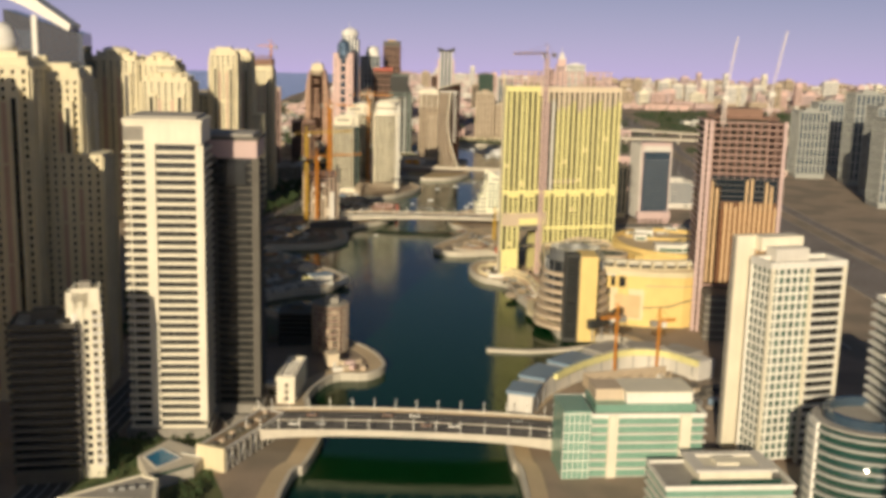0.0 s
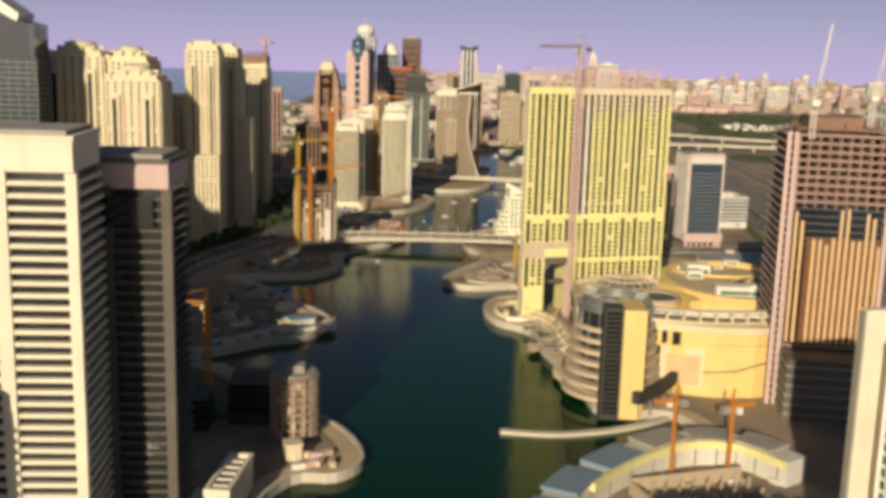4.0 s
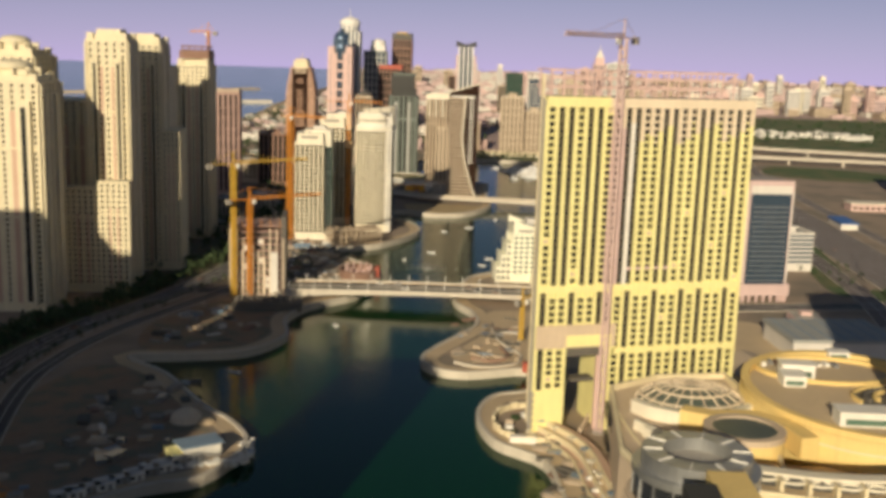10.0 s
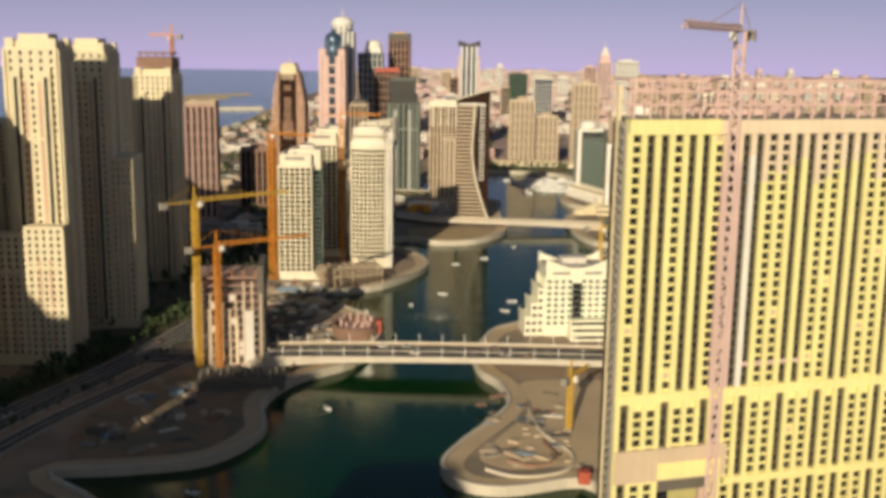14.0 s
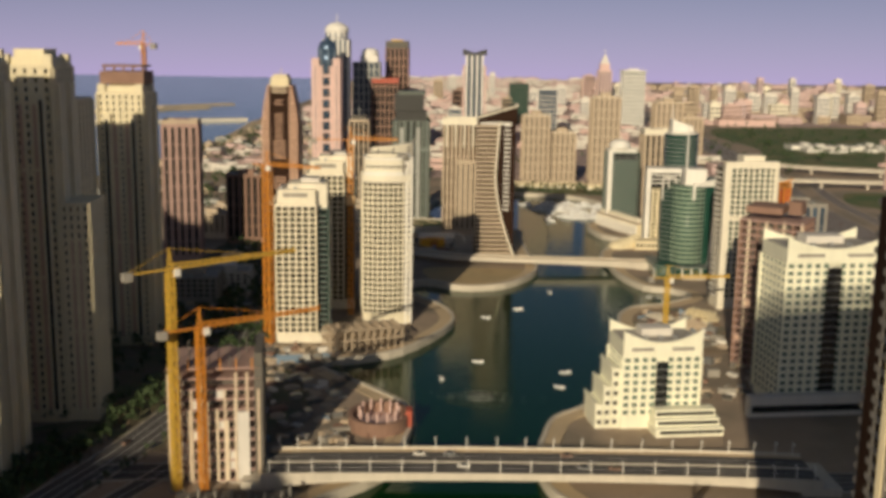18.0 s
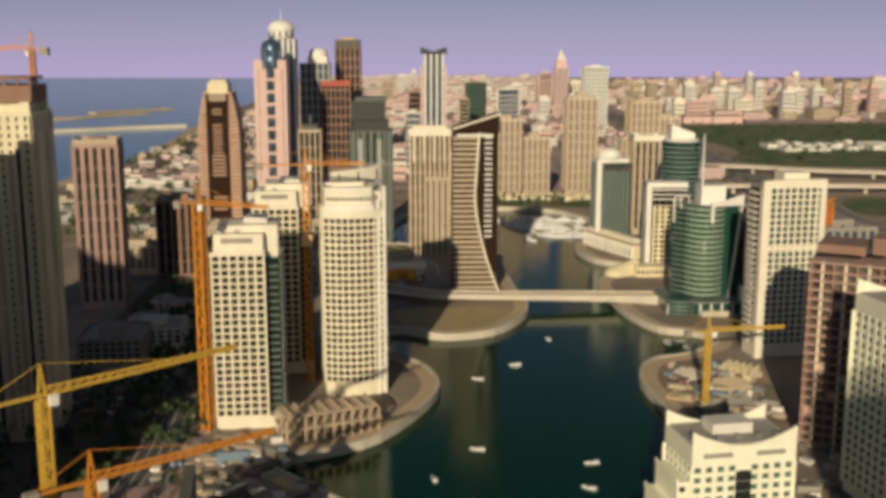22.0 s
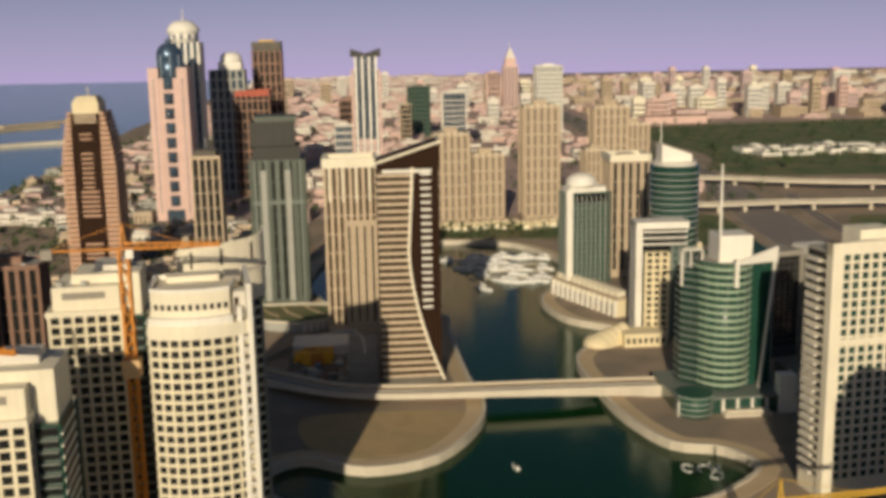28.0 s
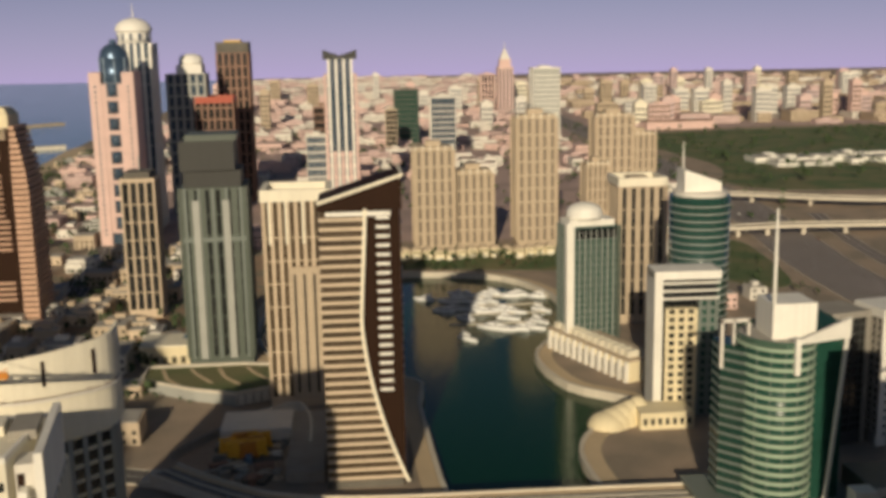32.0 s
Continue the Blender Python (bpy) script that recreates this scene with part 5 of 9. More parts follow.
part("portal_deck", Geo().box(PX0 + 6, PX1, 8, 14, 18, 19.2), "darkconc", t)
UPPER, LOWER = "WSSWSSWPSSWWSSWWSSWWSW", "SWWSWWSPWSWWSWWSWSWWSW"   # W window bay, S balcony strip coloured dark for its shade, P bay behind the hoist
cw = w / len(UPPER)
count = 0
rest, sashes = Geo(), Geo()
for i in range(len(UPPER) + 1):
    u = -hw + i * cw
    low = Z_LINT + 1 if PX0 - 1 < u < PX1 + 1 else 18.0 if u < PX0 else 0.0
    raw = 0.0 if i < 7 else 6.0 + (i * 7) % 9
    pier_mat = "rose" if i in (7, 8) else "white" if i == 9 else "yellow"
    piece("pier", shared_box("pier", cw * 0.36, 0.9, Z_BAND - low, "yellow"), t, (u, -0.25, low))
    piece("pier", shared_box("pier", cw * 0.40, 0.9, HA - 2 - raw - Z_BAND, pier_mat), t, (u, -0.25, Z_BAND))
    if raw:
        piece("raw_pier", shared_box("raw_pier", cw * 0.40, 0.88, raw, "primer"), t, (u, -0.25, HA - 2 - raw))
for pattern, z0, z1 in ((UPPER, Z_BAND + 2.6, HA - 2.6), (LOWER, 0.0, Z_BAND)):
    for i, c in enumerate(pattern):
        u = -hw + (i + 0.5) * cw
        low = z0
        if z0 == 0.0:
            low = Z_LINT + 1 if PX0 - 1 < u < PX1 + 1 else 18.0 if u < PX0 else 1.0
        # flat dark strips carry the shade of the recessed balconies
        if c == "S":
            piece("balcony_strip", shared_box("balcony_strip", cw * 0.66, 0.14, z1 - low, "recess_shade"), t, (u, 0.36, low))
        else:
            piece("wall_panel", shared_box("wall_panel", cw * 0.68, 0.3, z1 - low, "rose" if c == "P" else "yellow"), t, (u, 0.42, low))
            if z0 and i > 7 and c == "W":
                raw = 5.0 + 4 * (i % 3)
                piece("raw_panel", shared_box("raw_panel", cw * 0.70, 0.3, raw, "primer"), t, (u, 0.38, z1 - raw))
        for j in range(int(low / fh) + 1, int(z1 / fh)):
            z = j * fh
            if 17 < low < 19 and Z_LINT - 9 < z < Z_LINT + 1:
                continue
            if c == "S":
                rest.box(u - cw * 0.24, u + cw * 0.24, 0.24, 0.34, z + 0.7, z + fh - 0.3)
            elif (i * 5 + j * 3) % 29 == 0:
                sashes.box(u - cw * 0.26, u + cw * 0.26, 0.16, 0.3, z + fh * 0.25, z + fh * 0.85)
            else:
                count += 1
                wide, tall = cw * (0.64 if c == "W" else 0.46), fh * 0.70
                if count <= 290:
                    piece("window", shared_box("window", wide, 0.14, tall, "glass"), t, (u, 0.2, z + fh * 0.22))
                else:
                    rest.box(u - wide / 2, u + wide / 2, 0.13, 0.27, z + fh * 0.22, z + fh * 0.22 + tall)
part("remaining_opening", rest, "glass", t, kind="stuff")
part("pale_sash", sashes, "tan", t, kind="stuff")
for i in range(len(UPPER)):
    if 9 <= i <= 13 or i == 3:
        piece("belt_sill", shared_box("belt_sill", cw * 0.64, 0.7, 1.0, "rose" if i > 8 else "yellow"), t, (-hw + (i + 0.5) * cw, -0.1, Z_BAND + 8.2))
# grey unfinished end wall with open floors
la = math.atan2(EY, EX)
piece_len = math.hypot(EX, EY)
for j in range(NF):
    piece("end_slab", shared_box("end_slab", piece_len, 1.6, 1.1, "greyconc"), t, (-hw + EX / 2 - 0.4, EY / 2, j * fh), la)
    piece("right_slab", shared_box("right_slab", 21, 1.2, 1.0, "greyconc"), t, (hw - 1.8, 11, j * fh), math.atan2(21.6, -4))
part("end_wall", Geo().prism([(-hw - 0.2, 1), (-hw + 0.8, 1), (-hw + EX + 0.6, EY - 0.6), (-hw + EX - 0.4, EY - 0.2)], -0.5, HA), "greyconc", t)
part("end_recess", Geo().prism([(-hw + EX * 0.3 - 0.5, EY * 0.3), (-hw + EX * 0.3 + 1, EY * 0.3), (-hw + EX, EY * 0.95), (-hw + EX * 0.95 - 1.4, EY * 0.95)], -0.5, HA - 1), "brown", t, "dark brown cladding")
part("end_edge", Geo().box(-hw + EX * 0.55 - 1.6, -hw + EX * 0.55 - 0.5, EY * 0.55, EY * 0.55 + 1.2, -0.5, HA + 9), "cream", t)
for k in range(4):
    piece("end_column", shared_box("end_column", 0.8, 1.0, HA, "greyconc"), t, (-hw - 0.6 + EX * k / 4, 1 + (EY - 1) * k / 4, 0), la)
# open roof frame
part("roof", Geo().prism([(p * 0.98, q) for p, q in body], HA, HA + 0.5), "roofgrey", t)
for k in range(17):
    for yy in (7, 20):
        piece("roof_column", shared_box("roof_column", 0.6, 0.6, 10, "pinkish"), t, (-hw + 4 + k * (w - 9) / 16, yy, HA + 0.5))
for z in (4.0, 7.5, 10.2):
    for yy in (7, 20):
        piece("roof_beam", shared_box("roof_beam", w - 6, 0.8, 0.6, "pinkish"), t, (-0.5, yy, HA + z))
for k in range(9):
    piece("cross_beam", shared_box("cross_beam", 0.6, 14, 0.6, "pinkish"), t, (-hw + 4 + k * (w - 9) / 8, 13.5, HA + 10.3))


def tower_crane(label, x, y, z, h, jib, back, turn, mat, wide=2.0):
    """A tower crane: lattice mast, long jib, short counter-jib, tie bars and cab."""
    t = thing("tower_crane", label, "crane", x, y, z, turn)
    m, r = Geo(), wide / 2
    for sx in (-r, r):
        for sy in (-r, r):
            m.beam((sx, sy, 0), (sx, sy, h), 0.25 * wide)
    step = wide * 1.2
    for k in range(int(h / step)):
        s = 1 if k % 2 else -1
        for c in (-r, r):
            m.beam((-r * s, c, step * k), (r * s, c, step * (k + 1)), 0.17 * wide).beam((c, -r * s, step * k), (c, r * s, step * (k + 1)), 0.17 * wide)
    part("mast", m, mat, t)
    j = Geo()
    for s in (-0.7, 0.7):
        j.beam((0, s, h), (jib, s * 0.6, h), 0.45)
    j.beam((0, 0, h + 1.6), (jib, 0, h + 0.6), 0.45)
    n = int(jib / 2.5)
    for k in range(n):
        u = jib * k / n
        j.beam((u, -0.7, h), (u + jib / n, 0, h + 1.5), 0.16).beam((u, 0.7, h), (u + jib / n, 0, h + 1.5), 0.16)
    part("jib", j, mat, t)
    part("counter_jib", Geo().beam((0, -0.7, h), (-back, -0.7, h), 0.35).beam((0, 0.7, h), (-back, 0.7, h), 0.35).box(-back, 0, -0.7, 0.7, h + 0.1, h + 0.3), mat, t)
    part("counterweight", Geo().box(-back - 0.6, -back + 2.4, -1.2, 1.2, h - 2.2, h + 0.6), "greyconc", t)
    part("apex", Geo().beam((-0.8, 0, h), (0, 0, h + 7), 0.4).beam((0.8, 0, h), (0, 0, h + 7), 0.4).beam((0, 0, h + 7), (jib * 0.62, 0, h + 1.2), 0.14).beam((0, 0, h + 7), (-back + 1, 0, h + 0.3), 0.14), mat, t)
    part("cab", Geo().box(0.8, 2.8, -2.2, -0.6, h - 2.4, h), "white", t)
    part("foot", Geo().box(-wide, wide, -wide, wide, -0.5, 0.8), "greyconc", t)
    return t


tower_crane("pale tower crane rising in front of the yellow hotel", 63.4, 730.2, LAND, 153, 70, 18, 248, "rose", 2.2)
tower_crane("orange tower crane on the sea-side plot", -100, 552, LAND, 46, 27, 11, 184, "orange", 2.0)
tower_crane("yellow tower crane beside the unfinished block", -126, 921, LAND, 78, 50, 16, 44, "yellowp", 2.0)
tower_crane("orange tower crane in front of the unfinished block", -117, 922, LAND, 58, 46, 14, 38, "orange", 2.0)
tower_crane("orange tower crane against the twin tower", -126.8, 1105, LAND, 92, 30, 10, -22, "orange", 3.2)
crane = tower_crane("rust-red crane mast between the cream towers", -91.5, 1166, LAND, 100, 26, 21, 2, "orange", 2.4)
part("collar", Geo().box(-2.4, 2.4, -2.4, 2.4, 64, 69), "peach", crane)
tower_crane("yellow tower crane on the rounded building plot", 79, 1126, LAND, 34, 34, 10, 8, "yellowp", 1.8)
tower_crane("small yellow crane on the paved point", 37, 856, LAND, 22, 16, 6, 60, "yellowp", 1.6)
tower_crane("rust-coloured crane on the unfinished high-rise", -190, 1118, LAND + 130, 20, 14, 6, 175, "orange", 1.6)
tower_crane("orange crane by the near quay works", 83, 500, LAND, 30, 9, 4, 200, "orange", 0.9)
tower_crane("orange crane at the curved hall works", 104, 502, LAND, 28, 9, 4, 20, "orange", 0.9)


# ---- yellow mall on the point ----
t = thing("mall", "yellow shopping mall with a banded glass drum and curved roofs", "mall", 0, 0, LAND)
drum = [(73 + 16.5 * math.cos(b), 600 + 16.5 * math.sin(b)) for b in [2 * math.pi * i / 36 for i in range(36)]]
part("glass_drum", Geo().prism(drum, -0.5, 40, smooth=True), "glass", t)
for j in range(7):
    r = 18.2 + 0.75 * (6 - j)
    part("drum_band", Geo().ring([(73 + r * math.cos(b), 600 + r * math.sin(b)) for b in [2 * math.pi * i / 36 for i in range(36)]], [(73 + 15.8 * math.cos(b), 600 + 15.8 * math.sin(b)) for b in [2 * math.pi * i / 36 for i in range(36)]], 1 + j * 5.0, 2.9 + j * 5.0), "tan", t)
for i in range(18):
    b = 2 * math.pi * i / 18
    piece("drum_mullion", shared_box("drum_mullion", 0.4, 0.7, 40, "steel"), t, (73 + 16.5 * math.cos(b), 600 + 16.5 * math.sin(b), 0), b + math.pi / 2)
part("drum_top", Geo().ring([(73 + 14.5 * math.cos(b), 600 + 14.5 * math.sin(b)) for b in [2 * math.pi * i / 36 for i in range(36)]], [(73 + 9.0 * math.cos(b), 600 + 9.0 * math.sin(b)) for b in [2 * math.pi * i / 36 for i in range(36)]], 40, 45.5), "steel", t)
part("drum_rim", Geo().ring([(73 + 17 * math.cos(b), 600 + 17 * math.sin(b)) for b in [2 * math.pi * i / 36 for i in range(36)]], [(73 + 13 * math.cos(b), 600 + 13 * math.sin(b)) for b in [2 * math.pi * i / 36 for i in range(36)]], 39.5, 41.5), "steel", t)
for k in range(10):
    b = 2 * math.pi * k / 10
    part("drum_rafter", Geo().beam((73 + 9.3 * math.cos(b), 600 + 9.3 * math.sin(b), 45.6), (73 + 14.2 * math.cos(b), 600 + 14.2 * math.sin(b), 45.6), 0.35, 0.5), "white", t)
part("drum_roof", Geo().cyl(73, 600, 9.1, 40, 42, 24), "roofgrey", t)
# dark end slab with a yellow cheek
part("end_slab", Geo().box(63.8, 71.8, 562, 572, -0.5, 48), "char", t, "dark tiled end slab")
for j in range(22):
    part("slab_glazing", Geo().box(64.6, 71.0, 561.7, 562.05, 2 + j * 2.05, 3.4 + j * 2.05), "glass", t)
part("yellow_cheek", Geo().box(71.8, 81.6, 563, 583, -0.5, 47), "golden", t)
part("cheek_slot", Geo().box(81.4, 81.9, 568, 574, 10, 40), "cream", t)
# main yellow hall
hall = [(88, 606), (100, 599), (118, 595), (136, 596), (150, 602), (152, 650), (88, 650)]
hall = hall[:5] + [(151, 618), (88, 618)]
part("hall", Geo().prism(hall, -0.5, 32), "golden", t)
part("rear_hall", Geo().box(88, 151, 618.05, 656, -0.5, 20), "tan", t)
part("hall_frieze", Geo().prism([(p + (1.2 if p > 120 else -0.4), q - 1.2) for p, q in hall], 30, 32.8), "cream", t)
part("roof_terrace", Geo().prism([(p, q + 1) for p, q in hall], 32.8, 33.2), "paving", t)
for i in range(3):
    part("window", Geo().box(90.6 + i * 4.3, 94.3 + i * 4.3, 603.0 - i * 2.4, 606.4 - i * 2.2, 23.0, 29), "glass", t)
part("window", Geo().box(90.8, 94.6, 601.8, 606.4, 17.6, 21.5), "glass", t)
part("window", Geo().box(90.8, 94.6, 601.8, 606.4, 13.2, 16.6), "bglass", t)
for i in range(4):
    part("small_window", Geo().box(90.6 + 2.4 * (i % 2), 92 + 2.4 * (i % 2), 602.4, 606.4, 6 + 3 * (i // 2), 7.8 + 3 * (i // 2)), "glass", t)
part("wall_groove", strip([(114, 594.9), (126, 595.0), (136.4, 595.6), (150, 601.4)], 0.3, 24.2, 24.6), "sand", t)
part("wall_stain_pipe", Geo().beam((113, 595, 11.5), (128, 595, 12.5), 0.5).beam((128, 595, 12.5), (137, 595.9, 15.5), 0.5).beam((137, 595.9, 15.5), (150, 601.6, 16.5), 0.5), "darkconc", t)
part("doorway_frame", Geo().prism([(94.8, 600.9), (113.4, 595.4), (113.4, 597), (94.8, 602.6)], 4, 22), "cream", t)
part("doorway_panel", Geo().prism([(97.2, 599.6), (111.6, 595.3), (111.6, 597), (97.2, 602)], 5, 18.5), "peach", t)
part("window_frame", Geo().prism([(90.0, 603.0), (104.4, 598.0), (104.4, 599), (90.0, 604)], 29, 29.8), "white", t)
edge = [(90 + k * 3.6, 605.4 - 7 * math.sin(math.pi * (k + 2) / 19)) for k in range(17)]
part("terrace_wall", strip([(p, q + 6.5) for p, q in edge], 0.8, 33, 36.2), "char", t, "dark glazed terrace wall")
for k in range(9):
    p, q = edge[2 * k - (k == 8)]
    piece("terrace_post", shared_box("terrace_post", 1.0, 4.5, 3.6, "cream"), t, (p, q + 4.2, 33.0))
    if k < 8:
        part("terrace_arch", Geo().ring([(p + 3.6 + 3.4 * math.cos(b), q + 4 + 2.2 * math.sin(b)) for b in [2 * math.pi * i / 14 for i in range(14)]], [(p + 3.6 + 2.7 * math.cos(b), q + 4 + 1.6 * math.sin(b)) for b in [2 * math.pi * i / 14 for i in range(14)]], 35.6, 36.3), "warmwhite", t)
part("terrace_rail", strip(edge, 0.8, 32.8, 34.0), "cream", t)
part("terrace_canopy", strip([(p, q + 8.5) for p, q in edge], 4.4, 36.2, 37.0), "warmwhite", t, "white curved terrace canopy")
# big oval drum with a parked roof deck
oval = oval_at(150, 697, 40, 49, 48)
part("oval_wall", Geo().prism(oval, 12, 31.2, smooth=True), "golden", t)
part("oval_deck", Geo().prism(oval_at(150, 697, 36.6, 45.4, 48), 31.2, 31.6), "paving", t)
part("oval_rim", Geo().ring(oval, oval_at(150, 697, 37, 45.8, 48), 31, 33.2), "golden", t)
part("oval_belt", Geo().ring(oval_at(150, 697, 40.3, 49.3, 48), oval_at(150, 697, 39.6, 48.6, 48), 26.5, 27.1), "cream", t)
part("far_band", Geo().ring(oval_at(146, 722, 26, 17), oval_at(146, 722, 24, 15.4), 31.5, 33.0), "golden", t)
for ox, oy, ww, dd, hh in ((129, 706, 8, 9, 3.6), (133, 715, 12, 7, 5.0), (142, 666, 20, 8, 4.6), (152, 664, 6, 6, 5.6), (157, 742, 8, 5, 2.4)):
    part("roof_house", Geo().box(ox - ww / 2, ox + ww / 2, oy - dd / 2, oy + dd / 2, 31.5, 31.6 + hh).box(ox - ww / 2 - 0.4, ox + ww / 2 + 0.4, oy - dd / 2 - 0.4, oy + dd / 2 + 0.4, 31.6 + hh, 32 + hh), "white", t)
    part("roof_house_louvre", Geo().box(ox - ww * 0.4, ox + ww * 0.4, oy - dd / 2 - 0.12, oy - dd / 2 + 0.1, 32.2, 32.6 + hh * 0.35), "seaglass", t)
part("ramp_well", Geo().prism(oval_at(163, 690, 17, 13), 31.5, 31.9), "darkconc", t)
for k in range(4):
    part("ramp_curb", strip([(163 + (6 + 3.6 * k) * math.cos(b), 690 + (4.5 + 3.0 * k) * math.sin(b)) for b in [radians(-20 + 220 * i / 14) for i in range(15)]], 1.0, 31.6, 33.6 - 0.2 * k), "golden" if k % 2 else "darkconc", t)
for k in range(10):
    piece("parked_car", shared_box("parked_car", 1.8, 4.2, 1.4, ("white", "steel", "redconc", "offwhite")[k % 4]), t, (124 + 3.1 * k, 728 + 2.2 * math.sin(k), 31.6), 0.1)
# middle parts: glass vault, dark skylight disc, low roofs
LOW = [(70, 618), (90, 612), (108, 630), (116, 700), (112, 734), (84, 728), (64, 712), (60, 650)]
part("low_roof", Geo().prism(LOW, -0.5, 24), "tan", t)
part("low_parapet", Geo().ring(LOW, [(88 + (p - 88) * 0.95, 672 + (q - 672) * 0.97) for p, q in LOW], 23.5, 26), "cream", t)


# atrium: a lattice dome on a low tan ring
AX, AY, AR, AD, AZ, AH = 91, 697, 20, 16, 25, 8.0
part("atrium_ring", Geo().ring(oval_at(AX, AY, AR + 1.5, AD + 1.5), oval_at(AX, AY, AR - 1.5, AD - 1.5), 23, 26), "tan", t)
atrium = Geo().dome(0, 0, 0, 1, 1, 28, 6)
atrium.v = [(AX + AR * 0.97 * p, AY + AD * 0.97 * q, AZ + AH * z) for p, q, z in atrium.v]
part("atrium_glass", atrium, "smoke", t, "dark glazed atrium dome")
for k in range(22):
    rib, b = Geo(), 2 * math.pi * k / 22
    for i in range(6):
        c0, c1 = math.pi / 2 * i / 6, math.pi / 2 * (i + 1) / 6
        rib.beam((AX + AR * math.cos(c0) * math.cos(b), AY + AD * math.cos(c0) * math.sin(b), AZ + AH * math.sin(c0)), (AX + AR * math.cos(c1) * math.cos(b), AY + AD * math.cos(c1) * math.sin(b), AZ + AH * math.sin(c1)), 0.5)
    part("atrium_rib", rib, "tan" if k % 2 else "primer", t)
for c in (0.45, 0.85, 1.2):
    f = math.cos(c)
    part("atrium_hoop", Geo().ring(oval_at(AX, AY, AR * f + 0.4, AD * f + 0.4), oval_at(AX, AY, AR * f - 0.4, AD * f - 0.4), AZ + AH * math.sin(c) - 0.2, AZ + AH * math.sin(c) + 0.4), "primer", t)
part("atrium_brow", strip(spline([(70, 690), (76, 683), (88, 678), (100, 680), (111, 690)], 6), 3.0, 24, 28.5), "warmwhite", t, "pale curved brow round the dome")
part("skylight_drum", Geo().cyl(100.5, 657.5, 12.5, 20, 30, 32), "golden", t)
part("skylight_disc", Geo().cyl(100.5, 657.5, 10.2, 30, 31, 32), "smoke", t, "dark round skylight")
part("skylight_rim", Geo().ring(oval_at(100.5, 657.5, 13, 13), oval_at(100.5, 657.5, 10.2, 10.2), 29.6, 31.6), "tan", t)
part("sweeping_roof", strip(spline([(84, 676), (94, 672), (106, 673), (116, 666), (120, 652)], 6), 6.0, 24, 31), "golden", t, "golden sweeping roof fin")
for k in range(3):
    part("roof_rib", strip(spline([(68 + 2 * k, 672 - 6 * k), (80 + 2 * k, 656 - 7 * k), (94 + k, 640 - 5 * k), (112, 632 - 3 * k)], 6), 1.6, 24, 27.5), "warmwhite", t)
part("promenade_front", strip(spline([(64, 710), (64, 690), (67, 662), (72, 640), (78, 622)], 6), 1.0, 2, 24.5), "cream", t)
for k in range(9):
    p, q = spline([(62.8, 708), (62.8, 690), (65.8, 662), (70.8, 640), (76.6, 624)], 6)[2 * k + 2]
    piece("promenade_window", shared_box("promenade_window", 1.0, 5.6, 5.5, "glass"), t, (p, q, 16), -0.03 * k)
    piece("promenade_window", shared_box("promenade_window", 1.0, 4.6, 4.5, "glass"), t, (p, q, 6), -0.03 * k)
# terraces stepping down to the water
quayside = spline([(34, 726), (48, 703), (53, 668), (64, 616), (67, 590)], 6)
for k in range(3):
    part("terrace_wall", strip(offset(quayside, 3.5 * k + 1), 0.8, -0.4, 1.6 + 1.7 * k), "cream", t)
    part("terrace_floor", strip(offset(quayside, 3.5 * k + 3), 3.0, -0.4, 1.0 + 1.7 * k), "paving" if k % 2 else "salmon", t)
for k in range(10):
    p, q = offset(quayside, 5.5)[2 * k + 1]
    piece("awning", shared_box("awning", 3.2, 2.2, 0.3, "warmwhite" if k % 3 else "roofblue"), t, (p, q, 5.2 + 0.2 * (k % 2)), 0.3 * k)
    piece("awning_post", shared_box("awning_post", 0.25, 0.25, 4.5, "steel"), t, (p, q, 0.7))
part("front_canopy", strip(spline([(78, 560), (86, 569), (94, 581), (100, 592)], 4), 3.4, 7.5, 12.5), "char", t, "dark curved canopy")
for p, q in ((80, 561.5), (86, 568.5), (93, 579), (98.5, 589)):
    piece("canopy_post", shared_box("canopy_post", 0.8, 0.8, 8, "steel"), t, (p, q, -0.3))
part("waterside_wall", strip([(52, 640), (50, 620), (56, 600), (64, 586)], 4, -0.5, 3.2), "cream", t)
parasol = Geo().cyl(0, 0, 0.12, -0.2, 2.4, 6).cyl(0, 0, 1.9, 2.2, 3.2, 10, 0.15).mesh("terrace_umbrella", "offwhite")
for k in range(9):
    piece("terrace_umbrella", parasol, t, (55 + (k * 7) % 5, 655 + 5 * k, 0))
t = thing("leg_garden", "curved cream garden wall with planters round the hotel leg", "wall", 0, 0, LAND, 0)
for k in range(16):
    b = radians(100 + 15 * k)
    piece("wall_block", shared_box("wall_block", 3.4, 1.2, 2.4 + 0.6 * (k % 2), "cream"), t, (37 + 15 * math.cos(b), 736 + 20 * math.sin(b), 0), b + math.pi / 2)
for k in range(9):
    b = radians(60 + 25 * k)
    piece("planter", shared_box("planter", 3.0, 2.0, 1.6, ("leaf", "tan", "white")[k % 3]), t, (38 + 10 * math.cos(b), 732 + 14 * math.sin(b), 0), b)
part("white_kiosk", Geo().box(28, 38, 715, 718, -0.3, 2.6), "white", t)
for k in range(7):
    piece("wall_block", shared_box("wall_block", 3.4, 1.2, 3.0, "tan"), t, (56 + 1.5 * k, 728 + 5.2 * k, 0), radians(74))
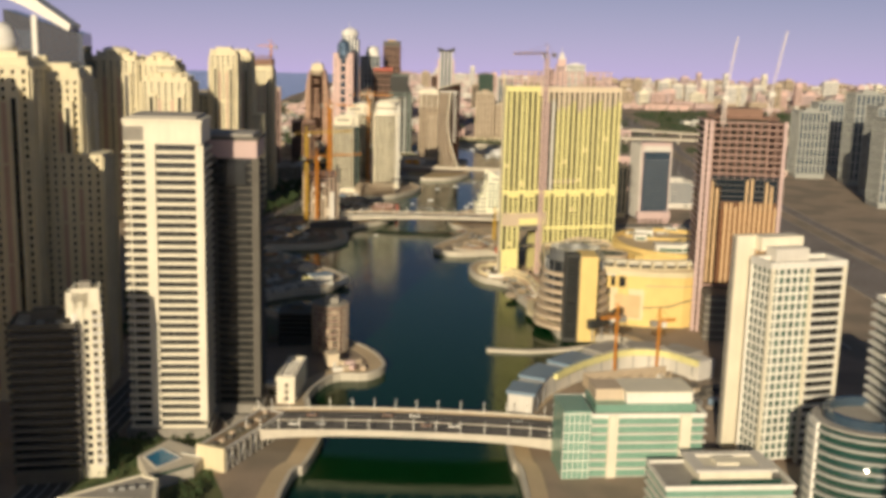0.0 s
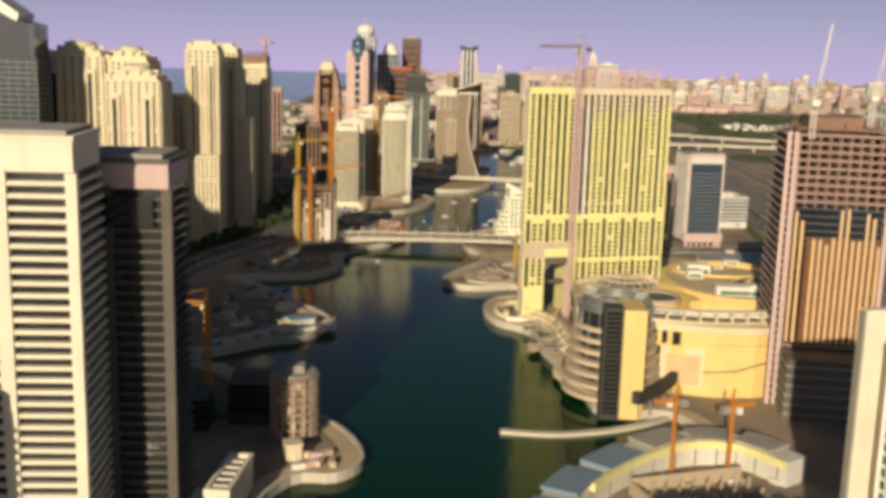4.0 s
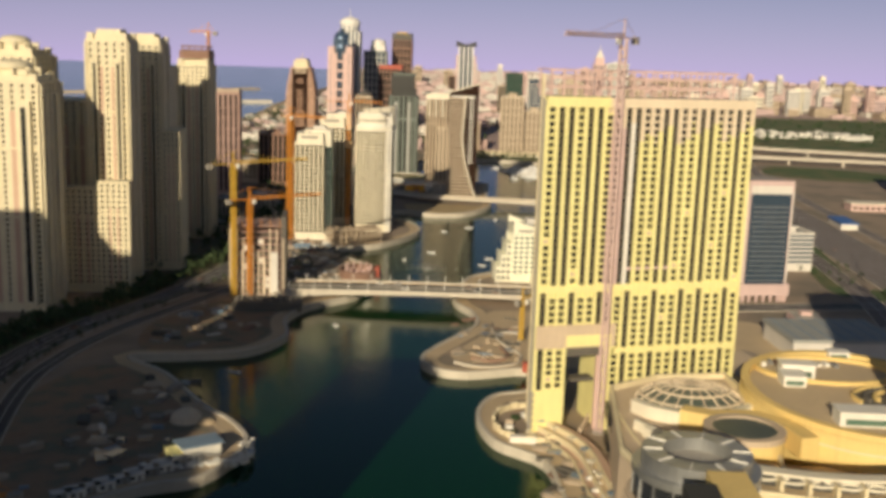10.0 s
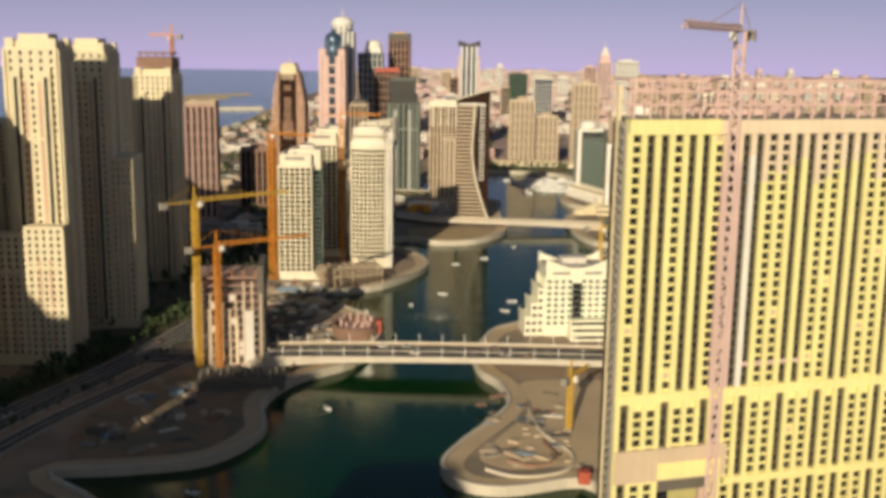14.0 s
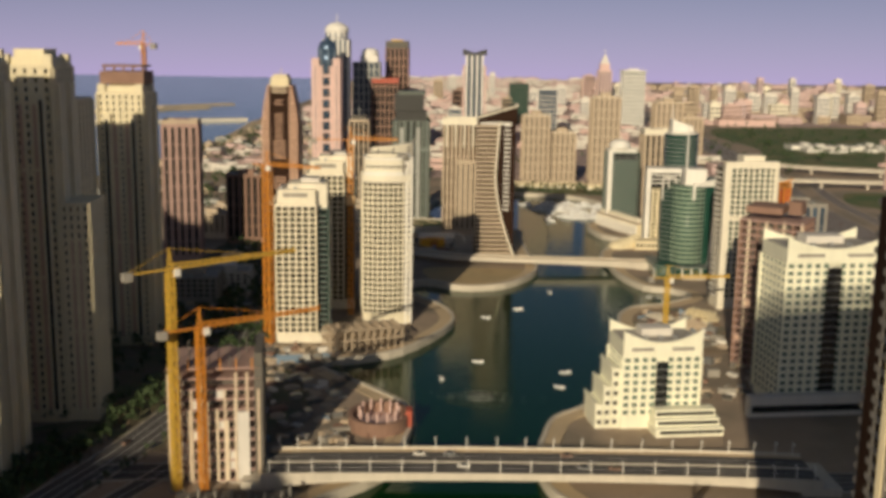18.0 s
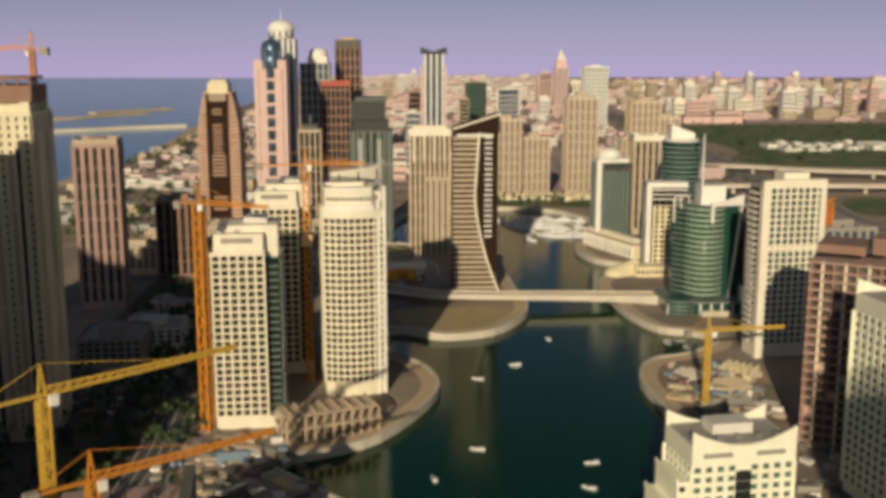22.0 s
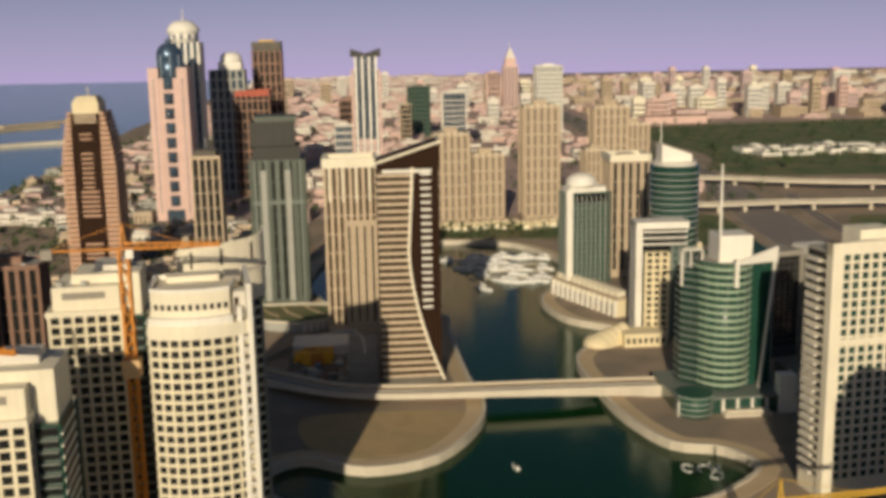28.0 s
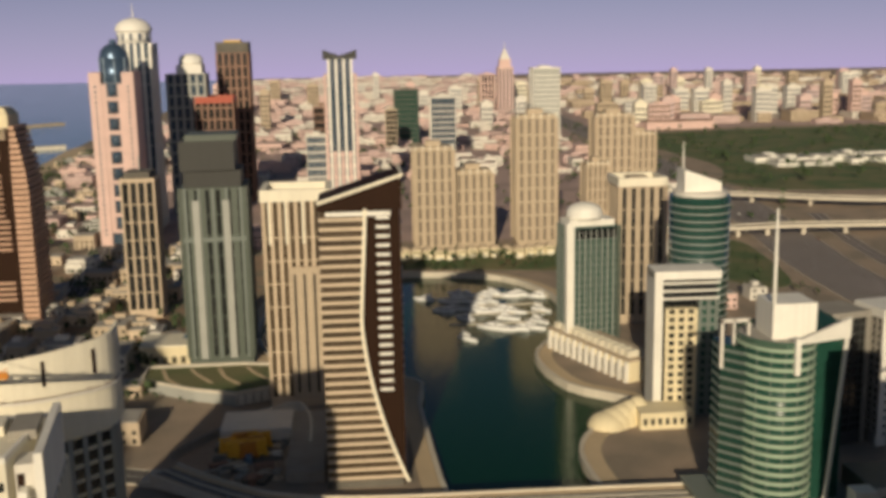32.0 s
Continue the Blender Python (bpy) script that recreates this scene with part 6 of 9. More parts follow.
# grey sheds behind the mall
t = thing("warehouse", "low hall with flat blue-grey roof behind the mall", "hall", 196, 866, LAND, 6)
part("wall", Geo().box(-27, 27, -20, 20, -0.5, 9), "offwhite", t)
part("roof", Geo().box(-28, 28, -21, 21, 9, 10.6), "rib", t)
for k in range(7):
    piece("roof_seam", shared_box("roof_seam", 0.5, 42, 0.3, "roofblue"), t, (-24 + 8 * k, 0, 10.6))
t = thing("low_hall", "low cream hall with a gabled roof behind the hotel", "hall", 142, 792, LAND, 14)
part("wall", Geo().box(-14, 12, -16, 16, -0.5, 10), "cream", t)
part("roof", Geo().prism([(-15, -17), (13, -17), (13, 17), (-15, 17)], 10, 14, [(-2, -17), (0, -17), (0, 17), (-2, 17)]), "sand", t)

# office with a pink frame and a bowed dark front
x, y, a, w = front_at(174, 966.5, 201, 971.5, 28, 10)
t = thing("office_tower", "pale-framed office tower with a dark louvred glass front", "tower", x, y, LAND, a)
block(t, w, 28, 4, 72, 19, "offwhite", "glass", ("punch", 3), ("punch", 6), False, pier=0.3)
part("front_glass", Geo().box(-w * 0.46, w * 0.46, -16.4, -13, 10, 66), "bglass", t)
part("head_panel", Geo().box(-w * 0.46, w * 0.46, -16.2, -13, 66, 71), "offwhite", t)
for j in range(16):
    piece("louvre", shared_box("louvre", w * 0.8, 0.7, 0.6, "steel"), t, (0, -16.6, 13 + j * 3))
for s in (-1, 1):
    part("frame_pier", Geo().box(s * w * 0.455 - 1.1, s * w * 0.455 + 1.1, -15.8, -13, -0.5, 74), "rose", t)
part("frame_head", Geo().box(-w / 2 - 0.4, w / 2 + 0.4, -16, -12, 69, 74), "rose", t)
part("roof", Geo().box(-w / 2, w / 2, -14, 14, 72, 73), "roofgrey", t)
part("base_arcade", Geo().box(-w / 2 - 2, w / 2 + 2, -18, -14, 4, 11), "rose", t)
for i in range(7):
    piece("arcade_column", shared_box("arcade_column", 1.4, 1.4, 5, "rose"), t, (-w / 2 + i * w / 6, -17, -0.5))
tower("office_block", "lower cream and blue office block beside the framed one", 150, 990, 166, 994, 24, 48, 13, "cream", "bglass", ("strip", 4), ("strip", 4), turn=10)
tower("office_block", "low white office building near the highway", 214, 1060, 246, 1064, 24, 26, 7, "offwhite", "bglass", ("band", 8), ("band", 6), turn=8)

# ---- white hotels with saddle roofs ----
def saddle_hotel(label, xl, yl, xr, yr, depth, h, nf, nc, turn, lift):
    x, y, a, w = front_at(xl, yl, xr, yr, depth, turn)
    t = thing("hotel", label, "hotel", x, y, LAND, a, "white hotels")
    half = w * 0.40
    part("base", Geo().box(-w / 2, w / 2, -depth / 2, depth / 2, -0.5, 5), "hotelwhite", t)
    top = h - lift
    mid = nc // 2
    block(t, w, depth, 5, top - 6, nf, "hotelwhite", "seaglass", ("punch", nc), ("punch", 6), True, pier=0.42, sill=0.46, proud=0.35, skip=lambda i, j: i == mid)
    part("centre_glass", Geo().box(-w * 0.075, w * 0.075, -depth / 2 - 0.8, -depth / 2 + 0.5, 5, top - 8), "glass", t)
    for j in range(nf - 1):
        piece("centre_transom", shared_box("centre_transom", w * 0.15, 0.2, 0.3, "steel"), t, (0, -depth / 2 - 0.85, 6 + j * (top - 11) / nf))
    part("attic", Geo().box(-w / 2 - 0.3, w / 2 + 0.3, -depth / 2 - 0.6, depth / 2 + 0.3, top - 6, top), "hotelwhite", t)
    for s in (-1, 1):
        part("attic_louvre", Geo().box(s * w * 0.26 - w * 0.14, s * w * 0.26 + w * 0.14, -depth / 2 - 0.75, -depth / 2 - 0.5, top - 3.4, top - 2.0), "greyconc", t)
    n = 14
    xs = [-w / 2 - 0.3 + (w + 0.6) * i / n for i in range(n + 1)]
    for yy in (-depth / 2 - 0.6, depth / 2 - 0.4):
        g = Geo()
        zs = [top + lift * (abs(2 * i / n - 1) ** 1.8) for i in range(n + 1)]
        vs = [(p, q, z) for p, zz in zip(xs, zs) for q, z in ((yy, top - 0.2), (yy, zz), (yy + 0.8, zz), (yy + 0.8, top - 0.2))]
        fs = [(4 * i + j, 4 * i + 4 + j, 4 * i + 4 + (j + 1) % 4, 4 * i + (j + 1) % 4) for i in range(n) for j in range(4)] + [(0, 1, 2, 3), (4 * n + 3, 4 * n + 2, 4 * n + 1, 4 * n)]
        part("saddle_parapet", g.add(vs, fs), "hotelwhite", t)
    part("roof", Geo().box(-w / 2 + 0.5, w / 2 - 0.5, -depth / 2 + 0.3, depth / 2 - 0.5, top, top + 0.4), "roofgrey", t)
    part("plant_room", Geo().box(-w * 0.2, w * 0.2, -2, depth * 0.3, top + 0.4, top + 3.6), "offwhite", t)
    for k in range(5):
        piece("roof_unit", shared_box("roof_unit", 2.0, 1.4, 1.3, "steel"), t, (-w * 0.38 + k * w * 0.19, -depth * 0.3, top + 0.4))
    return t, w, depth


t, w, d = saddle_hotel("white stepped hotel with saddle roof on the quay", 36, 990, 67.5, 997, 20, 41, 8, 9, 8, 5)
for k in range(3):
    zt = 25 - 7.5 * k
    part("terrace_step", Geo().box(-w / 2 - 4 - 3.2 * k, -w / 2 - 0.6 - 3.2 * k + 0.4, -d / 2 + 1, d / 2 - 2, -0.5, zt), "hotelwhite", t)
    part("terrace_parapet", Geo().box(-w / 2 - 4.3 - 3.2 * k, -w / 2 - 3.7 - 3.2 * k, -d / 2 + 0.8, d / 2 - 2, zt - 0.2, zt + 1.2), "hotelwhite", t)
    for j in range(int(zt / 4)):
        piece("terrace_window", shared_box("terrace_window", 1.7, 0.2, 1.6, "glass"), t, (-w / 2 - 2.3 - 3.2 * k, -d / 2 + 0.96, 2 + 4 * j))
for k in range(3):
    part("podium_tier", Geo().box(-w * 0.12 - 0.5 * k, w / 2 + 5 + k, -d / 2 - 6 - 2.5 * k, -d / 2 - 0.7 + (0 if k else 0.3), -0.5, 9.5 - 3 * k), "hotelwhite", t)
    part("podium_glazing", Geo().box(-w * 0.1, w / 2 + 4.5 + k, -d / 2 - 6.1 - 2.5 * k, -d / 2 - 5.9 - 2.5 * k, 7.2 - 3 * k, 8.6 - 3 * k), "glass", t)
t, w, d = saddle_hotel("tall white hotel with saddle roof and shaded foot", 105.5, 1014, 147, 1021, 24, 76, 19, 11, 8, 5)
part("link_building", Geo().box(-w / 2 - 14, w / 2, -d / 2 - 5, -d / 2 - 0.7, -0.5, 9), "offwhite", t)
part("link_glazing", Geo().box(-w / 2 - 13, w / 2 - 1, -d / 2 - 5.15, -d / 2 - 4.9, 2, 5), "glass", t)

# unfinished red-brown frame
t = thing("unfinished_tower", "unfinished red-brown tower with open floors and pale columns", "tower", 122, 1086, LAND, -30)
part("core", Geo().box(-9, 9, -9, 9, -0.5, 72), "darkconc", t)
plate = rect(30, 26)
slab_mesh = Geo().prism(plate, 0, 0.8).mesh("slab", "mauve")
for j in range(21):
    piece("slab", slab_mesh, t, (0, 0, 2 + j * 3.5))
for i in range(8):
    for q in (-12.4, 12.4):
        piece("column", shared_box("column", 1.1, 1.0, 73, "primer" if q < 0 and i % 2 else "redconc"), t, (-14.2 + i * 28.4 / 7, q, 0))
for i in range(1, 6):
    for p in (-14.4, 14.4):
        piece("column", shared_box("column", 0.9, 0.9, 73, "redconc"), t, (p, -12.4 + i * 24.8 / 6, 0))
for i, j in ((0, 3), (1, 8), (2, 5), (3, 12), (4, 2), (5, 9), (6, 14), (2, 15), (5, 4), (3, 7)):
    piece("infill_wall", shared_box("infill_wall", 3.0, 0.4, 2.6, "salmon"), t, (-12.2 + i * 28.4 / 7, -12.2, 2.9 + 3.5 * j))
part("roof_formwork", Geo().box(-13, 4, -10, 9, 75.8, 79).box(6, 12, -6, 4, 75.8, 82), "redconc", t)

# white grid tower with a dark box behind its top
x, y, a, w = front_at(124, 1199, 155, 1203, 14, 8)
t = thing("apartment_tower", "white apartment tower with gridded balconies and cream edge slab", "tower", x, y, LAND, a)
part("base", Geo().box(-w / 2, w / 2, -7, 7, -0.5, 6), "warmwhite", t)
block(t, w, 14, 6, 84, 25, "warmwhite", "gglass", ("punch", 9), ("band", 6), True, pier=0.3, sill=0.34, proud=0.6, shell="glass")
part("edge_slab", Geo().box(-w / 2 - 0.6, -w / 2 + 3.6, -8.4, -5, -0.5, 88), "warmwhite", t)
part("edge_slab", Geo().box(w / 2 - 1.6, w / 2 + 1.0, -8.2, -5, -0.5, 86), "warmwhite", t)
part("top_beam", Geo().box(-w / 2 - 0.6, w / 2 + 1.0, -8.3, -5, 84, 88), "warmwhite", t)
part("belt", Geo().box(-w / 2, w / 2, -8.1, -6.5, 54, 55.6), "warmwhite", t)
part("crown", Geo().box(-w * 0.12, w * 0.3, -4, 6, 84, 91), "warmwhite", t)
part("roof", Geo().box(-w / 2, w / 2, -6, 7, 84, 85), "roofgrey", t)
for j in range(24):
    piece("side_balcony", shared_box("side_balcony", 1.4, 7, 0.9, "offwhite"), t, (-w / 2 - 0.8, 2, 7 + j * 3.2))
t, w = tower("office_tower", "dark glass slab framed in grey beside the motorway", 169, 1357, 185, 1361, 16, 50, 14, "char", "glass", ("curtain", 5), ("curtain", 5), turn=14, topped=False)
for u in (-w / 2 + 0.2, w / 2 - 0.2):
    part("frame_post", Geo().box(u - 0.7, u + 0.7, -9.2, -7.6, -0.5, 52.5), "greyconc", t)
part("frame_beam", Geo().box(-w / 2 - 0.5, w / 2 + 0.5, -9.1, 8.2, 50, 52.4), "greyconc", t)
t, w = tower("apartment_tower", "slim grey tower with a white lit edge beside the motorway", 189, 1356, 202, 1359, 16, 50, 15, "greyconc", "glass", ("punch", 4), ("punch", 5), turn=10, topped=False)
part("white_edge", Geo().box(-w / 2 - 0.6, -w / 2 + 3.2, -9.0, -7.8, -0.5, 51), "white", t)
for j in range(14):
    piece("edge_window", shared_box("edge_window", 1.1, 0.3, 1.4, "glass"), t, (-w / 2 + 2.2, -9.0, 4 + 3.2 * j))
part("white_cap", Geo().box(-w / 2 - 0.8, w / 2 + 0.8, -9.3, 8.4, 50, 53.5), "white", t)
tower("apartment_tower", "grey glass block below the gridded tower", 168, 1230, 196, 1234, 24, 58, 16, "greyconc", "bglass", ("strip", 6), ("strip", 5), turn=6)
t = thing("hoist_frame", "orange-red hoist frame standing on a roof", "hoist", 172, 1240, LAND + 58.3, 20)
g = Geo()
for p in (-2.5, 2.5):
    for q in (-2, 2):
        g.beam((p, q, 0), (p, q, 13), 0.7)
for z in (3, 6.5, 10, 13):
    g.beam((-2.5, -2, z), (2.5, -2, z), 0.6).beam((-2.5, 2, z), (2.5, 2, z), 0.6).beam((-2.5, -2, z - 3), (2.5, -2, z), 0.5)
part("lattice", g, "orange", t)
part("netting", Geo().box(-2.3, 2.3, -1.7, 1.7, 0.5, 9), "red", t)
part("jib", Geo().beam((-9, 0, 11), (5, 0, 15), 0.9), "orange", t)
tower("office_block", "low building with an orange-red site hoarding", 176, 1180, 214, 1184, 26, 34, 9, "pinkish", "glass", ("strip", 7), ("strip", 5), turn=6)

# round green glass tower with a white core, blades and mast
t = thing("glass_tower", "round green glass tower with white blades and mast", "tower", 126, 1306, LAND, 0)
disc = [(11.8 * math.cos(b), 14.5 * math.sin(b)) for b in [2 * math.pi * i / 36 for i in range(36)]]
part("body", Geo().prism(disc, -0.5, 60, smooth=True), "deepgreen", t)
floors(t, "disc17", [(p * 1.05, q * 1.05) for p, q in disc], [(p * 0.96, q * 0.96) for p, q in disc], 6, 3.1, 18, 1.15, "balconygreen", "balcony_band")
for i in range(18):
    b = 2 * math.pi * i / 18
    piece("mullion", shared_box("mullion", 0.3, 0.5, 56, "darkband"), t, (11.9 * math.cos(b), 14.6 * math.sin(b), 4), b + math.pi / 2)
part("sea_wing", Geo().prism([(-17, 1), (-10, -7), (-4, 4), (-4, 9), (-17, 9)], -0.5, 58), "gglass", t, "blue-grey glazed wing")
# darker grey bands put the shade on this wing into their colour
wing_band = Geo().prism([(-17.4, 0.9), (-10, -7.5), (-9.5, -6.9), (-16.6, 1.2), (-16.6, 8.8), (-17.4, 8.8)], 0, 0.9).mesh("wing_band", "darkband")
for j in range(18):
    piece("wing_band", wing_band, t, (0, 0, 3 + 3.1 * j))
part("wing_frame", Geo().box(-17.6, -16.6, 0, 1, 50, 66).box(-17.6, -8, 0, 1, 65, 66.2).box(-13.6, -12.9, 0, 1, 57, 66).box(-8.8, -8, 0, 1, 57, 66), "offwhite", t, "pale open roof frame")
part("land_wing", Geo().prism([(9, -8), (20, -7.2), (20, 16), (2, 16)], -0.5, [60.5, 65, 65, 60.5]), "deepgreen", t, "dark green glass wing")
part("white_core", Geo().box(-3.2, 11, -6, 8, 60, 72), "white", t)
part("front_fin", Geo().box(0.2, 1.8, -16.4, -13.5, 52, 63.5), "white", t)
part("roof_blade", Geo().prism([(1.8, -14.8), (20.8, -9.4), (20.8, -8), (1.8, -13.4)], 61.2, [62.4, 67.6, 67.6, 62.4]), "white", t)
part("leaning_blade", Geo().beam((20.6, -8.4, 67), (13, -13, 7), 0.9, 1.2), "white", t)
part("mast", Geo().cyl(-2.6, -5, 0.8, 60, 102, 8, 0.4), "white", t)
part("roof", Geo().prism([(p * 0.95, q * 0.95) for p, q in disc], 60, 60.6), "roofgrey", t)
part("roof_rail", Geo().ring([(p * 1.03, q * 1.03) for p, q in disc], [(p, q) for p, q in disc], 60, 62), "seaglass", t)
part("podium", Geo().box(-24, 26, -22, 16, -0.5, 6.5), "gglass", t)
for k in range(9):
    piece("podium_pier", shared_box("podium_pier", 1.0, 1.0, 7.2, "white"), t, (-24 + k * 6.2, -22.2, -0.4))
part("podium_slab", Geo().box(-24.6, 26.6, -22.8, 16, 6.5, 7.4), "darkband", t)
part("podium_drum", Geo().cyl(-17, -20, 7.5, -0.5, 9.5, 24), "deepgreen", t)
for k in range(4):
    part("drum_band", Geo().ring(oval_at(-17, -20, 7.9, 7.9, 24), oval_at(-17, -20, 7.2, 7.2, 24), 1.2 + 2.4 * k, 1.6 + 2.4 * k), "rib", t)
part("stair", Geo().box(-6, 14, -27, -23, -0.5, 1.2).box(-5, 13, -25.5, -23, 1.2, 2.4), "quay", t)
part("white_gatehouse", Geo().box(18, 25, -24, -18, -0.5, 16), "white", t)
for k in range(4):
    part("gate_glass", Geo().box(26.8 + k * 6, 31 + k * 6, -20.2, -19.8, 1, 12), "glass", t)
part("gate_wing", Geo().box(26.8, 52, -20, 4, -0.5, 14), "smoke", t)
part("gate_frame", Geo().box(26.6, 52.4, -20.6, -19.6, 12.4, 15), "offwhite", t)
for k in range(5):
    piece("gate_pier", shared_box("gate_pier", 1.2, 1.0, 13, "offwhite"), t, (27.4 + 6 * k, -20.2, -0.4))

# cream and dark glass tower with a white frame
x, y, a, w = front_at(114.5, 1399, 141, 1398, 14, -2)
t = thing("apartment_tower", "white-framed tower with cream gridded bay and dark glass head", "tower", x, y, LAND, a)
part("body", Geo().box(-w / 2 + 1, w / 2 - 1, -5.5, 7, -0.5, 58), "glass", t)
part("frame_pier", Geo().box(-w / 2 - 0.4, -w / 2 + 3.0, -7.4, 7, -0.5, 61), "white", t)
part("frame_head", Geo().box(-w / 2 - 0.4, w / 2 + 0.4, -7.6, 7, 58, 61.4), "white", t)
block(t, w * 0.44, 6, -0.5, 46, 14, "cream", "glass", ("punch", 3), ("punch", 2), True, x=-w * 0.1, y=-4.6, pier=0.42, back=False)
block(t, w * 0.26, 6, -0.5, 49, 14, "darkband", "deepgreen", ("punch", 2), ("punch", 2), True, x=w * 0.33, y=-3.6, pier=0.5, back=False)
for j in range(3):
    part("head_beam", Geo().box(-w / 2 + 3, w / 2, -7.0, -6.2, 49.5 + 3.2 * j, 50.3 + 3.2 * j), "white", t)
t = thing("shell_hall", "cream shell-roofed pavilion at the foot of the framed tower", "pavilion", 103, 1392, LAND, 0)
for k in range(5):
    part("shell", Geo().dome(-10 + 3.5 * k, -1 + 1.5 * k, 0, 8 - 0.5 * k, 6 + k, 16, 5), "cream", t)
part("hall", Geo().box(2, 24, -8, 6, -0.5, 7), "cream", t)
for k in range(7):
    piece("window", shared_box("window", 1.5, 0.2, 2.6, "glass"), t, (4 + 3 * k, -8.05, 2))

# green glass tower with white corner and arcaded hall
t, w = tower("apartment_tower", "green glass tower with white corner and rounded white top", 98, 1492, 124, 1496, 16, 64, 18, "darkband", "deepgreen", ("curtain", 8), ("curtain", 7), turn=8, topped=False)
part("white_corner", Geo().box(-w / 2 - 1.2, -w / 2 + 2.6, -9.4, -6, -0.5, 66), "white", t)
part("dark_belt", Geo().box(-w / 2 + 4, w / 2, -8.6, -8, 58, 63), "glass", t)
part("white_top", Geo().box(-w / 2 + 1, w / 2 - 2, -7, 7, 64, 67).cyl(-2, 0, 9, 67, 70, 20).dome(-2, 0, 70, 9, 5, 20, 5), "white", t)
for k in range(7):
    piece("pale_mullion", shared_box("pale_mullion", 0.5, 0.5, 60, "rib"), t, (-w / 2 + 5.5 + 3.0 * k, -8.4, 2))
part("side_pier", Geo().box(w / 2 - 1.4, w / 2 + 0.8, -9, -6, -0.5, 64), "smoke", t)
t = thing("arcade_hall", "long cream arcaded hall on the marina point", "hall", 113, 1470, LAND, -68)
part("hall", Geo().box(-40, 26, -7, 9, -0.5, 10), "cream", t)
part("roof", Geo().box(-41, 27, -8, 10, 10, 11), "sand", t)
for k in range(13):
    piece("arcade_pier", shared_box("arcade_pier", 1.6, 2.0, 10, "white"), t, (-39 + 5.3 * k, -7.8, -0.4))
    piece("arch_glass", shared_box("arch_glass", 3.0, 0.3, 6, "bronze"), t, (-36.4 + 5.3 * k, -7.1, 0.5)) if k < 12 else None
    piece("roof_bay", shared_box("roof_bay", 3.2, 6, 3, "warmwhite"), t, (-36.4 + 5.3 * k, -3, 11)) if k < 12 else None

t, w = tower("apartment_tower", "beige ribbed tower with pale crown", 137, 1545, 162, 1545, 24, 76, 22, "sand", "glass", ("strip", 5), ("strip", 5), turn=0, pier=0.55)
part("crown", Geo().ring(rect(w, 24, 1.0), rect(w, 24, -1), 76, 80.5), "warmwhite", t)
t = thing("glass_tower", "round dark green glass tower with white roof fin", "tower", 151, 1456, LAND, 0)
disc = [(13.5 * math.cos(b), 14 * math.sin(b)) for b in [2 * math.pi * i / 30 for i in range(30)]]
part("body", Geo().prism(disc, -0.5, 84, smooth=True), "gglass", t)
floors(t, "disc135", [(p * 1.03, q * 1.03) for p, q in disc], [(p * 0.96, q * 0.96) for p, q in disc], 5, 3.4, 23, 0.5, "rib")
part("roof", Geo().prism([(p * 0.9, q * 0.9) for p, q in disc], 84, 86), "offwhite", t)
part("roof_fin", Geo().prism([(-9, -6), (8, -6), (8, 6), (-9, 6)], 86, [96, 90, 90, 96]), "white", t)
part("mast", Geo().cyl(-8, 0, 0.5, 90, 108, 8, 0.2), "white", t)
# the light window strips of these towers have the haze in their colour
for lab, xl, yy, ww, hh, nc in (("tall beige tower with pinnacles behind the marina", 117, 1768, 29, 98, 5), ("beige tower of a low pair behind the villas", 40, 1760, 28, 77, 5), ("lower beige tower of a pair behind the villas", 70, 1768, 28, 58, 5),
                                ("pinkish tower in the row behind the marina", 222, 1960, 34, 84, 5), ("sandy tower far behind the marina", 268, 2030, 30, 60, 5), ("slim sandy tower in the rear row", 200, 1900, 18, 46, 4),
                                ("beige tower at the edge of the villas", -10, 1790, 20, 40, 4)):
    t, w = tower("apartment_tower", lab, xl, yy, xl + ww, yy, 26, hh, int(hh / 3.5), "sand", "tanglass", ("strip", nc), ("strip", nc), turn=0, pier=0.6, topped=False)
    part("crown", Geo().box(-w * 0.46, w * 0.46, -12, 12, hh - 0.3, hh + 2), "sand", t)
    part("pinnacle", Geo().box(-w * 0.2, w * 0.2, -5, 5, hh + 2, hh + 6), "sand", t)
    for k in range(nc + 1):
        piece("finial", shared_box("finial", 1.2, 1.2, 4, "warmwhite"), t, (-w / 2 + k * w / nc, -12.8, hh - 1))
# spire and its orange neighbour in the distance
t = thing("spire_tower", "distant pinkish tower with a pointed spire", "tower", 330, 3280, LAND, 0)
part("body", Geo().box(-17, 17, -14, 14, -0.5, 100), "pinkish", t)
part("upper", Geo().box(-12, 12, -10, 10, 100, 116), "pinkish", t)
part("pyramid", Geo().prism(rect(22, 18), 116, 138, rect(3, 3)), "offwhite", t)
part("spire", Geo().cyl(0, 0, 1.2, 138, 152, 8, 0.3), "white", t)
for k in range(4):
    piece("strip_window", shared_box("strip_window", 3.0, 0.4, 92, "bglass"), t, (-12 + 8 * k, -14.2, 4))
tower("office_tower", "distant orange-pink slab tower beside the spire", 282, 3300, 310, 3300, 24, 84, 20, "pinkish", "glass", ("strip", 4), ("strip", 4), turn=0)


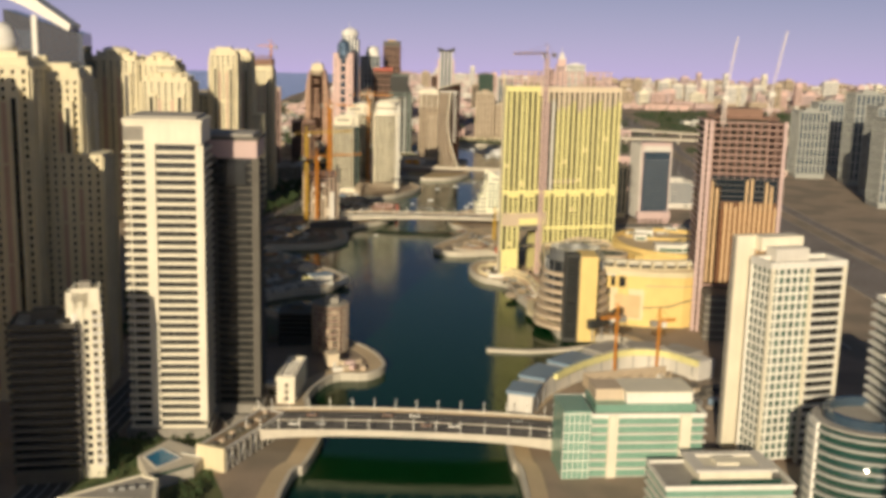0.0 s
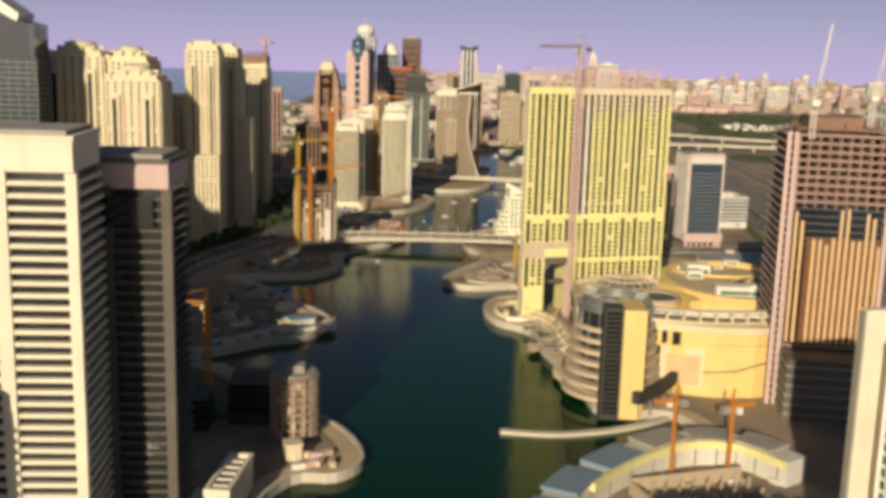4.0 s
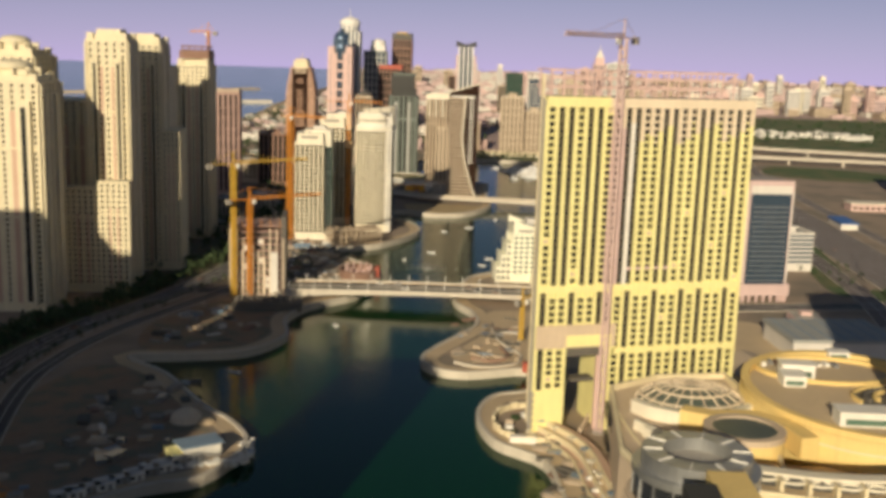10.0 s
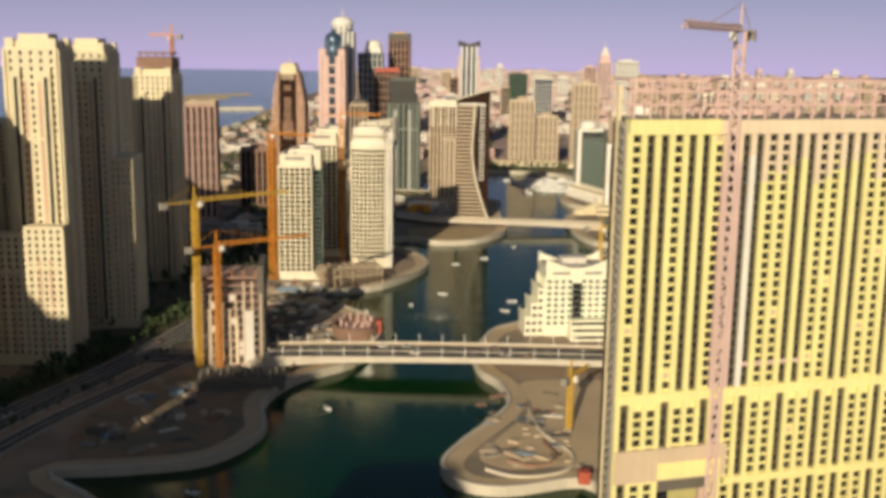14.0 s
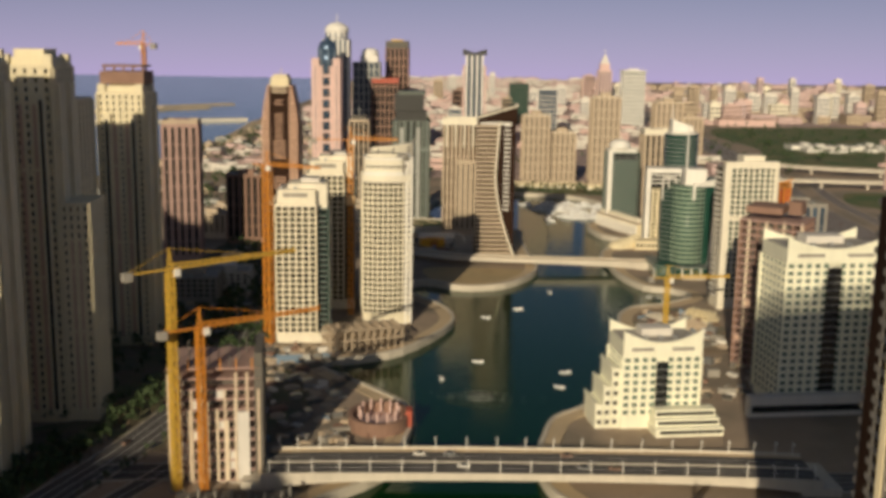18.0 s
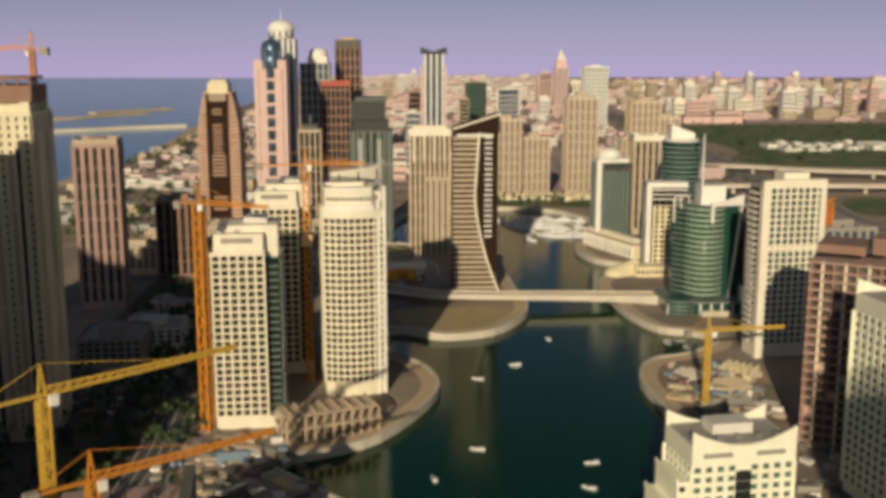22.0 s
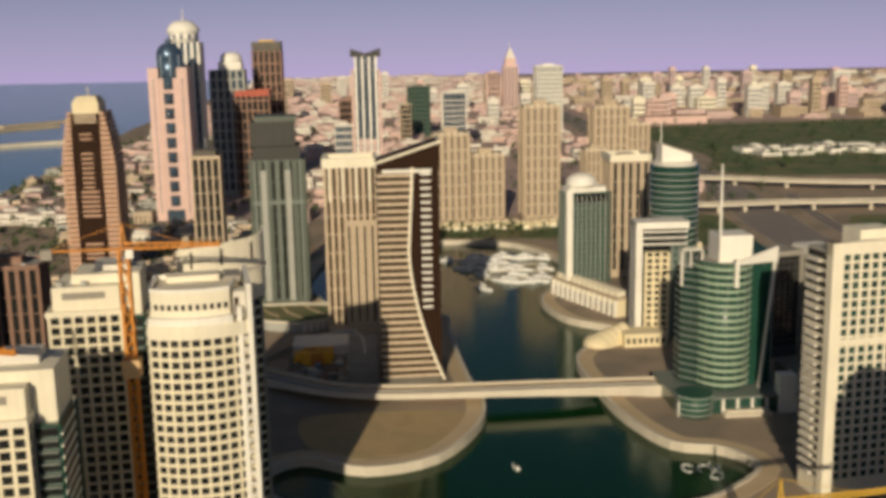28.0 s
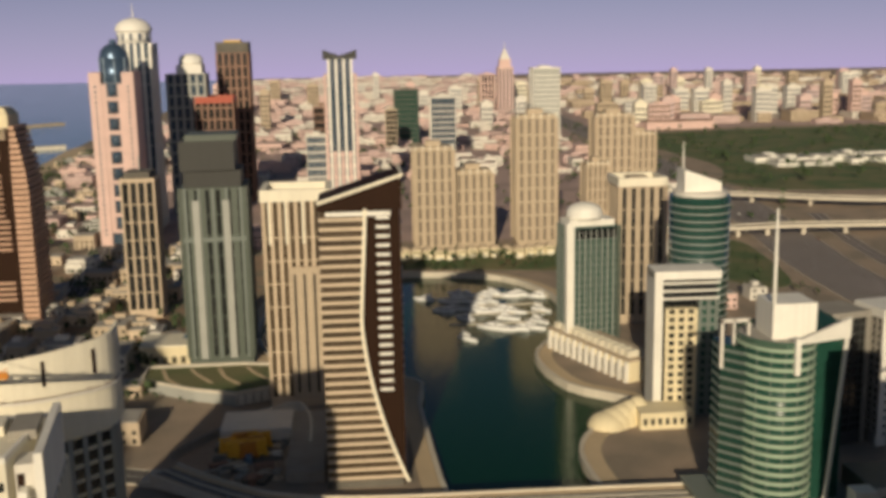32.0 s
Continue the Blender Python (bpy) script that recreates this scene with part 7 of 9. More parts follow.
# ---- bridges ----
def deck_mesh(line, width, tops, thick):
    a, b, k = offset(line, width / 2), offset(line, -width / 2), len(line)
    vs = []
    for (x, y), (p, q), z, h in zip(a, b, tops, thick):
        vs += [(x, y, z - h), (x, y, z), (p, q, z), (p, q, z - h)]
    fs = [(0, 1, 2, 3), (4 * k - 1, 4 * k - 2, 4 * k - 3, 4 * k - 4)]
    for i in range(k - 1):
        fs += [(4 * i + j, 4 * i + 4 + j, 4 * i + 4 + (j + 1) % 4, 4 * i + (j + 1) % 4) for j in range(4)]
    return Geo().add(vs, fs)


def bridge(label, points, width, z, rise, lamps, mat="quay"):
    """A road bridge with an arched soffit, asphalt, parapets, rails and lamp posts."""
    line = spline(points, 8)
    k = len(line)
    s = [1 - (2 * i / (k - 1) - 1) ** 2 for i in range(k)]
    tops = [z + rise * v for v in s]
    t = thing("road_bridge", label, "bridge", 0, 0, 0)
    part("deck", deck_mesh(line, width, tops, [1.5 + 3.2 * (1 - v) ** 1.5 for v in s]), mat, t)
    part("carriageway", deck_mesh(line, width - 6, [v + 0.06 for v in tops], [0.1] * k), "asphalt", t)
    part("median", deck_mesh(line, 1.2, [v + 0.4 for v in tops], [0.4] * k), mat, t)
    for side in (-1, 1):
        edge = offset(line, side * (width / 2 - 0.3))
        part("parapet", deck_mesh(edge, 0.7, [v + 1.1 for v in tops], [2.4] * k), mat, t)
        part("footpath", deck_mesh(offset(line, side * (width / 2 - 1.8)), 2.4, [v + 0.18 for v in tops], [0.16] * k), "paving", t)
        part("lane_line", deck_mesh(offset(line, side * (width / 4 - 1)), 0.25, [v + 0.09 for v in tops], [0.02] * k), "line", t)
    for end in (0, k - 1):
        (x, y), ang = line[end], math.atan2(line[-1][1] - line[0][1], line[-1][0] - line[0][0])
        piece("abutment", shared_box("abutment", 14, width - 1, z - 1, mat), t, (x, y, -1.2), ang)
    for i in range(lamps):
        f = (i + 0.5) / lamps * (k - 1)
        for side in (-1, 1):
            j = min(int(f), k - 2)
            u = f - j
            p, q = offset(line, side * (width / 2 - 0.9))[j], offset(line, side * (width / 2 - 0.9))[j + 1]
            x, y, zz = p[0] + (q[0] - p[0]) * u, p[1] + (q[1] - p[1]) * u, tops[j]
            post = piece("lamp_post", shared_box("lamp_post", 0.3, 0.3, 4.8, "white"), t, (x, y, zz + 0.2))
            piece("lamp_arm", shared_box("lamp_arm", 0.5, 2.4, 0.25, "white"), post, (0, -side * 1.0, 4.7))
    return t


bridge("pale concrete road bridge with white lamp posts over the basin", [(-80, 407), (-16, 406), (50, 405)], 27, 9.5, 2.0, 16)
bridge("long pale concrete road bridge with lamp posts over the basin", [(-98, 936), (0, 937), (96, 940)], 25, 8.0, 1.6, 20)
bridge("gently curved pale road bridge over the far bend", [(-78, 1358), (-62, 1341), (-38, 1323), (-8, 1316), (50, 1315), (104, 1315)], 12.5, 7.0, 1.2, 0, "quay")


# ---- roads, plots, lawns ----
LEVEL = [0.0]


def level():
    """Each laid surface lies 4 mm above the one before."""
    LEVEL[0] += 0.004
    return LEVEL[0]


def road(name, points, width, label, lanes=2, z=LAND + 0.06, n=6, top="asphalt"):
    line = spline(points, n)
    z = z + 0.1 + level()
    t = thing(name, label, "road", 0, 0, 0)
    tagged(t, kind="structure")
    part("asphalt", strip(line, width, z - 0.3, z + 0.05), top, t)
    for side in (-1, 1):
        part("kerb", strip(offset(line, side * (width / 2 + 0.2)), 0.5, z - 0.3, z + 0.2), "quay", t)
    for k in range(1, lanes):
        part("lane_line", strip(offset(line, -width / 2 + width * k / lanes), 0.3, z + 0.052, z + 0.07), "line", t)
    return line


beach_road = road("road_boulevard", [(-140, -350), (-141, 300), (-142, 520), (-165, 630), (-194, 740), (-196, 800), (-186, 855), (-166, 915), (-150, 980), (-141, 1060), (-148, 1180), (-165, 1380), (-190, 1700), (-240, 2100)], 16, "grey asphalt boulevard along the beach towers", 4)
road("road_parallel", [(-128, 540), (-150, 640), (-176, 745), (-178, 800), (-168, 850), (-148, 905), (-128, 965), (-124, 1050)], 8, "grey asphalt service road beside the boulevard", 2)
road("road_bridge_link", [(-80, 410), (-98, 440), (-140, 446)], 12, "asphalt street leading off the first bridge", 2)
road("road_cross", [(-98, 936), (-130, 938), (-160, 935)], 14, "asphalt street leading off the long bridge", 2)
road("road_landside", [(96, 940), (150, 944), (240, 962), (300, 980)], 16, "asphalt street on the land side of the bridge", 4)
road("road_bend", [(-78, 1358), (-100, 1366), (-165, 1376)], 12, "asphalt street leading off the curved bridge", 2)
road("road_mall", [(214, 560), (216, 700), (224, 820), (244, 900), (258, 1000), (262, 1166), (250, 1400)], 14, "asphalt street behind the mall", 2, top="paleasphalt")
highway = road("road_highway", [(312, -350), (305, 500), (300, 900), (302, 1200), (303, 1450), (310, 1650), (331, 1795), (358, 2000), (378, 2420), (402, 2980), (440, 3800)], 46, "wide pale asphalt highway with many lanes", 10, top="paleasphalt")
road("road_frontage", [(356, -350), (350, 500), (344, 900), (346, 1200), (348, 1450), (356, 1650), (378, 1790), (400, 1880)], 12, "asphalt frontage road beside the highway", 2, top="paleasphalt")


def flyover(label, points, width, z):
    line = spline(points, 6)
    k = len(line)
    t = thing("flyover", label, "flyover", 0, 0, 0)
    part("deck", deck_mesh(line, width, [z] * k, [1.6] * k), "quay", t)
    part("carriageway", deck_mesh(line, width - 2, [z + 0.05] * k, [0.1] * k), "asphalt", t)
    for side in (-1, 1):
        part("parapet", deck_mesh(offset(line, side * width / 2), 0.6, [z + 1.1] * k, [2.4] * k), "quay", t)
    for i in range(1, k - 1, 3):
        piece("pillar", shared_box("pillar", 3, 3, z - 2, "quay"), t, (line[i][0], line[i][1], 1))


flyover("pale concrete flyover crossing the highway", [(215, 1995), (352, 1962), (459, 1905), (700, 1850), (1000, 1830)], 16, 11)
flyover("curved pale concrete flyover ramp over the highway", [(235, 1800), (285, 1784), (337, 1786), (411, 1779), (560, 1765), (800, 1750)], 13, 11)


def plot(name, points, mat, label, up=0.12, category="ground"):
    ob = new(name, Geo().prism(spline(points, 4, True), LAND - 0.4, LAND + up * 0.5 + level()).mesh(name, mat))
    return tagged(ob, label, category, kind="structure")


plot("plot_shaded", [(-150, 640), (-118, 652), (-96, 675), (-84, 704), (-100, 734), (-130, 774), (-158, 788), (-172, 740), (-158, 680)], "soil", "dark bare building plot with tracks")
plot("plot_second", [(-146, 816), (-122, 818), (-101, 826), (-92, 850), (-97, 880), (-100, 905), (-130, 915), (-155, 860)], "soil", "bare brown building plot behind the quay")
plot("plot_point", [(2, 826), (14, 816), (40, 820), (100, 806), (165, 830), (172, 880), (168, 914), (100, 920), (30, 918), (20, 904), (24, 882), (10, 848)], "paving", "sandy open forecourt between hotel and bridge")
# three plots laid dark where the beach row shades the ground
plot("plot_rear", [(-206, 1130), (-196, 1010), (-150, 960), (-108, 960), (-92, 1010), (-112, 1064), (-136, 1072), (-138, 1200), (-120, 1240), (-126, 1420), (-206, 1420)], "shadesoil", "ground with parking between the rows, its shade in the colour")
plot("plot_verge", [(-214, 960), (-206, 900), (-224, 830), (-222, 740), (-200, 640), (-172, 560), (-150, 560), (-182, 680), (-206, 760), (-205, 810), (-190, 870), (-172, 950), (-176, 990)], "shadesoil", "planted verge between boulevard and beach towers, coloured dark for shade")
plot("plot_corner", [(-146, 560), (-120, 544), (-72, 546), (-70, 560), (-96, 588), (-130, 618), (-150, 628), (-162, 600)], "shadesoil", "building ground beside the small point, coloured dark for shade")
plot("plot_rear_town", [(-210, 1424), (-128, 1424), (-120, 1520), (-96, 1545), (-60, 1560), (-80, 1800), (-210, 1800)], "soil", "brown open ground behind the far bank towers")
# far ground sheet, tinted pink in place of haze
far_ground = new("plot_far_town", Geo().prism([(-330, 1900), (-150, 1830), (200, 1800), (285, 1810), (300, 2300), (380, 2790), (1900, 2790), (2400, 4990), (-400, 4990), (-395, 2800), (-330, 2300)], LAND - 0.4, LAND + 0.01 + level()).mesh("plot_far_town", "fartown"))
tagged(far_ground, "sandy ground of the distant town, haze pink put into its colour", "ground", kind="structure")
plot("plot_island", [(-48, 1266), (-26, 1255), (-2, 1263), (12, 1288), (14, 1302), (-30, 1306), (-54, 1300)], "sandsoil", "sandy open ground on the rounded island")
plot("plot_works", [(68, 1110), (112, 1108), (116, 1170), (104, 1196), (82, 1192), (68, 1165)], "soil", "brown building plot with foundations on the point")
plot("lawn_boulevard", [(-206, 760), (-205, 800), (-196, 855), (-178, 905), (-170, 960), (-176, 985), (-186, 940), (-200, 890), (-212, 830), (-214, 780)], "grass", "olive lawn strip with shrubs below the beach towers")
plot("lawn_pool", [(-142, 330), (-100, 326), (-76, 338), (-84, 366), (-90, 384), (-94, 404), (-118, 406), (-140, 390)], "grass", "green garden with shrubs round the pool")
plot("lawn_highway", [(240, 1010), (262, 1010), (280, 1180), (290, 1400), (270, 1400), (262, 1200)], "grass", "green verge beside the highway")
plot("lawn_slip", [(254, 872), (262, 872), (276, 940), (276, 1008), (268, 1008), (266, 1000), (256, 920)], "grass", "green shrub verge between street and highway")
plot("lawn_roadside", [(372, 1640), (470, 1600), (540, 1690), (430, 1745), (388, 1730)], "grass", "green slope beside the highway ramp")
plot("lawn_ramp", [(232, 1640), (268, 1620), (286, 1720), (284, 1770), (240, 1780)], "grass", "green slope between the towers and the highway")
plot("lawn_golf", [(400, 2060), (560, 2010), (900, 2020), (1500, 2120), (1700, 2500), (1300, 2720), (960, 2760), (640, 2730), (480, 2690), (430, 2500), (440, 2250)], "grass", "wide green golf course", 0.3)
plot("lawn_villas", [(-10, 1712), (40, 1706), (100, 1694), (140, 1690), (150, 1750), (20, 1752)], "grass", "green gardens round the villas")
plot("beach", [(-440, 1880), (-414, 2100), (-419, 2300), (-429, 2500), (-444, 2700), (-420, 2700), (-400, 2480), (-392, 2300), (-388, 2100), (-410, 1890)], "paving", "pale sandy beach", 0.2)

# low sea works
outline_strip("breakwater_causeway", spline([(-900, 2560), (-670, 2640), (-567, 2706), (-466, 2752)], 5), 16, -2, 5, "quay", "long pale causeway out into the sea", "causeway")
outline_strip("breakwater_spit", spline([(-1000, 2880), (-782, 2977), (-700, 3080), (-640, 3150)], 5), 22, -2, 3, "paving", "low sandy spit in the sea", "spit")
outline_strip("breakwater_island", spline([(-760, 3160), (-700, 3240), (-620, 3330)], 5), 26, -2, 3, "paving", "low sandy island in the sea", "island")


# ---- plants ----
def foliage(geo, x, y, z, r, rng, n=16):
    """A loose crown of small tilted leaf clumps."""
    for _ in range(n):
        d = Vector((rng.gauss(0, 1), rng.gauss(0, 1), rng.gauss(0.2, 0.8)))
        d = d.normalized() * r * rng.uniform(0.45, 1.0)
        u = Vector((rng.gauss(0, 1), rng.gauss(0, 1), rng.gauss(0, 1))).normalized()
        v = u.cross(d).normalized() if u.cross(d).length > 1e-3 else Vector((0, 0, 1))
        s = r * rng.uniform(0.28, 0.5)
        c = Vector((x, y, z)) + d
        geo.add([tuple(c + u * s), tuple(c + v * s), tuple(c - u * s * 0.8), tuple(c - v * s * 0.9)], [(0, 1, 2, 3)])


def greenery(name, label, spots, rng, low=0.9, high=2.4, trunks=True):
    leaves, wood = Geo(), Geo()
    for x, y in spots:
        r = rng.uniform(low, high)
        h = r * rng.uniform(0.9, 1.9)
        foliage(leaves, x, y, LAND + h + r * 0.4, r, rng, 14)
        if trunks:
            wood.cyl(x, y, 0.16 * r + 0.05, LAND - 0.2, LAND + h, 5, 0.08 * r, False)
    t = thing(name, label, "trees", 0, 0, 0)
    tagged(t, kind="stuff")
    part("crown", leaves, "leaf", t, kind="stuff")
    if trunks:
        part("trunk", wood, "bark", t, kind="stuff")


rng = random.Random(7)
spots = [(x - rng.uniform(11, 22), y + rng.uniform(-6, 6)) for x, y in beach_road if 700 < y < 1250 for _ in range(9)]
greenery("street_trees", "dark green street trees along the boulevard", spots, rng)
greenery("median_palms", "small palms on the boulevard median", [(x + rng.uniform(-1, 1) + 9, y + rng.uniform(-8, 8)) for x, y in beach_road if 500 < y < 1500 for _ in range(3)], rng, 0.8, 1.5)
greenery("garden_shrubs", "green garden trees round the pool", [(rng.uniform(-122, -92), rng.uniform(380, 402)) for _ in range(60)] + [(rng.uniform(-135, -112), rng.uniform(345, 400)) for _ in range(70)] + [(rng.uniform(-96, -84), rng.uniform(342, 366)) for _ in range(40)] + [(rng.uniform(-92, -82), rng.uniform(338, 360)) for _ in range(30)], rng, 0.6, 1.4)
greenery("villa_trees", "green trees between the villas and the marina", [(rng.uniform(-20, 150), rng.uniform(1692, 1758)) for _ in range(150)], rng, 1.2, 3.0)
greenery("golf_trees", "dark trees scattered over the golf course", [(rng.uniform(430, 1500), rng.uniform(2060, 2760)) for _ in range(420)], rng, 2.0, 5.0, False)
greenery("beach_trees", "dark green trees between the beach houses", [(rng.uniform(-400, -215), rng.uniform(1500, 2650)) for _ in range(800)], rng, 1.8, 4.2, False)
greenery("town_trees", "dark green trees among the distant houses", [(rng.uniform(-150, 420), rng.uniform(1800, 2900)) for _ in range(520)], rng, 1.8, 4.5, False)
greenery("verge_trees", "low bushes on the highway verge", [(rng.uniform(238, 276), rng.uniform(1000, 1750)) for _ in range(150)], rng, 0.8, 2.0, False)
greenery("slip_trees", "low green bushes between street and highway", [(261 + 0.12 * (q - 880) + rng.uniform(-3, 3), q) for q in [rng.uniform(880, 1000) for _ in range(260)]], rng, 0.8, 2.0, False)
greenery("shade_trees", "dark trees and bushes between the rows", [(rng.uniform(-204, -150), rng.uniform(985, 1400)) for _ in range(420)] + [(rng.uniform(-150, -128), rng.uniform(1085, 1400)) for _ in range(120)], rng, 1.2, 3.4, False)
greenery("verge_palms", "dark trees along the shaded boulevard", [(x + rng.uniform(-30, -11), y + rng.uniform(-8, 8)) for x, y in beach_road if 540 < y < 960 for _ in range(12)], rng, 1.2, 3.0)
greenery("rear_trees", "dark trees on open ground behind the row", [(rng.uniform(-205, -100), rng.uniform(1400, 1800)) for _ in range(320)], rng, 1.2, 3.2, False)
greenery("podium_garden", "green garden on the cream podium roof", [(rng.uniform(-122, -56), rng.uniform(1440, 1480)) for _ in range(40)], rng, 0.7, 1.4, False)


# ---- low town, distant towers ----
def low_town(name, label, mats, count, area, size, height, rng, avoid=None):
    t = thing(name, label, "houses", 0, 0, 0)
    tagged(t, kind="stuff")
    geos = {m: Geo() for m in mats}
    roofs = Geo()
    dark = Geo()
    for _ in range(count):
        x, y = rng.uniform(area[0], area[1]), rng.uniform(area[2], area[3])
        if avoid and avoid(x, y):
            continue
        a, b, h = rng.uniform(*size) / 2, rng.uniform(*size) / 2, rng.uniform(*height)
        g = geos[mats[rng.randrange(len(mats))]]
        g.box(x - a, x + a, y - b, y + b, LAND - 0.5, LAND + h)
        roofs.box(x - a * 0.9, x + a * 0.9, y - b * 0.9, y + b * 0.9, LAND + h - 0.2, LAND + h + 0.35)
        if rng.random() < 0.5:
            g.box(x - a * 0.4, x + a * 0.3, y - b * 0.3, y + b * 0.4, LAND + h, LAND + h + 2.6)
        n = max(2, int(a * 2 / 3.5))
        for f in range(max(1, int(h / 3.6))):
            for i in range(n):
                u = x - a + (i + 0.5) * 2 * a / n
                dark.box(u - 0.8, u + 0.8, y - b - 0.08, y - b + 0.02, LAND + 1 + f * 3.6, LAND + 2.7 + f * 3.6)
    for m, g in geos.items():
        if g.v:
            part("house_walls_" + m, g, m, t, kind="stuff")
    # roofs of the rose town take the haze-tinted sand too
    part("flat_roof", roofs, "fartown" if mats[0] == "rose" else "roofgrey", t, kind="stuff")
    part("dark_opening", dark, "glass", t, kind="stuff")


def on_highway(x, y):
    c = np.interp(y, [p[1] for p in highway], [p[0] for p in highway])
    return c - 45 < x < c + 60


rng = random.Random(11)
low_town("beach_houses", "low white and sandy houses behind the beach", ["tan", "sand", "rib"], 120, (-405, -215, 1420, 2700), (8, 22), (4, 11), rng)
low_town("rear_houses", "low sandy buildings behind the far bank towers", ["sand", "offwhite", "tan"], 120, (-205, -95, 1180, 1800), (8, 20), (4, 10), rng, lambda x, y: y < 1400 and x > -120 or -176 < x < -140 and y < 1500 or -150 < x < -105 and 1580 < y < 1630)
low_town("town_houses", "wide spread of low pinkish and white town buildings", ["rose", "offwhite", "pinkish"], 900, (-380, 560, 1800, 3900), (12, 40), (4, 14), rng, lambda x, y: on_highway(x, y) or y < 2150 and (-230 < x < -90 or 20 < x < 300) or x > 380 and y < 2800)
low_town("far_houses", "hazy band of low pinkish buildings near the horizon", ["rose", "sand", "offwhite"], 700, (300, 2400, 2820, 5200), (20, 60), (6, 20), rng, on_highway)
low_town("horizon_houses", "hazy low buildings close to the horizon", ["rose", "offwhite"], 500, (-420, 600, 3900, 5600), (25, 80), (6, 18), rng)
low_town("landside_sheds", "low sheds and shops between the mall and the highway", ["offwhite", "sand", "pinkish", "cream"], 60, (165, 268, 830, 1900), (9, 24), (4, 9), rng, lambda x, y: 160 < x < 225 and 940 < y < 1320 or 130 < x < 165 and y > 1420 or x > 240 and y < 1250)
low_town("golf_club", "low white club buildings on the golf course", ["white"], 26, (480, 700, 2225, 2300), (14, 40), (4, 7), rng)

rng = random.Random(5)
kinds = []
# distance haze is put into the wall colours: paler rose and off-white
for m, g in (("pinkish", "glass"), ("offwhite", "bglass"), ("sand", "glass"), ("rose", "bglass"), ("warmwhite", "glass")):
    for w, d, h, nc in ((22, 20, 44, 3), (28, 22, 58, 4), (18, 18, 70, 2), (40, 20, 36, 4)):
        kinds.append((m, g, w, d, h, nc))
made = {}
tags = {"pinkish": "distant pinkish apartment tower across the golf course", "offwhite": "distant off-white apartment tower across the golf course", "sand": "distant sand-coloured apartment tower", "rose": "distant apartment tower, its rose walls paled for haze", "warmwhite": "distant warm white apartment tower"}


def far_tower(k, x, y, scale=1.0):
    m, g, w, d, h, nc = kinds[k]
    if k in made:
        return copy_thing(made[k], Matrix.Translation((x, y, LAND)))
    t = thing("distant_tower", tags[m], "tower", x, y, LAND, 0, "distant towers")
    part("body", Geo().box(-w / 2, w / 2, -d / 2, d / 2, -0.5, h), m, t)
    panes = Geo()
    for i in range(nc * 2):
        for j in range(int(h / 9)):
            u = -w / 2 + (i + 0.5) * w / nc / 2
            panes.box(u - w / nc * 0.15, u + w / nc * 0.15, -d / 2 - 0.2, -d / 2 + 0.1, 3 + 9 * j, 8 + 9 * j)
    part("front_glazing", panes, g, t, kind="stuff")
    part("roof", Geo().box(-w / 2 - 0.5, w / 2 + 0.5, -d / 2 - 0.5, d / 2 + 0.5, h, h + 1.5).box(-w * 0.2, w * 0.2, -d * 0.2, d * 0.2, h + 1.5, h + 5), m, t)
    made[k] = t
    return t


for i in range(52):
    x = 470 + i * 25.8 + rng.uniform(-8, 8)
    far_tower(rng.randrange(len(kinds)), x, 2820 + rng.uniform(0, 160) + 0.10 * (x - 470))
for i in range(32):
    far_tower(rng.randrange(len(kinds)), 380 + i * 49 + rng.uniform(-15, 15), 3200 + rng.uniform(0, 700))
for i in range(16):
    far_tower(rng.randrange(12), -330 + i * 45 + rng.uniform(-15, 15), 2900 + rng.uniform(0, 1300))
# long low terracotta hall at the edge of the golf course
t = thing("terracotta_hall", "long low terracotta building beyond the golf course", "hall", 560, 2790, LAND, 3)
part("wall", Geo().box(-60, 60, -14, 14, -0.5, 13), "pinkish", t)
part("roof", Geo().box(-61, 61, -15, 15, 13, 14), "redconc", t)
# bluish towers beyond the highway
for k, (x, y, w, h) in enumerate(((448, 1100, 34, 92), (470, 1180, 34, 100), (486, 1290, 40, 110), (440, 1350, 36, 84), (540, 1120, 36, 104), (500, 1460, 40, 90))):
    tower("office_tower", "blue-grey office tower beyond the highway", x, y, x + w, y, 34, h, int(h / 3.8), "rib", "bglass", ("strip", 7), ("strip", 7), turn=0, group="towers beyond the highway", pier=0.45)

# cream villas by the marina
rng = random.Random(3)
for k in range(15):
    x, y = 22 + k * 8.2, 1742 + 4 * math.sin(k)
    if k == 0:
        villa = thing("villa", "cream villa with hipped roof beside the marina", "villa", x, y, LAND, 0, "villas by the marina")
        part("wall", Geo().box(-3.4, 3.4, -4, 4, -0.4, 6.5), "cream", villa)
        part("roof", Geo().prism(rect(7.6, 8.8), 6.5, 8.6, rect(1.5, 3)), "sand", villa)
        for u in (-2, 0, 2):
            for z in (1, 4):
                piece("window", shared_box("window", 1.0, 0.2, 1.5, "glass"), villa, (u, -4.05, z))
        part("porch", Geo().box(-2.5, 2.5, -5.6, -3.9, -0.4, 3.0), "warmwhite", villa)
    else:
        copy_thing(villa, Matrix.Translation((x, y, LAND)))

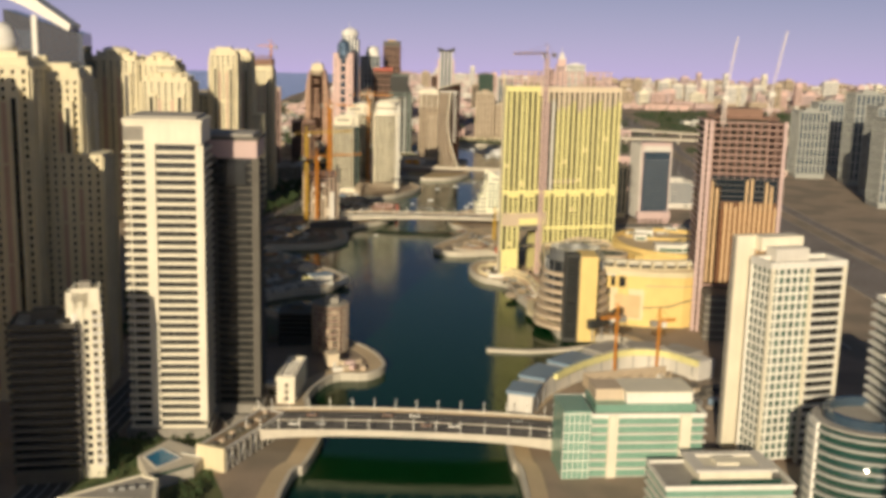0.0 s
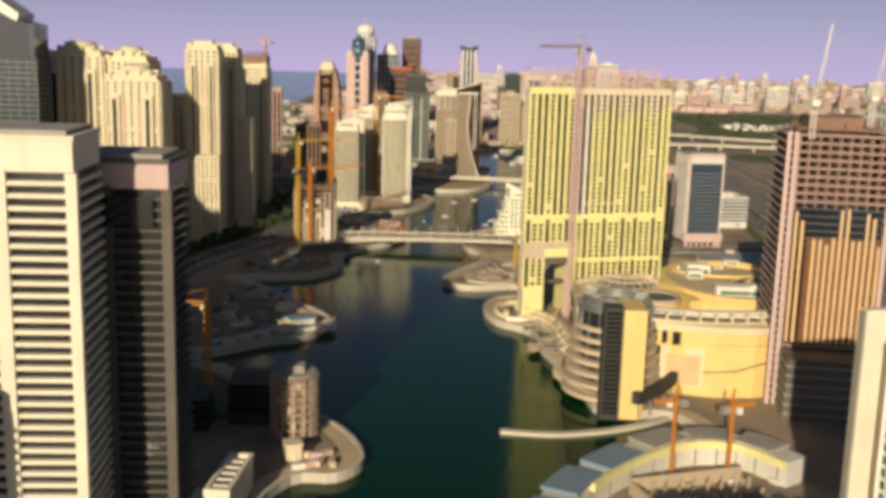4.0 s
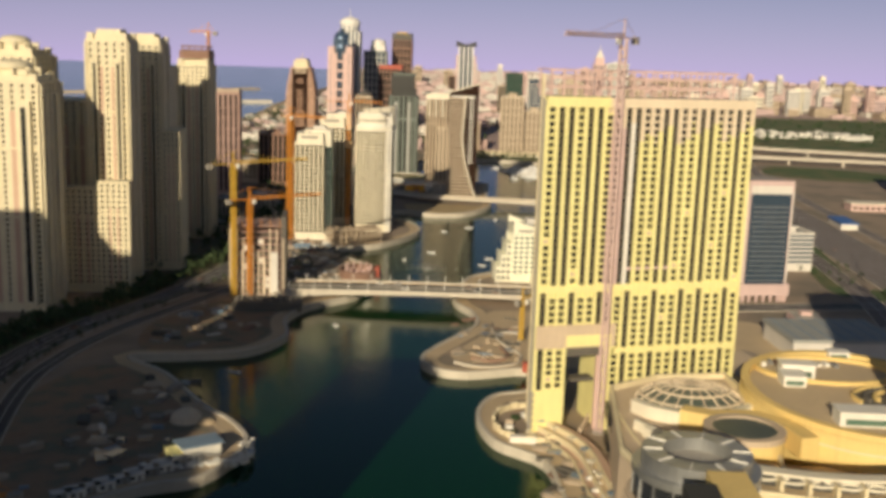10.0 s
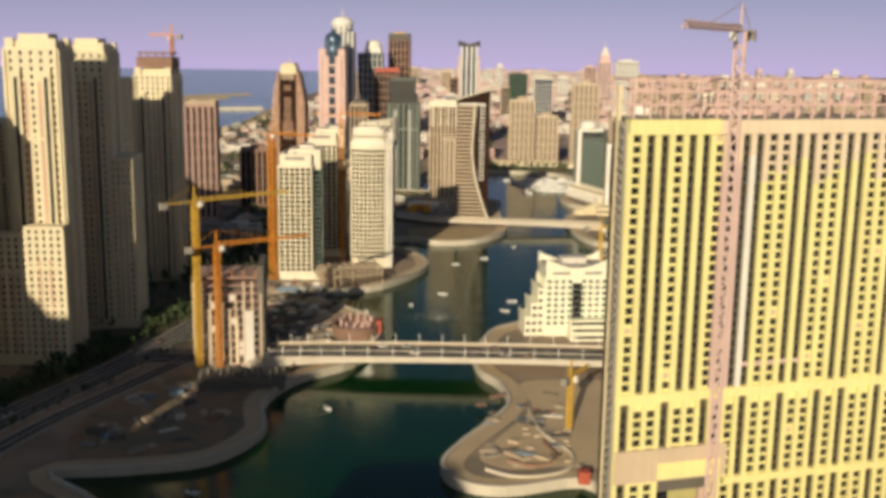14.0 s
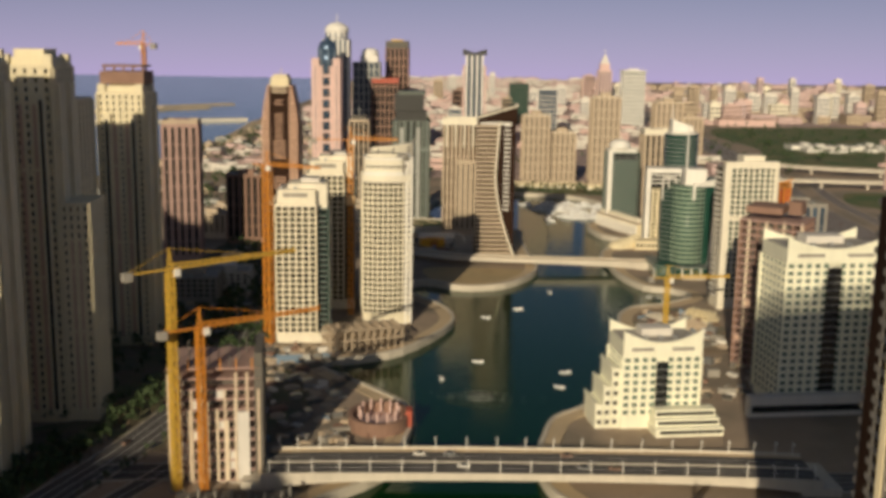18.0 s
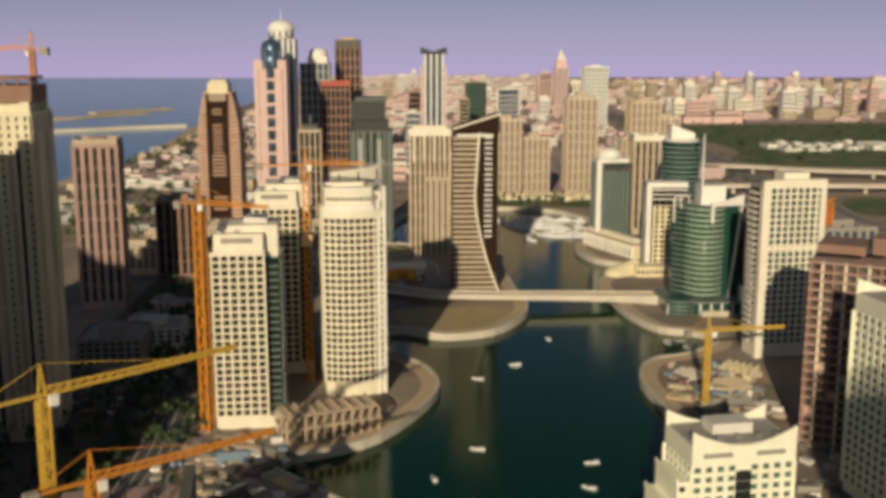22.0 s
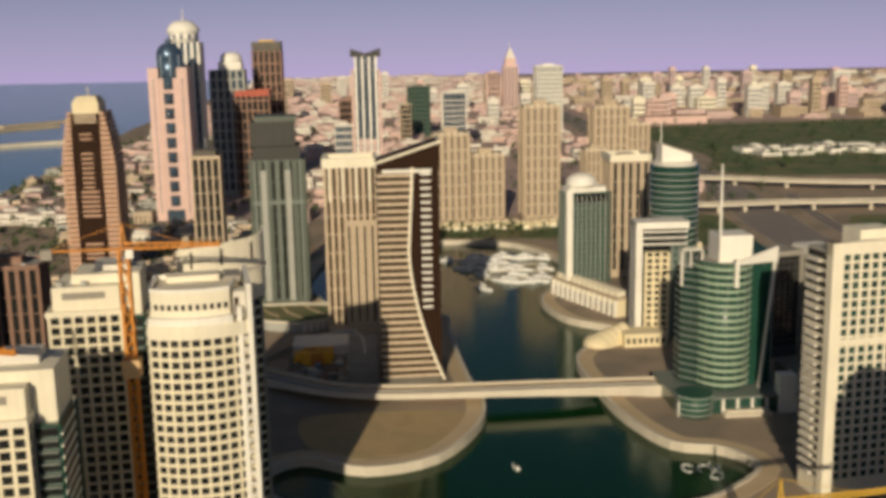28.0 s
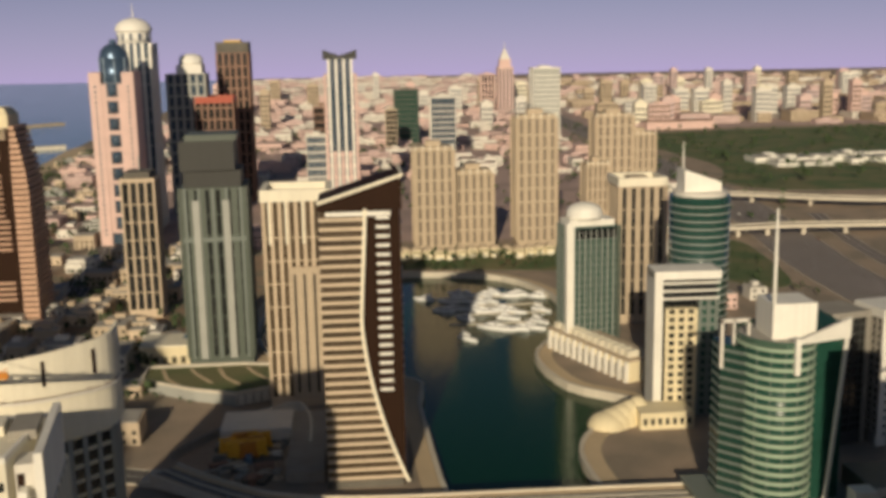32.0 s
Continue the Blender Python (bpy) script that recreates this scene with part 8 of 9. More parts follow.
# ---- boats ----
def yacht(x, y, turn, label="white motor yacht moored in the marina", group="moored yachts"):
    t = thing("motor_yacht", label, "boat", x, y, 0, turn, group)
    part("hull", Geo().prism([(-1.7, -6.5), (1.7, -6.5), (2.0, 0), (1.4, 4.5), (0, 7.5), (-1.4, 4.5), (-2.0, 0)], -0.5, 1.5), "boat", t)
    part("cabin", Geo().prism([(-1.4, -4.5), (1.4, -4.5), (1.3, 1.5), (0, 3.4), (-1.3, 1.5)], 1.5, 3.0, [(-1.3, -4.3), (1.3, -4.3), (1.1, 0.6), (0, 2.0), (-1.1, 0.6)]), "boat", t)
    part("cabin_window", Geo().prism([(-1.45, -4.0), (1.45, -4.0), (1.36, 1.3), (0, 3.0), (-1.36, 1.3)], 2.0, 2.5), "glass", t)
    part("flybridge", Geo().box(-0.9, 0.9, -3.8, -0.8, 3.0, 3.9), "boat", t)
    part("radar_arch", Geo().beam((-1.0, -4.0, 3.0), (-1.0, -4.4, 4.8), 0.2).beam((1.0, -4.0, 3.0), (1.0, -4.4, 4.8), 0.2).beam((-1.0, -4.4, 4.8), (1.0, -4.4, 4.8), 0.2), "boat", t)
    return t


first = yacht(36, 1628, 60)
for k in range(46):
    row, i = k // 9, k % 9
    x, y = 40 + i * 8.2 + row * 2.5, 1640 - row * 21 - i * 1.4 + rng.uniform(-4, 4)
    if row * 9 + i == 0 or x > 112 or (x > 104 and y < 1560) or rng.random() < 0.45:
        continue
    copy_thing(first, Matrix.Translation((x, y, 0)) @ Matrix.Rotation(radians(60 + 180 * (k % 2) + rng.uniform(-25, 25)), 4, "Z"))
for k in range(4):
    ob = new("pontoon", Geo().box(38 + 2.5 * k, 108 - 2 * k, 1629.5 - 21 * k - 0.9, 1629.5 - 21 * k + 0.9, -0.4, 0.6).mesh("pontoon", "quay"))
    tagged(ob, "pale floating pontoon between moored yachts", "pontoon", "pontoons")
launch = thing("motor_launch", "small white motor launch on the water", "boat", -96, 795, 0, 70, "launches on the water")
part("hull", Geo().prism([(-0.8, -2.6), (0.8, -2.6), (0.9, 0), (0.6, 2.0), (0, 3.2), (-0.6, 2.0), (-0.9, 0)], -0.3, 0.8), "boat", launch)
part("windscreen", Geo().prism([(-0.6, 0), (0.6, 0), (0.4, 0.9), (-0.4, 0.9)], 0.8, 1.4), "glass", launch)
part("seat", Geo().box(-0.6, 0.6, -2.0, -0.8, 0.6, 1.1), "offwhite", launch)
for x, y, turn in ((-62, 882, 30), (-20, 1090, 80), (-38, 1062, 10), (6, 1200, 95), (17, 1052, 60), (22, 1075, 100), (28, 1246, 15), (104, 1378, 90), (-14, 1178, 70)):
    copy_thing(launch, Matrix.Translation((x, y, 0)) @ Matrix.Rotation(radians(turn), 4, "Z"))

# ---- small buildings and works along the quays ----
t = thing("quay_terrace", "low quay building with zigzag glazed arcade and cream end wall", "building", -78, 393.5, LAND, 69)
part("hall", Geo().box(-22, 22, -5, 6, -0.5, 8), "greyconc", t)
part("end_wall", Geo().box(-23.4, -22, -5.6, 6.6, -0.5, 9.4), "cream", t)
part("roof", Geo().box(-21.8, 22, -4.6, 5.6, 8, 8.5), "soil", t)
part("roof_kerb", Geo().ring([(-22, -5.2), (22.2, -5.2), (22.2, 6.2), (-22, 6.2)], [(-21.2, -4.4), (21.4, -4.4), (21.4, 5.4), (-21.2, 5.4)], 8, 9.0), "offwhite", t)
for k in range(10):
    piece("arcade_glass", shared_box("arcade_glass", 3.4, 0.3, 5.6, "glass"), t, (-19.6 + 4.2 * k, -5.1, 0.8))
    piece("arcade_pier", shared_box("arcade_pier", 0.6, 1.2, 8.4, "greyconc"), t, (-21.7 + 4.2 * k, -5.5, -0.4))
    piece("roof_planter", shared_box("roof_planter", 2.2, 2.0, 1.1, "tan" if k % 2 else "darkconc"), t, (-19 + 4.2 * k, 1.5 - (k % 3), 8.4))
    if k % 2 == 0 and k < 8:
        part("zigzag_brace", Geo().beam((-21.4 + 4.2 * k, -5.6, 0.5), (-18 + 4.2 * k, -5.6, 6.4), 0.6).beam((-18 + 4.2 * k, -5.6, 6.4), (-14.6 + 4.2 * k, -5.6, 0.5), 0.6), "white", t)
t = thing("pool", "blue swimming pool on a raised pale deck in the garden", "pool", 0, 0, LAND, 0)
deck = [(-114, 372), (-103, 352), (-91, 364), (-89, 378), (-107, 390)]
part("deck", Geo().prism(deck, -0.4, 4.6), "quay", t)
basin = [(-111, 371.5), (-104, 362), (-98, 371.5), (-107, 380)]
part("basin_kerb", Geo().ring([(-105 + (p + 105) * 1.15, 371 + (q - 371) * 1.15) for p, q in basin], basin, 4.5, 5.0), "offwhite", t)
part("water_surface", Geo().prism(basin, 4.6, 4.7), material("pool_water", (0.03, 0.20, 0.36), 0.08), t, "bright blue pool water")
for k in range(6):
    piece("sun_lounger", shared_box("sun_lounger", 0.8, 2.0, 0.45, "white"), t, (-98 + 1.3 * k, 376 - 0.4 * k, 4.6), radians(30))
part("glass_rail", strip([(-103, 352.6), (-91.6, 364.2)], 0.2, 4.6, 5.7), "seaglass", t)
t = thing("corner_block", "low pale block with roof terrace below the garden", "building", 0, 0, LAND, 0)
plan = [(-128, 328), (-95, 328), (-99, 346), (-105, 350)]
part("wall", Geo().prism(plan, -0.5, 6.6), "offwhite", t)
part("roof", Geo().prism([(-111 + (p + 111) * 0.9, 338 + (q - 338) * 0.9) for p, q in plan], 6.6, 6.9), "roofgrey", t)
part("parapet", Geo().ring(plan, [(-111 + (p + 111) * 0.9, 338 + (q - 338) * 0.9) for p, q in plan], 6.5, 7.6), "warmwhite", t)
for k in range(4):
    piece("roof_unit", shared_box("roof_unit", 2.0, 1.4, 1.2, "steel"), t, (-112 + 3.2 * k, 336 + 1.2 * k, 6.9))
for k in range(5):
    piece("window", shared_box("window", 2.2, 0.25, 2.2, "glass"), t, (-97.4 - 0.9 * k * 0.2, 331 + 3.2 * k, 2.0), radians(102))
t = thing("white_gatehouse", "narrow white building with a long hollow roof at the bridge head", "building", -70.4, 447.5, LAND, -2)
part("wall", Geo().box(-4.0, 4.0, 0, 31, -0.5, 10.5), "warmwhite", t)
part("parapet", Geo().ring([(-4.3, -0.3), (4.3, -0.3), (4.3, 31.3), (-4.3, 31.3)], [(-3.0, 1.4), (2.8, 1.4), (2.8, 30), (-3.0, 30)], 10.5, 12.6), "warmwhite", t)
part("roof", Geo().box(-3.0, 2.8, 1.4, 30, 10.5, 10.9), "darkconc", t)
for k in range(5):
    piece("roof_rib", shared_box("roof_rib", 5.8, 0.5, 0.8, "offwhite"), t, (-0.1, 5 + 5 * k, 11.4))
for z in (1.5, 4.5, 7.5):
    piece("window", shared_box("window", 1.6, 0.2, 2.0, "tanglass"), t, (0.4, -0.06, z))
part("low_wing", Geo().box(-31, -4.1, 8, 16, -0.5, 5.5), "offwhite", t)
part("low_wing_glazing", Geo().box(-30, -5.0, 7.85, 8.05, 1, 3.8), "glass", t)
t = thing("unfinished_house", "unfinished brown concrete block with open floors on the small point", "building site", -60, 530, LAND, 6)
plate = Geo().prism(oval_at(0, 0, 8.6, 9.0, 20), 0, 0.6).mesh("slab", "mauve")
for j in range(8):
    piece("slab", plate, t, (0, 0, 1 + 3.3 * j))
for i in range(12):
    b = radians(30 * i)
    piece("column", shared_box("column", 0.6, 0.6, 24, "tan" if i in (8, 9, 10) else "greyconc"), t, (7.9 * math.cos(b), 8.3 * math.sin(b), -0.4))
part("core", Geo().box(-4, 4, -4, 4, -0.5, 25.5), "darkconc", t)
for k in range(7):
    b = radians(235 + 12 * (k % 5))
    piece("infill_wall", shared_box("infill_wall", 2.0, 0.3, 2.4, "tan"), t, (8.3 * math.cos(b), 8.7 * math.sin(b), 1.7 + 3.3 * ((k * 5) % 7)), b + math.pi / 2)
g = Geo()
for i in range(16):
    b = radians(180 + 12 * i)
    g.beam((9.4 * math.cos(b), 9.8 * math.sin(b), 0), (9.4 * math.cos(b), 9.8 * math.sin(b), 26), 0.22)
for z in range(2, 27, 3):
    for i in range(15):
        b0, b1 = radians(180 + 12 * i), radians(192 + 12 * i)
        g.beam((9.4 * math.cos(b0), 9.8 * math.sin(b0), z), (9.4 * math.cos(b1), 9.8 * math.sin(b1), z), 0.22)
part("scaffold", g, "tan", t, "thin tan scaffold round the front")
part("roof_slab", Geo().cyl(0, 0, 8.8, 25.6, 26.4, 20).box(-3, 4, -3, 4, 26.4, 29), "greyconc", t)
t = thing("quay_stack", "pale containers and drums stacked on the small point", "containers", -50, 503, LAND, 20)
for k in range(8):
    piece("container", shared_box("container", 4.6, 2.2, 2.3, ("white", "primer", "rose", "tan")[k % 4]), t, (-5 + (k % 4) * 4.2, -6 + (k // 4) * 9 + (k % 3), 0), 0.5 * k)
part("pale_hut", Geo().box(-8, -2, 2, 8, -0.3, 6).box(-8.4, -1.6, 1.6, 8.4, 6, 6.5), "primer", t)
t = thing("unfinished_house", "low unfinished frame with pale scaffolding beside the plot", "building site", -136, 598, LAND, 5)
for j in range(6):
    piece("slab", shared_box("slab", 16, 14, 0.6, "greyconc"), t, (0, 0, 1 + 3.4 * j))
for i in range(5):
    for yy in (-6.6, 6.6):
        piece("column", shared_box("column", 0.6, 0.6, 20, "offwhite"), t, (-7.6 + 3.8 * i, yy, -0.4))
part("scaffold_stair", Geo().box(-7, -3, -8.4, -7.2, 0, 19), "offwhite", t)
for k in range(16):
    b = (k * 0.37) % 1.0
    x, y = -116 + 36 * (k / 15) + 2 * math.sin(k * 2.1), 640 + 42 * (k / 15) ** 1.2 + 2.5
    t = thing("site_cabin", "white site cabin along the plot's quay" if k % 3 else "grey site cabin along the plot's quay", "cabin", x - 3, y + 6, LAND, 30 + 10 * b, "site cabins")
    part("box", Geo().box(-3.2, 3.2, -1.6, 1.6, -0.2, 2.7), "white" if k % 3 else "steel", t)
    part("roof", Geo().box(-3.4, 3.4, -1.8, 1.8, 2.7, 2.9), "offwhite", t)
    part("window", Geo().box(-1.8, -0.4, -1.66, -1.58, 1.1, 2.1), "glass", t)
    part("door", Geo().box(0.8, 1.8, -1.66, -1.58, -0.1, 2.1), "greyconc", t)
t = thing("tip_pavilion", "white and yellow works pavilion on the sunlit tip", "pavilion", -85, 690, LAND, 35)
part("hall", Geo().box(-7, 7, -4, 4, -0.4, 5), "white", t)
part("roof", Geo().box(-8, 8, -5, 5, 5, 5.6), "roofblue", t)
part("annex", Geo().box(-11, -7, -3, 5, -0.4, 3.5), "yellow", t)
rubble = Geo()
for k in range(150):
    f = k / 149
    x, y = (-101 + 33 * f * 1.25, 676 + 9 * f) if f < 0.8 else (-68 - 10 * (f - 0.8), 683 + 100 * (f - 0.8))
    x, y, r = x + rng.uniform(-2.2, 2.2), y + rng.uniform(-1.5, 4.0), rng.uniform(0.4, 1.3)
    rubble.prism([(x + r * math.cos(b + k), y + r * rng.uniform(0.6, 1.0) * math.sin(b + k)) for b in (0, 1.3, 2.4, 3.9, 5.1)], LAND - 0.3, LAND + r * rng.uniform(0.6, 1.2))
t = thing("rubble", "white broken stone tipped along the sunlit quay", "rubble", 0, 0, 0)
tagged(t, kind="stuff")
part("stones", rubble, "white", t, kind="stuff")
t = thing("spoil_heap", "heap of pale sandy spoil on the plot", "heap", -97, 716, LAND, 0)
part("mound", Geo().dome(-2, 8, 0, 6.5, 5.0, 14, 5), "primer", t)
part("mound", Geo().dome(6, 7, 0, 4, 1.8, 12, 4), "paving", t)
ring_out = [(12.5 * math.cos(b), 15 * math.sin(b)) for b in [2 * math.pi * i / 30 for i in range(30)]]
t = thing("ring_pavilion", "round red-brown unfinished ring wall beside the bridge", "building site", -62, 990, LAND, 0)
part("ring_wall", Geo().ring(ring_out, [(p * 0.86, q * 0.86) for p, q in ring_out], -0.5, 5.5), "redconc", t)
part("floor", Geo().prism([(p * 0.86, q * 0.86) for p, q in ring_out], -0.4, 1.0), "pinkish", t)
for k in range(12):
    b = 2 * math.pi * k / 12
    piece("column", shared_box("column", 0.8, 0.8, 8, "pinkish"), t, (8 * math.cos(b), 10 * math.sin(b), 0))
part("red_panel", Geo().box(11, 13.4, -4, 2, 0, 7.5), "red", t)
t = thing("low_podium", "dark unfinished podium beside the open frame", "building site", -100, 905, LAND, 8)
part("slab", Geo().box(-22, 16, -10, 8, -0.4, 4.5), "darkconc", t)
for k in range(14):
    piece("starter_wall", shared_box("starter_wall", 0.6, 3.0, 3.2, "greyconc"), t, (-20 + 2.7 * k, -6 + (k * 5) % 11, 4.4))
t = thing("cream_podium", "low podium with planted roof and grey retaining walls", "podium", 0, 0, LAND, 0)
deck = [(-106, 1464), (-80, 1446), (-60, 1437), (-34, 1450), (-36, 1478), (-60, 1484), (-106, 1484)]
part("retaining_wall", Geo().prism(deck, -0.5, 4.6), "rib", t)
part("planted_roof", Geo().prism([(p * 0.97 - 2.1, 1462 + (q - 1462) * 0.9) for p, q in deck], 4.6, 4.9), "grass", t)
part("parapet", Geo().ring(deck, [(p * 0.97 - 2.1, 1462 + (q - 1462) * 0.92) for p, q in deck], 4.5, 5.8), "quay", t)
for k in range(5):
    part("garden_path", strip([(-98 + 13 * k, 1478), (-94 + 13 * k, 1464 + (k % 2) * 5), (-86 + 13 * k, 1452 + (k % 2) * 4)], 1.8, 4.85, 5.1), "paving", t)
part("wall_panel", Geo().prism([(-60.3, 1436.4), (-34.3, 1449.4), (-34.3, 1450), (-60.3, 1437)], 0, 4.4), "offwhite", t, "pale panelled wall")
for k in range(8):
    piece("wall_pier", shared_box("wall_pier", 0.5, 0.7, 4.6, "greyconc"), t, (-59.5 + 3.3 * k, 1436.5 + 1.65 * k, -0.2), radians(26))
t = thing("cream_hall", "low cream hall beside the netted green tower", "hall", -99, 1512, LAND, 0)
part("wall", Geo().box(-14, 14, -10, 12, -0.5, 9.5), "cream", t)
part("roof", Geo().box(-14.5, 14.5, -10.5, 12.5, 9.5, 10.3), "warmwhite", t)
for k in range(6):
    piece("opening", shared_box("opening", 2.4, 0.3, 3.4, "recess_shade"), t, (-11 + 4.4 * k, -10.05, 1.0))
for k in range(2):
    part("skylight", Geo().prism(rect(4, 5), 10.3, 13, rect(0.4, 0.4)), "bglass", t, loc=(7 + 5 * k, 4, 0))
t = thing("retaining_wall", "pale ramp wall curving round the works pit", "wall", 0, 0, LAND, 0)
part("wall", strip(spline([(-60, 1412), (-46, 1419), (-33, 1427), (-27, 1408), (-26, 1380)], 5), 0.9, -0.4, 4.2), "offwhite", t)
part("wall", strip(spline([(-78, 1378), (-70, 1392), (-62, 1404), (-60, 1412)], 4), 0.8, -0.4, 3.2), "greyconc", t)
part("ramp", strip(spline([(-54, 1408), (-42, 1413), (-34, 1404), (-32, 1384)], 5), 5.0, -0.3, 1.4), "quay", t)
t = thing("formwork_frames", "cluster of orange and yellow steel formwork frames in the pit", "formwork", -50, 1380, LAND, 12)
for k in range(11):
    b = radians(33 * k)
    g = Geo()
    ox, oy, hh = 7.5 * math.cos(b) * (0.5 + 0.5 * (k % 2)), 6.0 * math.sin(b), 6.5 + (k * 5 % 5)
    for u in (-3.2, 0, 3.2):
        g.beam((ox + u, oy, -0.2), (ox + u * 0.7, oy + 1.5, hh), 0.9)
    for z in (0.25, 0.55, 0.95):
        g.beam((ox - 3.2, oy + z, hh * z), (ox + 3.2, oy + z, hh * z), 0.9)
    g.beam((ox - 3.2, oy, 0.5), (ox + 2.6, oy + 1.2, hh), 0.7).box(ox - 2.8, ox + 2.8, oy + 0.6, oy + 1.0, hh * 0.25, hh * 0.8)
    part("frame", g, "orange" if k % 4 == 0 else "signal", t)
part("base_slab", Geo().box(-12, 12, -10, 10, -0.4, 0.5), "darkconc", t)
t = thing("car_deck", "low grey parking deck beside the bronze tower", "building", -44, 1375, LAND, 0)
part("slab", Geo().box(10, 24, -25, 40, -0.4, 4), "greyconc", t)
part("ramp", Geo().box(-18, 10, 18, 40, -0.4, 5), "offwhite", t)
t = thing("point_wall", "low curved walls and planters on the paved point", "wall", 22, 838, LAND, 0)
part("wall", strip(spline([(-18, -24), (-6, -30), (10, -24), (14, -8), (4, 14), (0, 40)], 5), 0.7, -0.3, 1.2), "quay", t)
part("wall", strip(spline([(-10, -16), (0, -20), (8, -12), (4, 4)], 5), 0.9, -0.3, 1.3), "redconc", t)
part("red_skip", Geo().box(14, 18, -34, -30, 0, 4.5), "red", t)
for k in range(12):
    piece("planter", shared_box("planter", 2.2, 1.4, 0.9, "sand"), t, (-4 + (k * 7) % 18, -14 + 4 * k % 40, 0))
for k, (x, y, w, d, h, m) in enumerate(((92, 1128, 26, 18, 2.5, "greyconc"), (98, 1150, 18, 14, 4, "sand"), (84, 1168, 16, 12, 3, "quay"), (108, 1170, 12, 16, 6, "cream"), (74, 1140, 10, 14, 2, "paving"))):
    ob = thing("foundation", "bare concrete foundation on the building plot", "foundation", x, y, LAND, 15 * k, "foundations")
    part("slab", Geo().box(-w / 2, w / 2, -d / 2, d / 2, -0.4, h * 0.4), m, ob)
    for i in range(5):
        piece("starter_wall", shared_box("starter_wall_" + m, w * 0.7, 0.5, h, m), ob, (0, -d / 2 + 1 + i * (d - 2) / 4, 0))
t = thing("blue_shed", "long blue-roofed shed beside the highway", "shed", 335.5, 1268, LAND, 88)
part("wall", Geo().box(-20, 20, -7, 7, -0.4, 5), "offwhite", t)
part("roof", Geo().box(-21, 21, -8, 8, 5, 5.8), material("bright_blue_sheet", (0.06, 0.16, 0.42), 0.5), t)

def clutter(name, label, area, count, rng, tall=2.6):
    """Stacks, spoil, sheds and site vehicles scattered over a plot."""
    t = thing(name, label, "site clutter", 0, 0, 0)
    tagged(t, kind="stuff")
    heaps = {m: Geo() for m in ("sand", "greyconc", "offwhite", "darkconc", "steel", "roofblue", "redconc")}
    for _ in range(count):
        x, y = rng.uniform(area[0], area[1]), rng.uniform(area[2], area[3])
        if len(area) > 4:
            x += area[4] * (y - area[2])
        m = rng.choice(("sand", "sand", "greyconc", "greyconc", "offwhite", "darkconc", "darkconc", "steel", "roofblue", "redconc"))
        g, a = heaps[m], rng.uniform(0, 3.14)
        if rng.random() < 0.25:
            r = rng.uniform(1.5, 4.5)
            heaps["sand"].dome(x, y, LAND, r, r * 0.35, 9, 3)
            continue
        w, d, h = rng.uniform(0.8, 4.5), rng.uniform(0.6, 2.2), rng.uniform(0.4, tall)
        c, s = math.cos(a), math.sin(a)
        g.prism([(x + c * p - s * q, y + s * p + c * q) for p, q in ((-w, -d), (w, -d), (w, d), (-w, d))], LAND - 0.1, LAND + h)
    for m, g in heaps.items():
        if g.v:
            part("heap_" + m, g, m, t, kind="stuff")


rng = random.Random(21)
clutter("site_stacks", "stacks, spoil and site vehicles on the shaded plot", (-146, -98, 655, 770), 60, rng)
clutter("site_stacks", "spoil and building material on the second plot", (-146, -102, 822, 905), 45, rng)
clutter("site_stacks", "building material along the works beside the bridge", (-128, -72, 955, 1070, -0.1), 130, rng)
clutter("site_stacks", "building material at the foot of the cream towers", (-134, -92, 1068, 1104), 60, rng)
clutter("site_stacks", "formwork and spoil on the rounded plot", (72, 110, 1114, 1186), 130, rng, 3.5)
clutter("site_stacks", "site works between the white hotels", (62, 130, 1030, 1100), 90, rng, 3.5)
clutter("site_stacks", "site works on the paved point", (2, 40, 818, 900), 40, rng, 1.2)
clutter("site_stacks", "vehicles and sheds on open ground behind the row", (-200, -125, 1120, 1400), 160, rng, 3.5)
clutter("site_stacks", "site works behind the curved quay hall", (70, 128, 455, 505), 80, rng, 3.0)
clutter("site_stacks", "stacks beside the bronze tower", (-62, -22, 1345, 1425), 60, rng, 3.0)
clutter("quay_goods", "boats, crates and parasols along the mall quay", (40, 62, 655, 720), 50, rng, 1.8)

# white loops laid on the water as its glints, off the works plot
t = thing("floating_hose", "white loops standing in for sun glints on the water", "hose", 96, 1234, 0, 0)
for k, (dx, dy, r, a0, a1) in enumerate(((-5, 3, 2.2, 20, 300), (1, 1, 2.6, -60, 200), (5, 4, 1.8, 100, 380), (3, -4, 2.4, 200, 420))):
    part("hose_loop", strip([(dx + r * math.cos(radians(a0 + (a1 - a0) * i / 12)), dy + 1.6 * r * math.sin(radians(a0 + (a1 - a0) * i / 12))) for i in range(13)], 0.6, -0.2, 0.4), "boat", t)

# jets of water play on the basin
t = thing("fountain", "white fountain spray on the basin water", "fountain", -20, 1034, 0, 0)
spray = Geo()
for k in range(260):
    b, r = rng.uniform(0, 6.28), abs(rng.gauss(0, 1))
    x, y, z = 11 * r * math.cos(b), 5 * r * math.sin(b), max(0.05, rng.uniform(0, 4.5) * (1 - r * 0.5))
    s = rng.uniform(0.15, 0.5)
    spray.add([(x - s, y, z), (x, y - s, z + s * 0.6), (x + s, y, z), (x, y + s, z - s * 0.5)], [(0, 1, 2, 3)])
part("spray", spray, "boat", t, kind="stuff")
part("nozzle_ring", Geo().ring([(6 * math.cos(b), 3 * math.sin(b)) for b in [6.2832 * i / 20 for i in range(20)]], [(5.6 * math.cos(b), 2.7 * math.sin(b)) for b in [6.2832 * i / 20 for i in range(20)]], -0.4, 0.2), "steel", t)

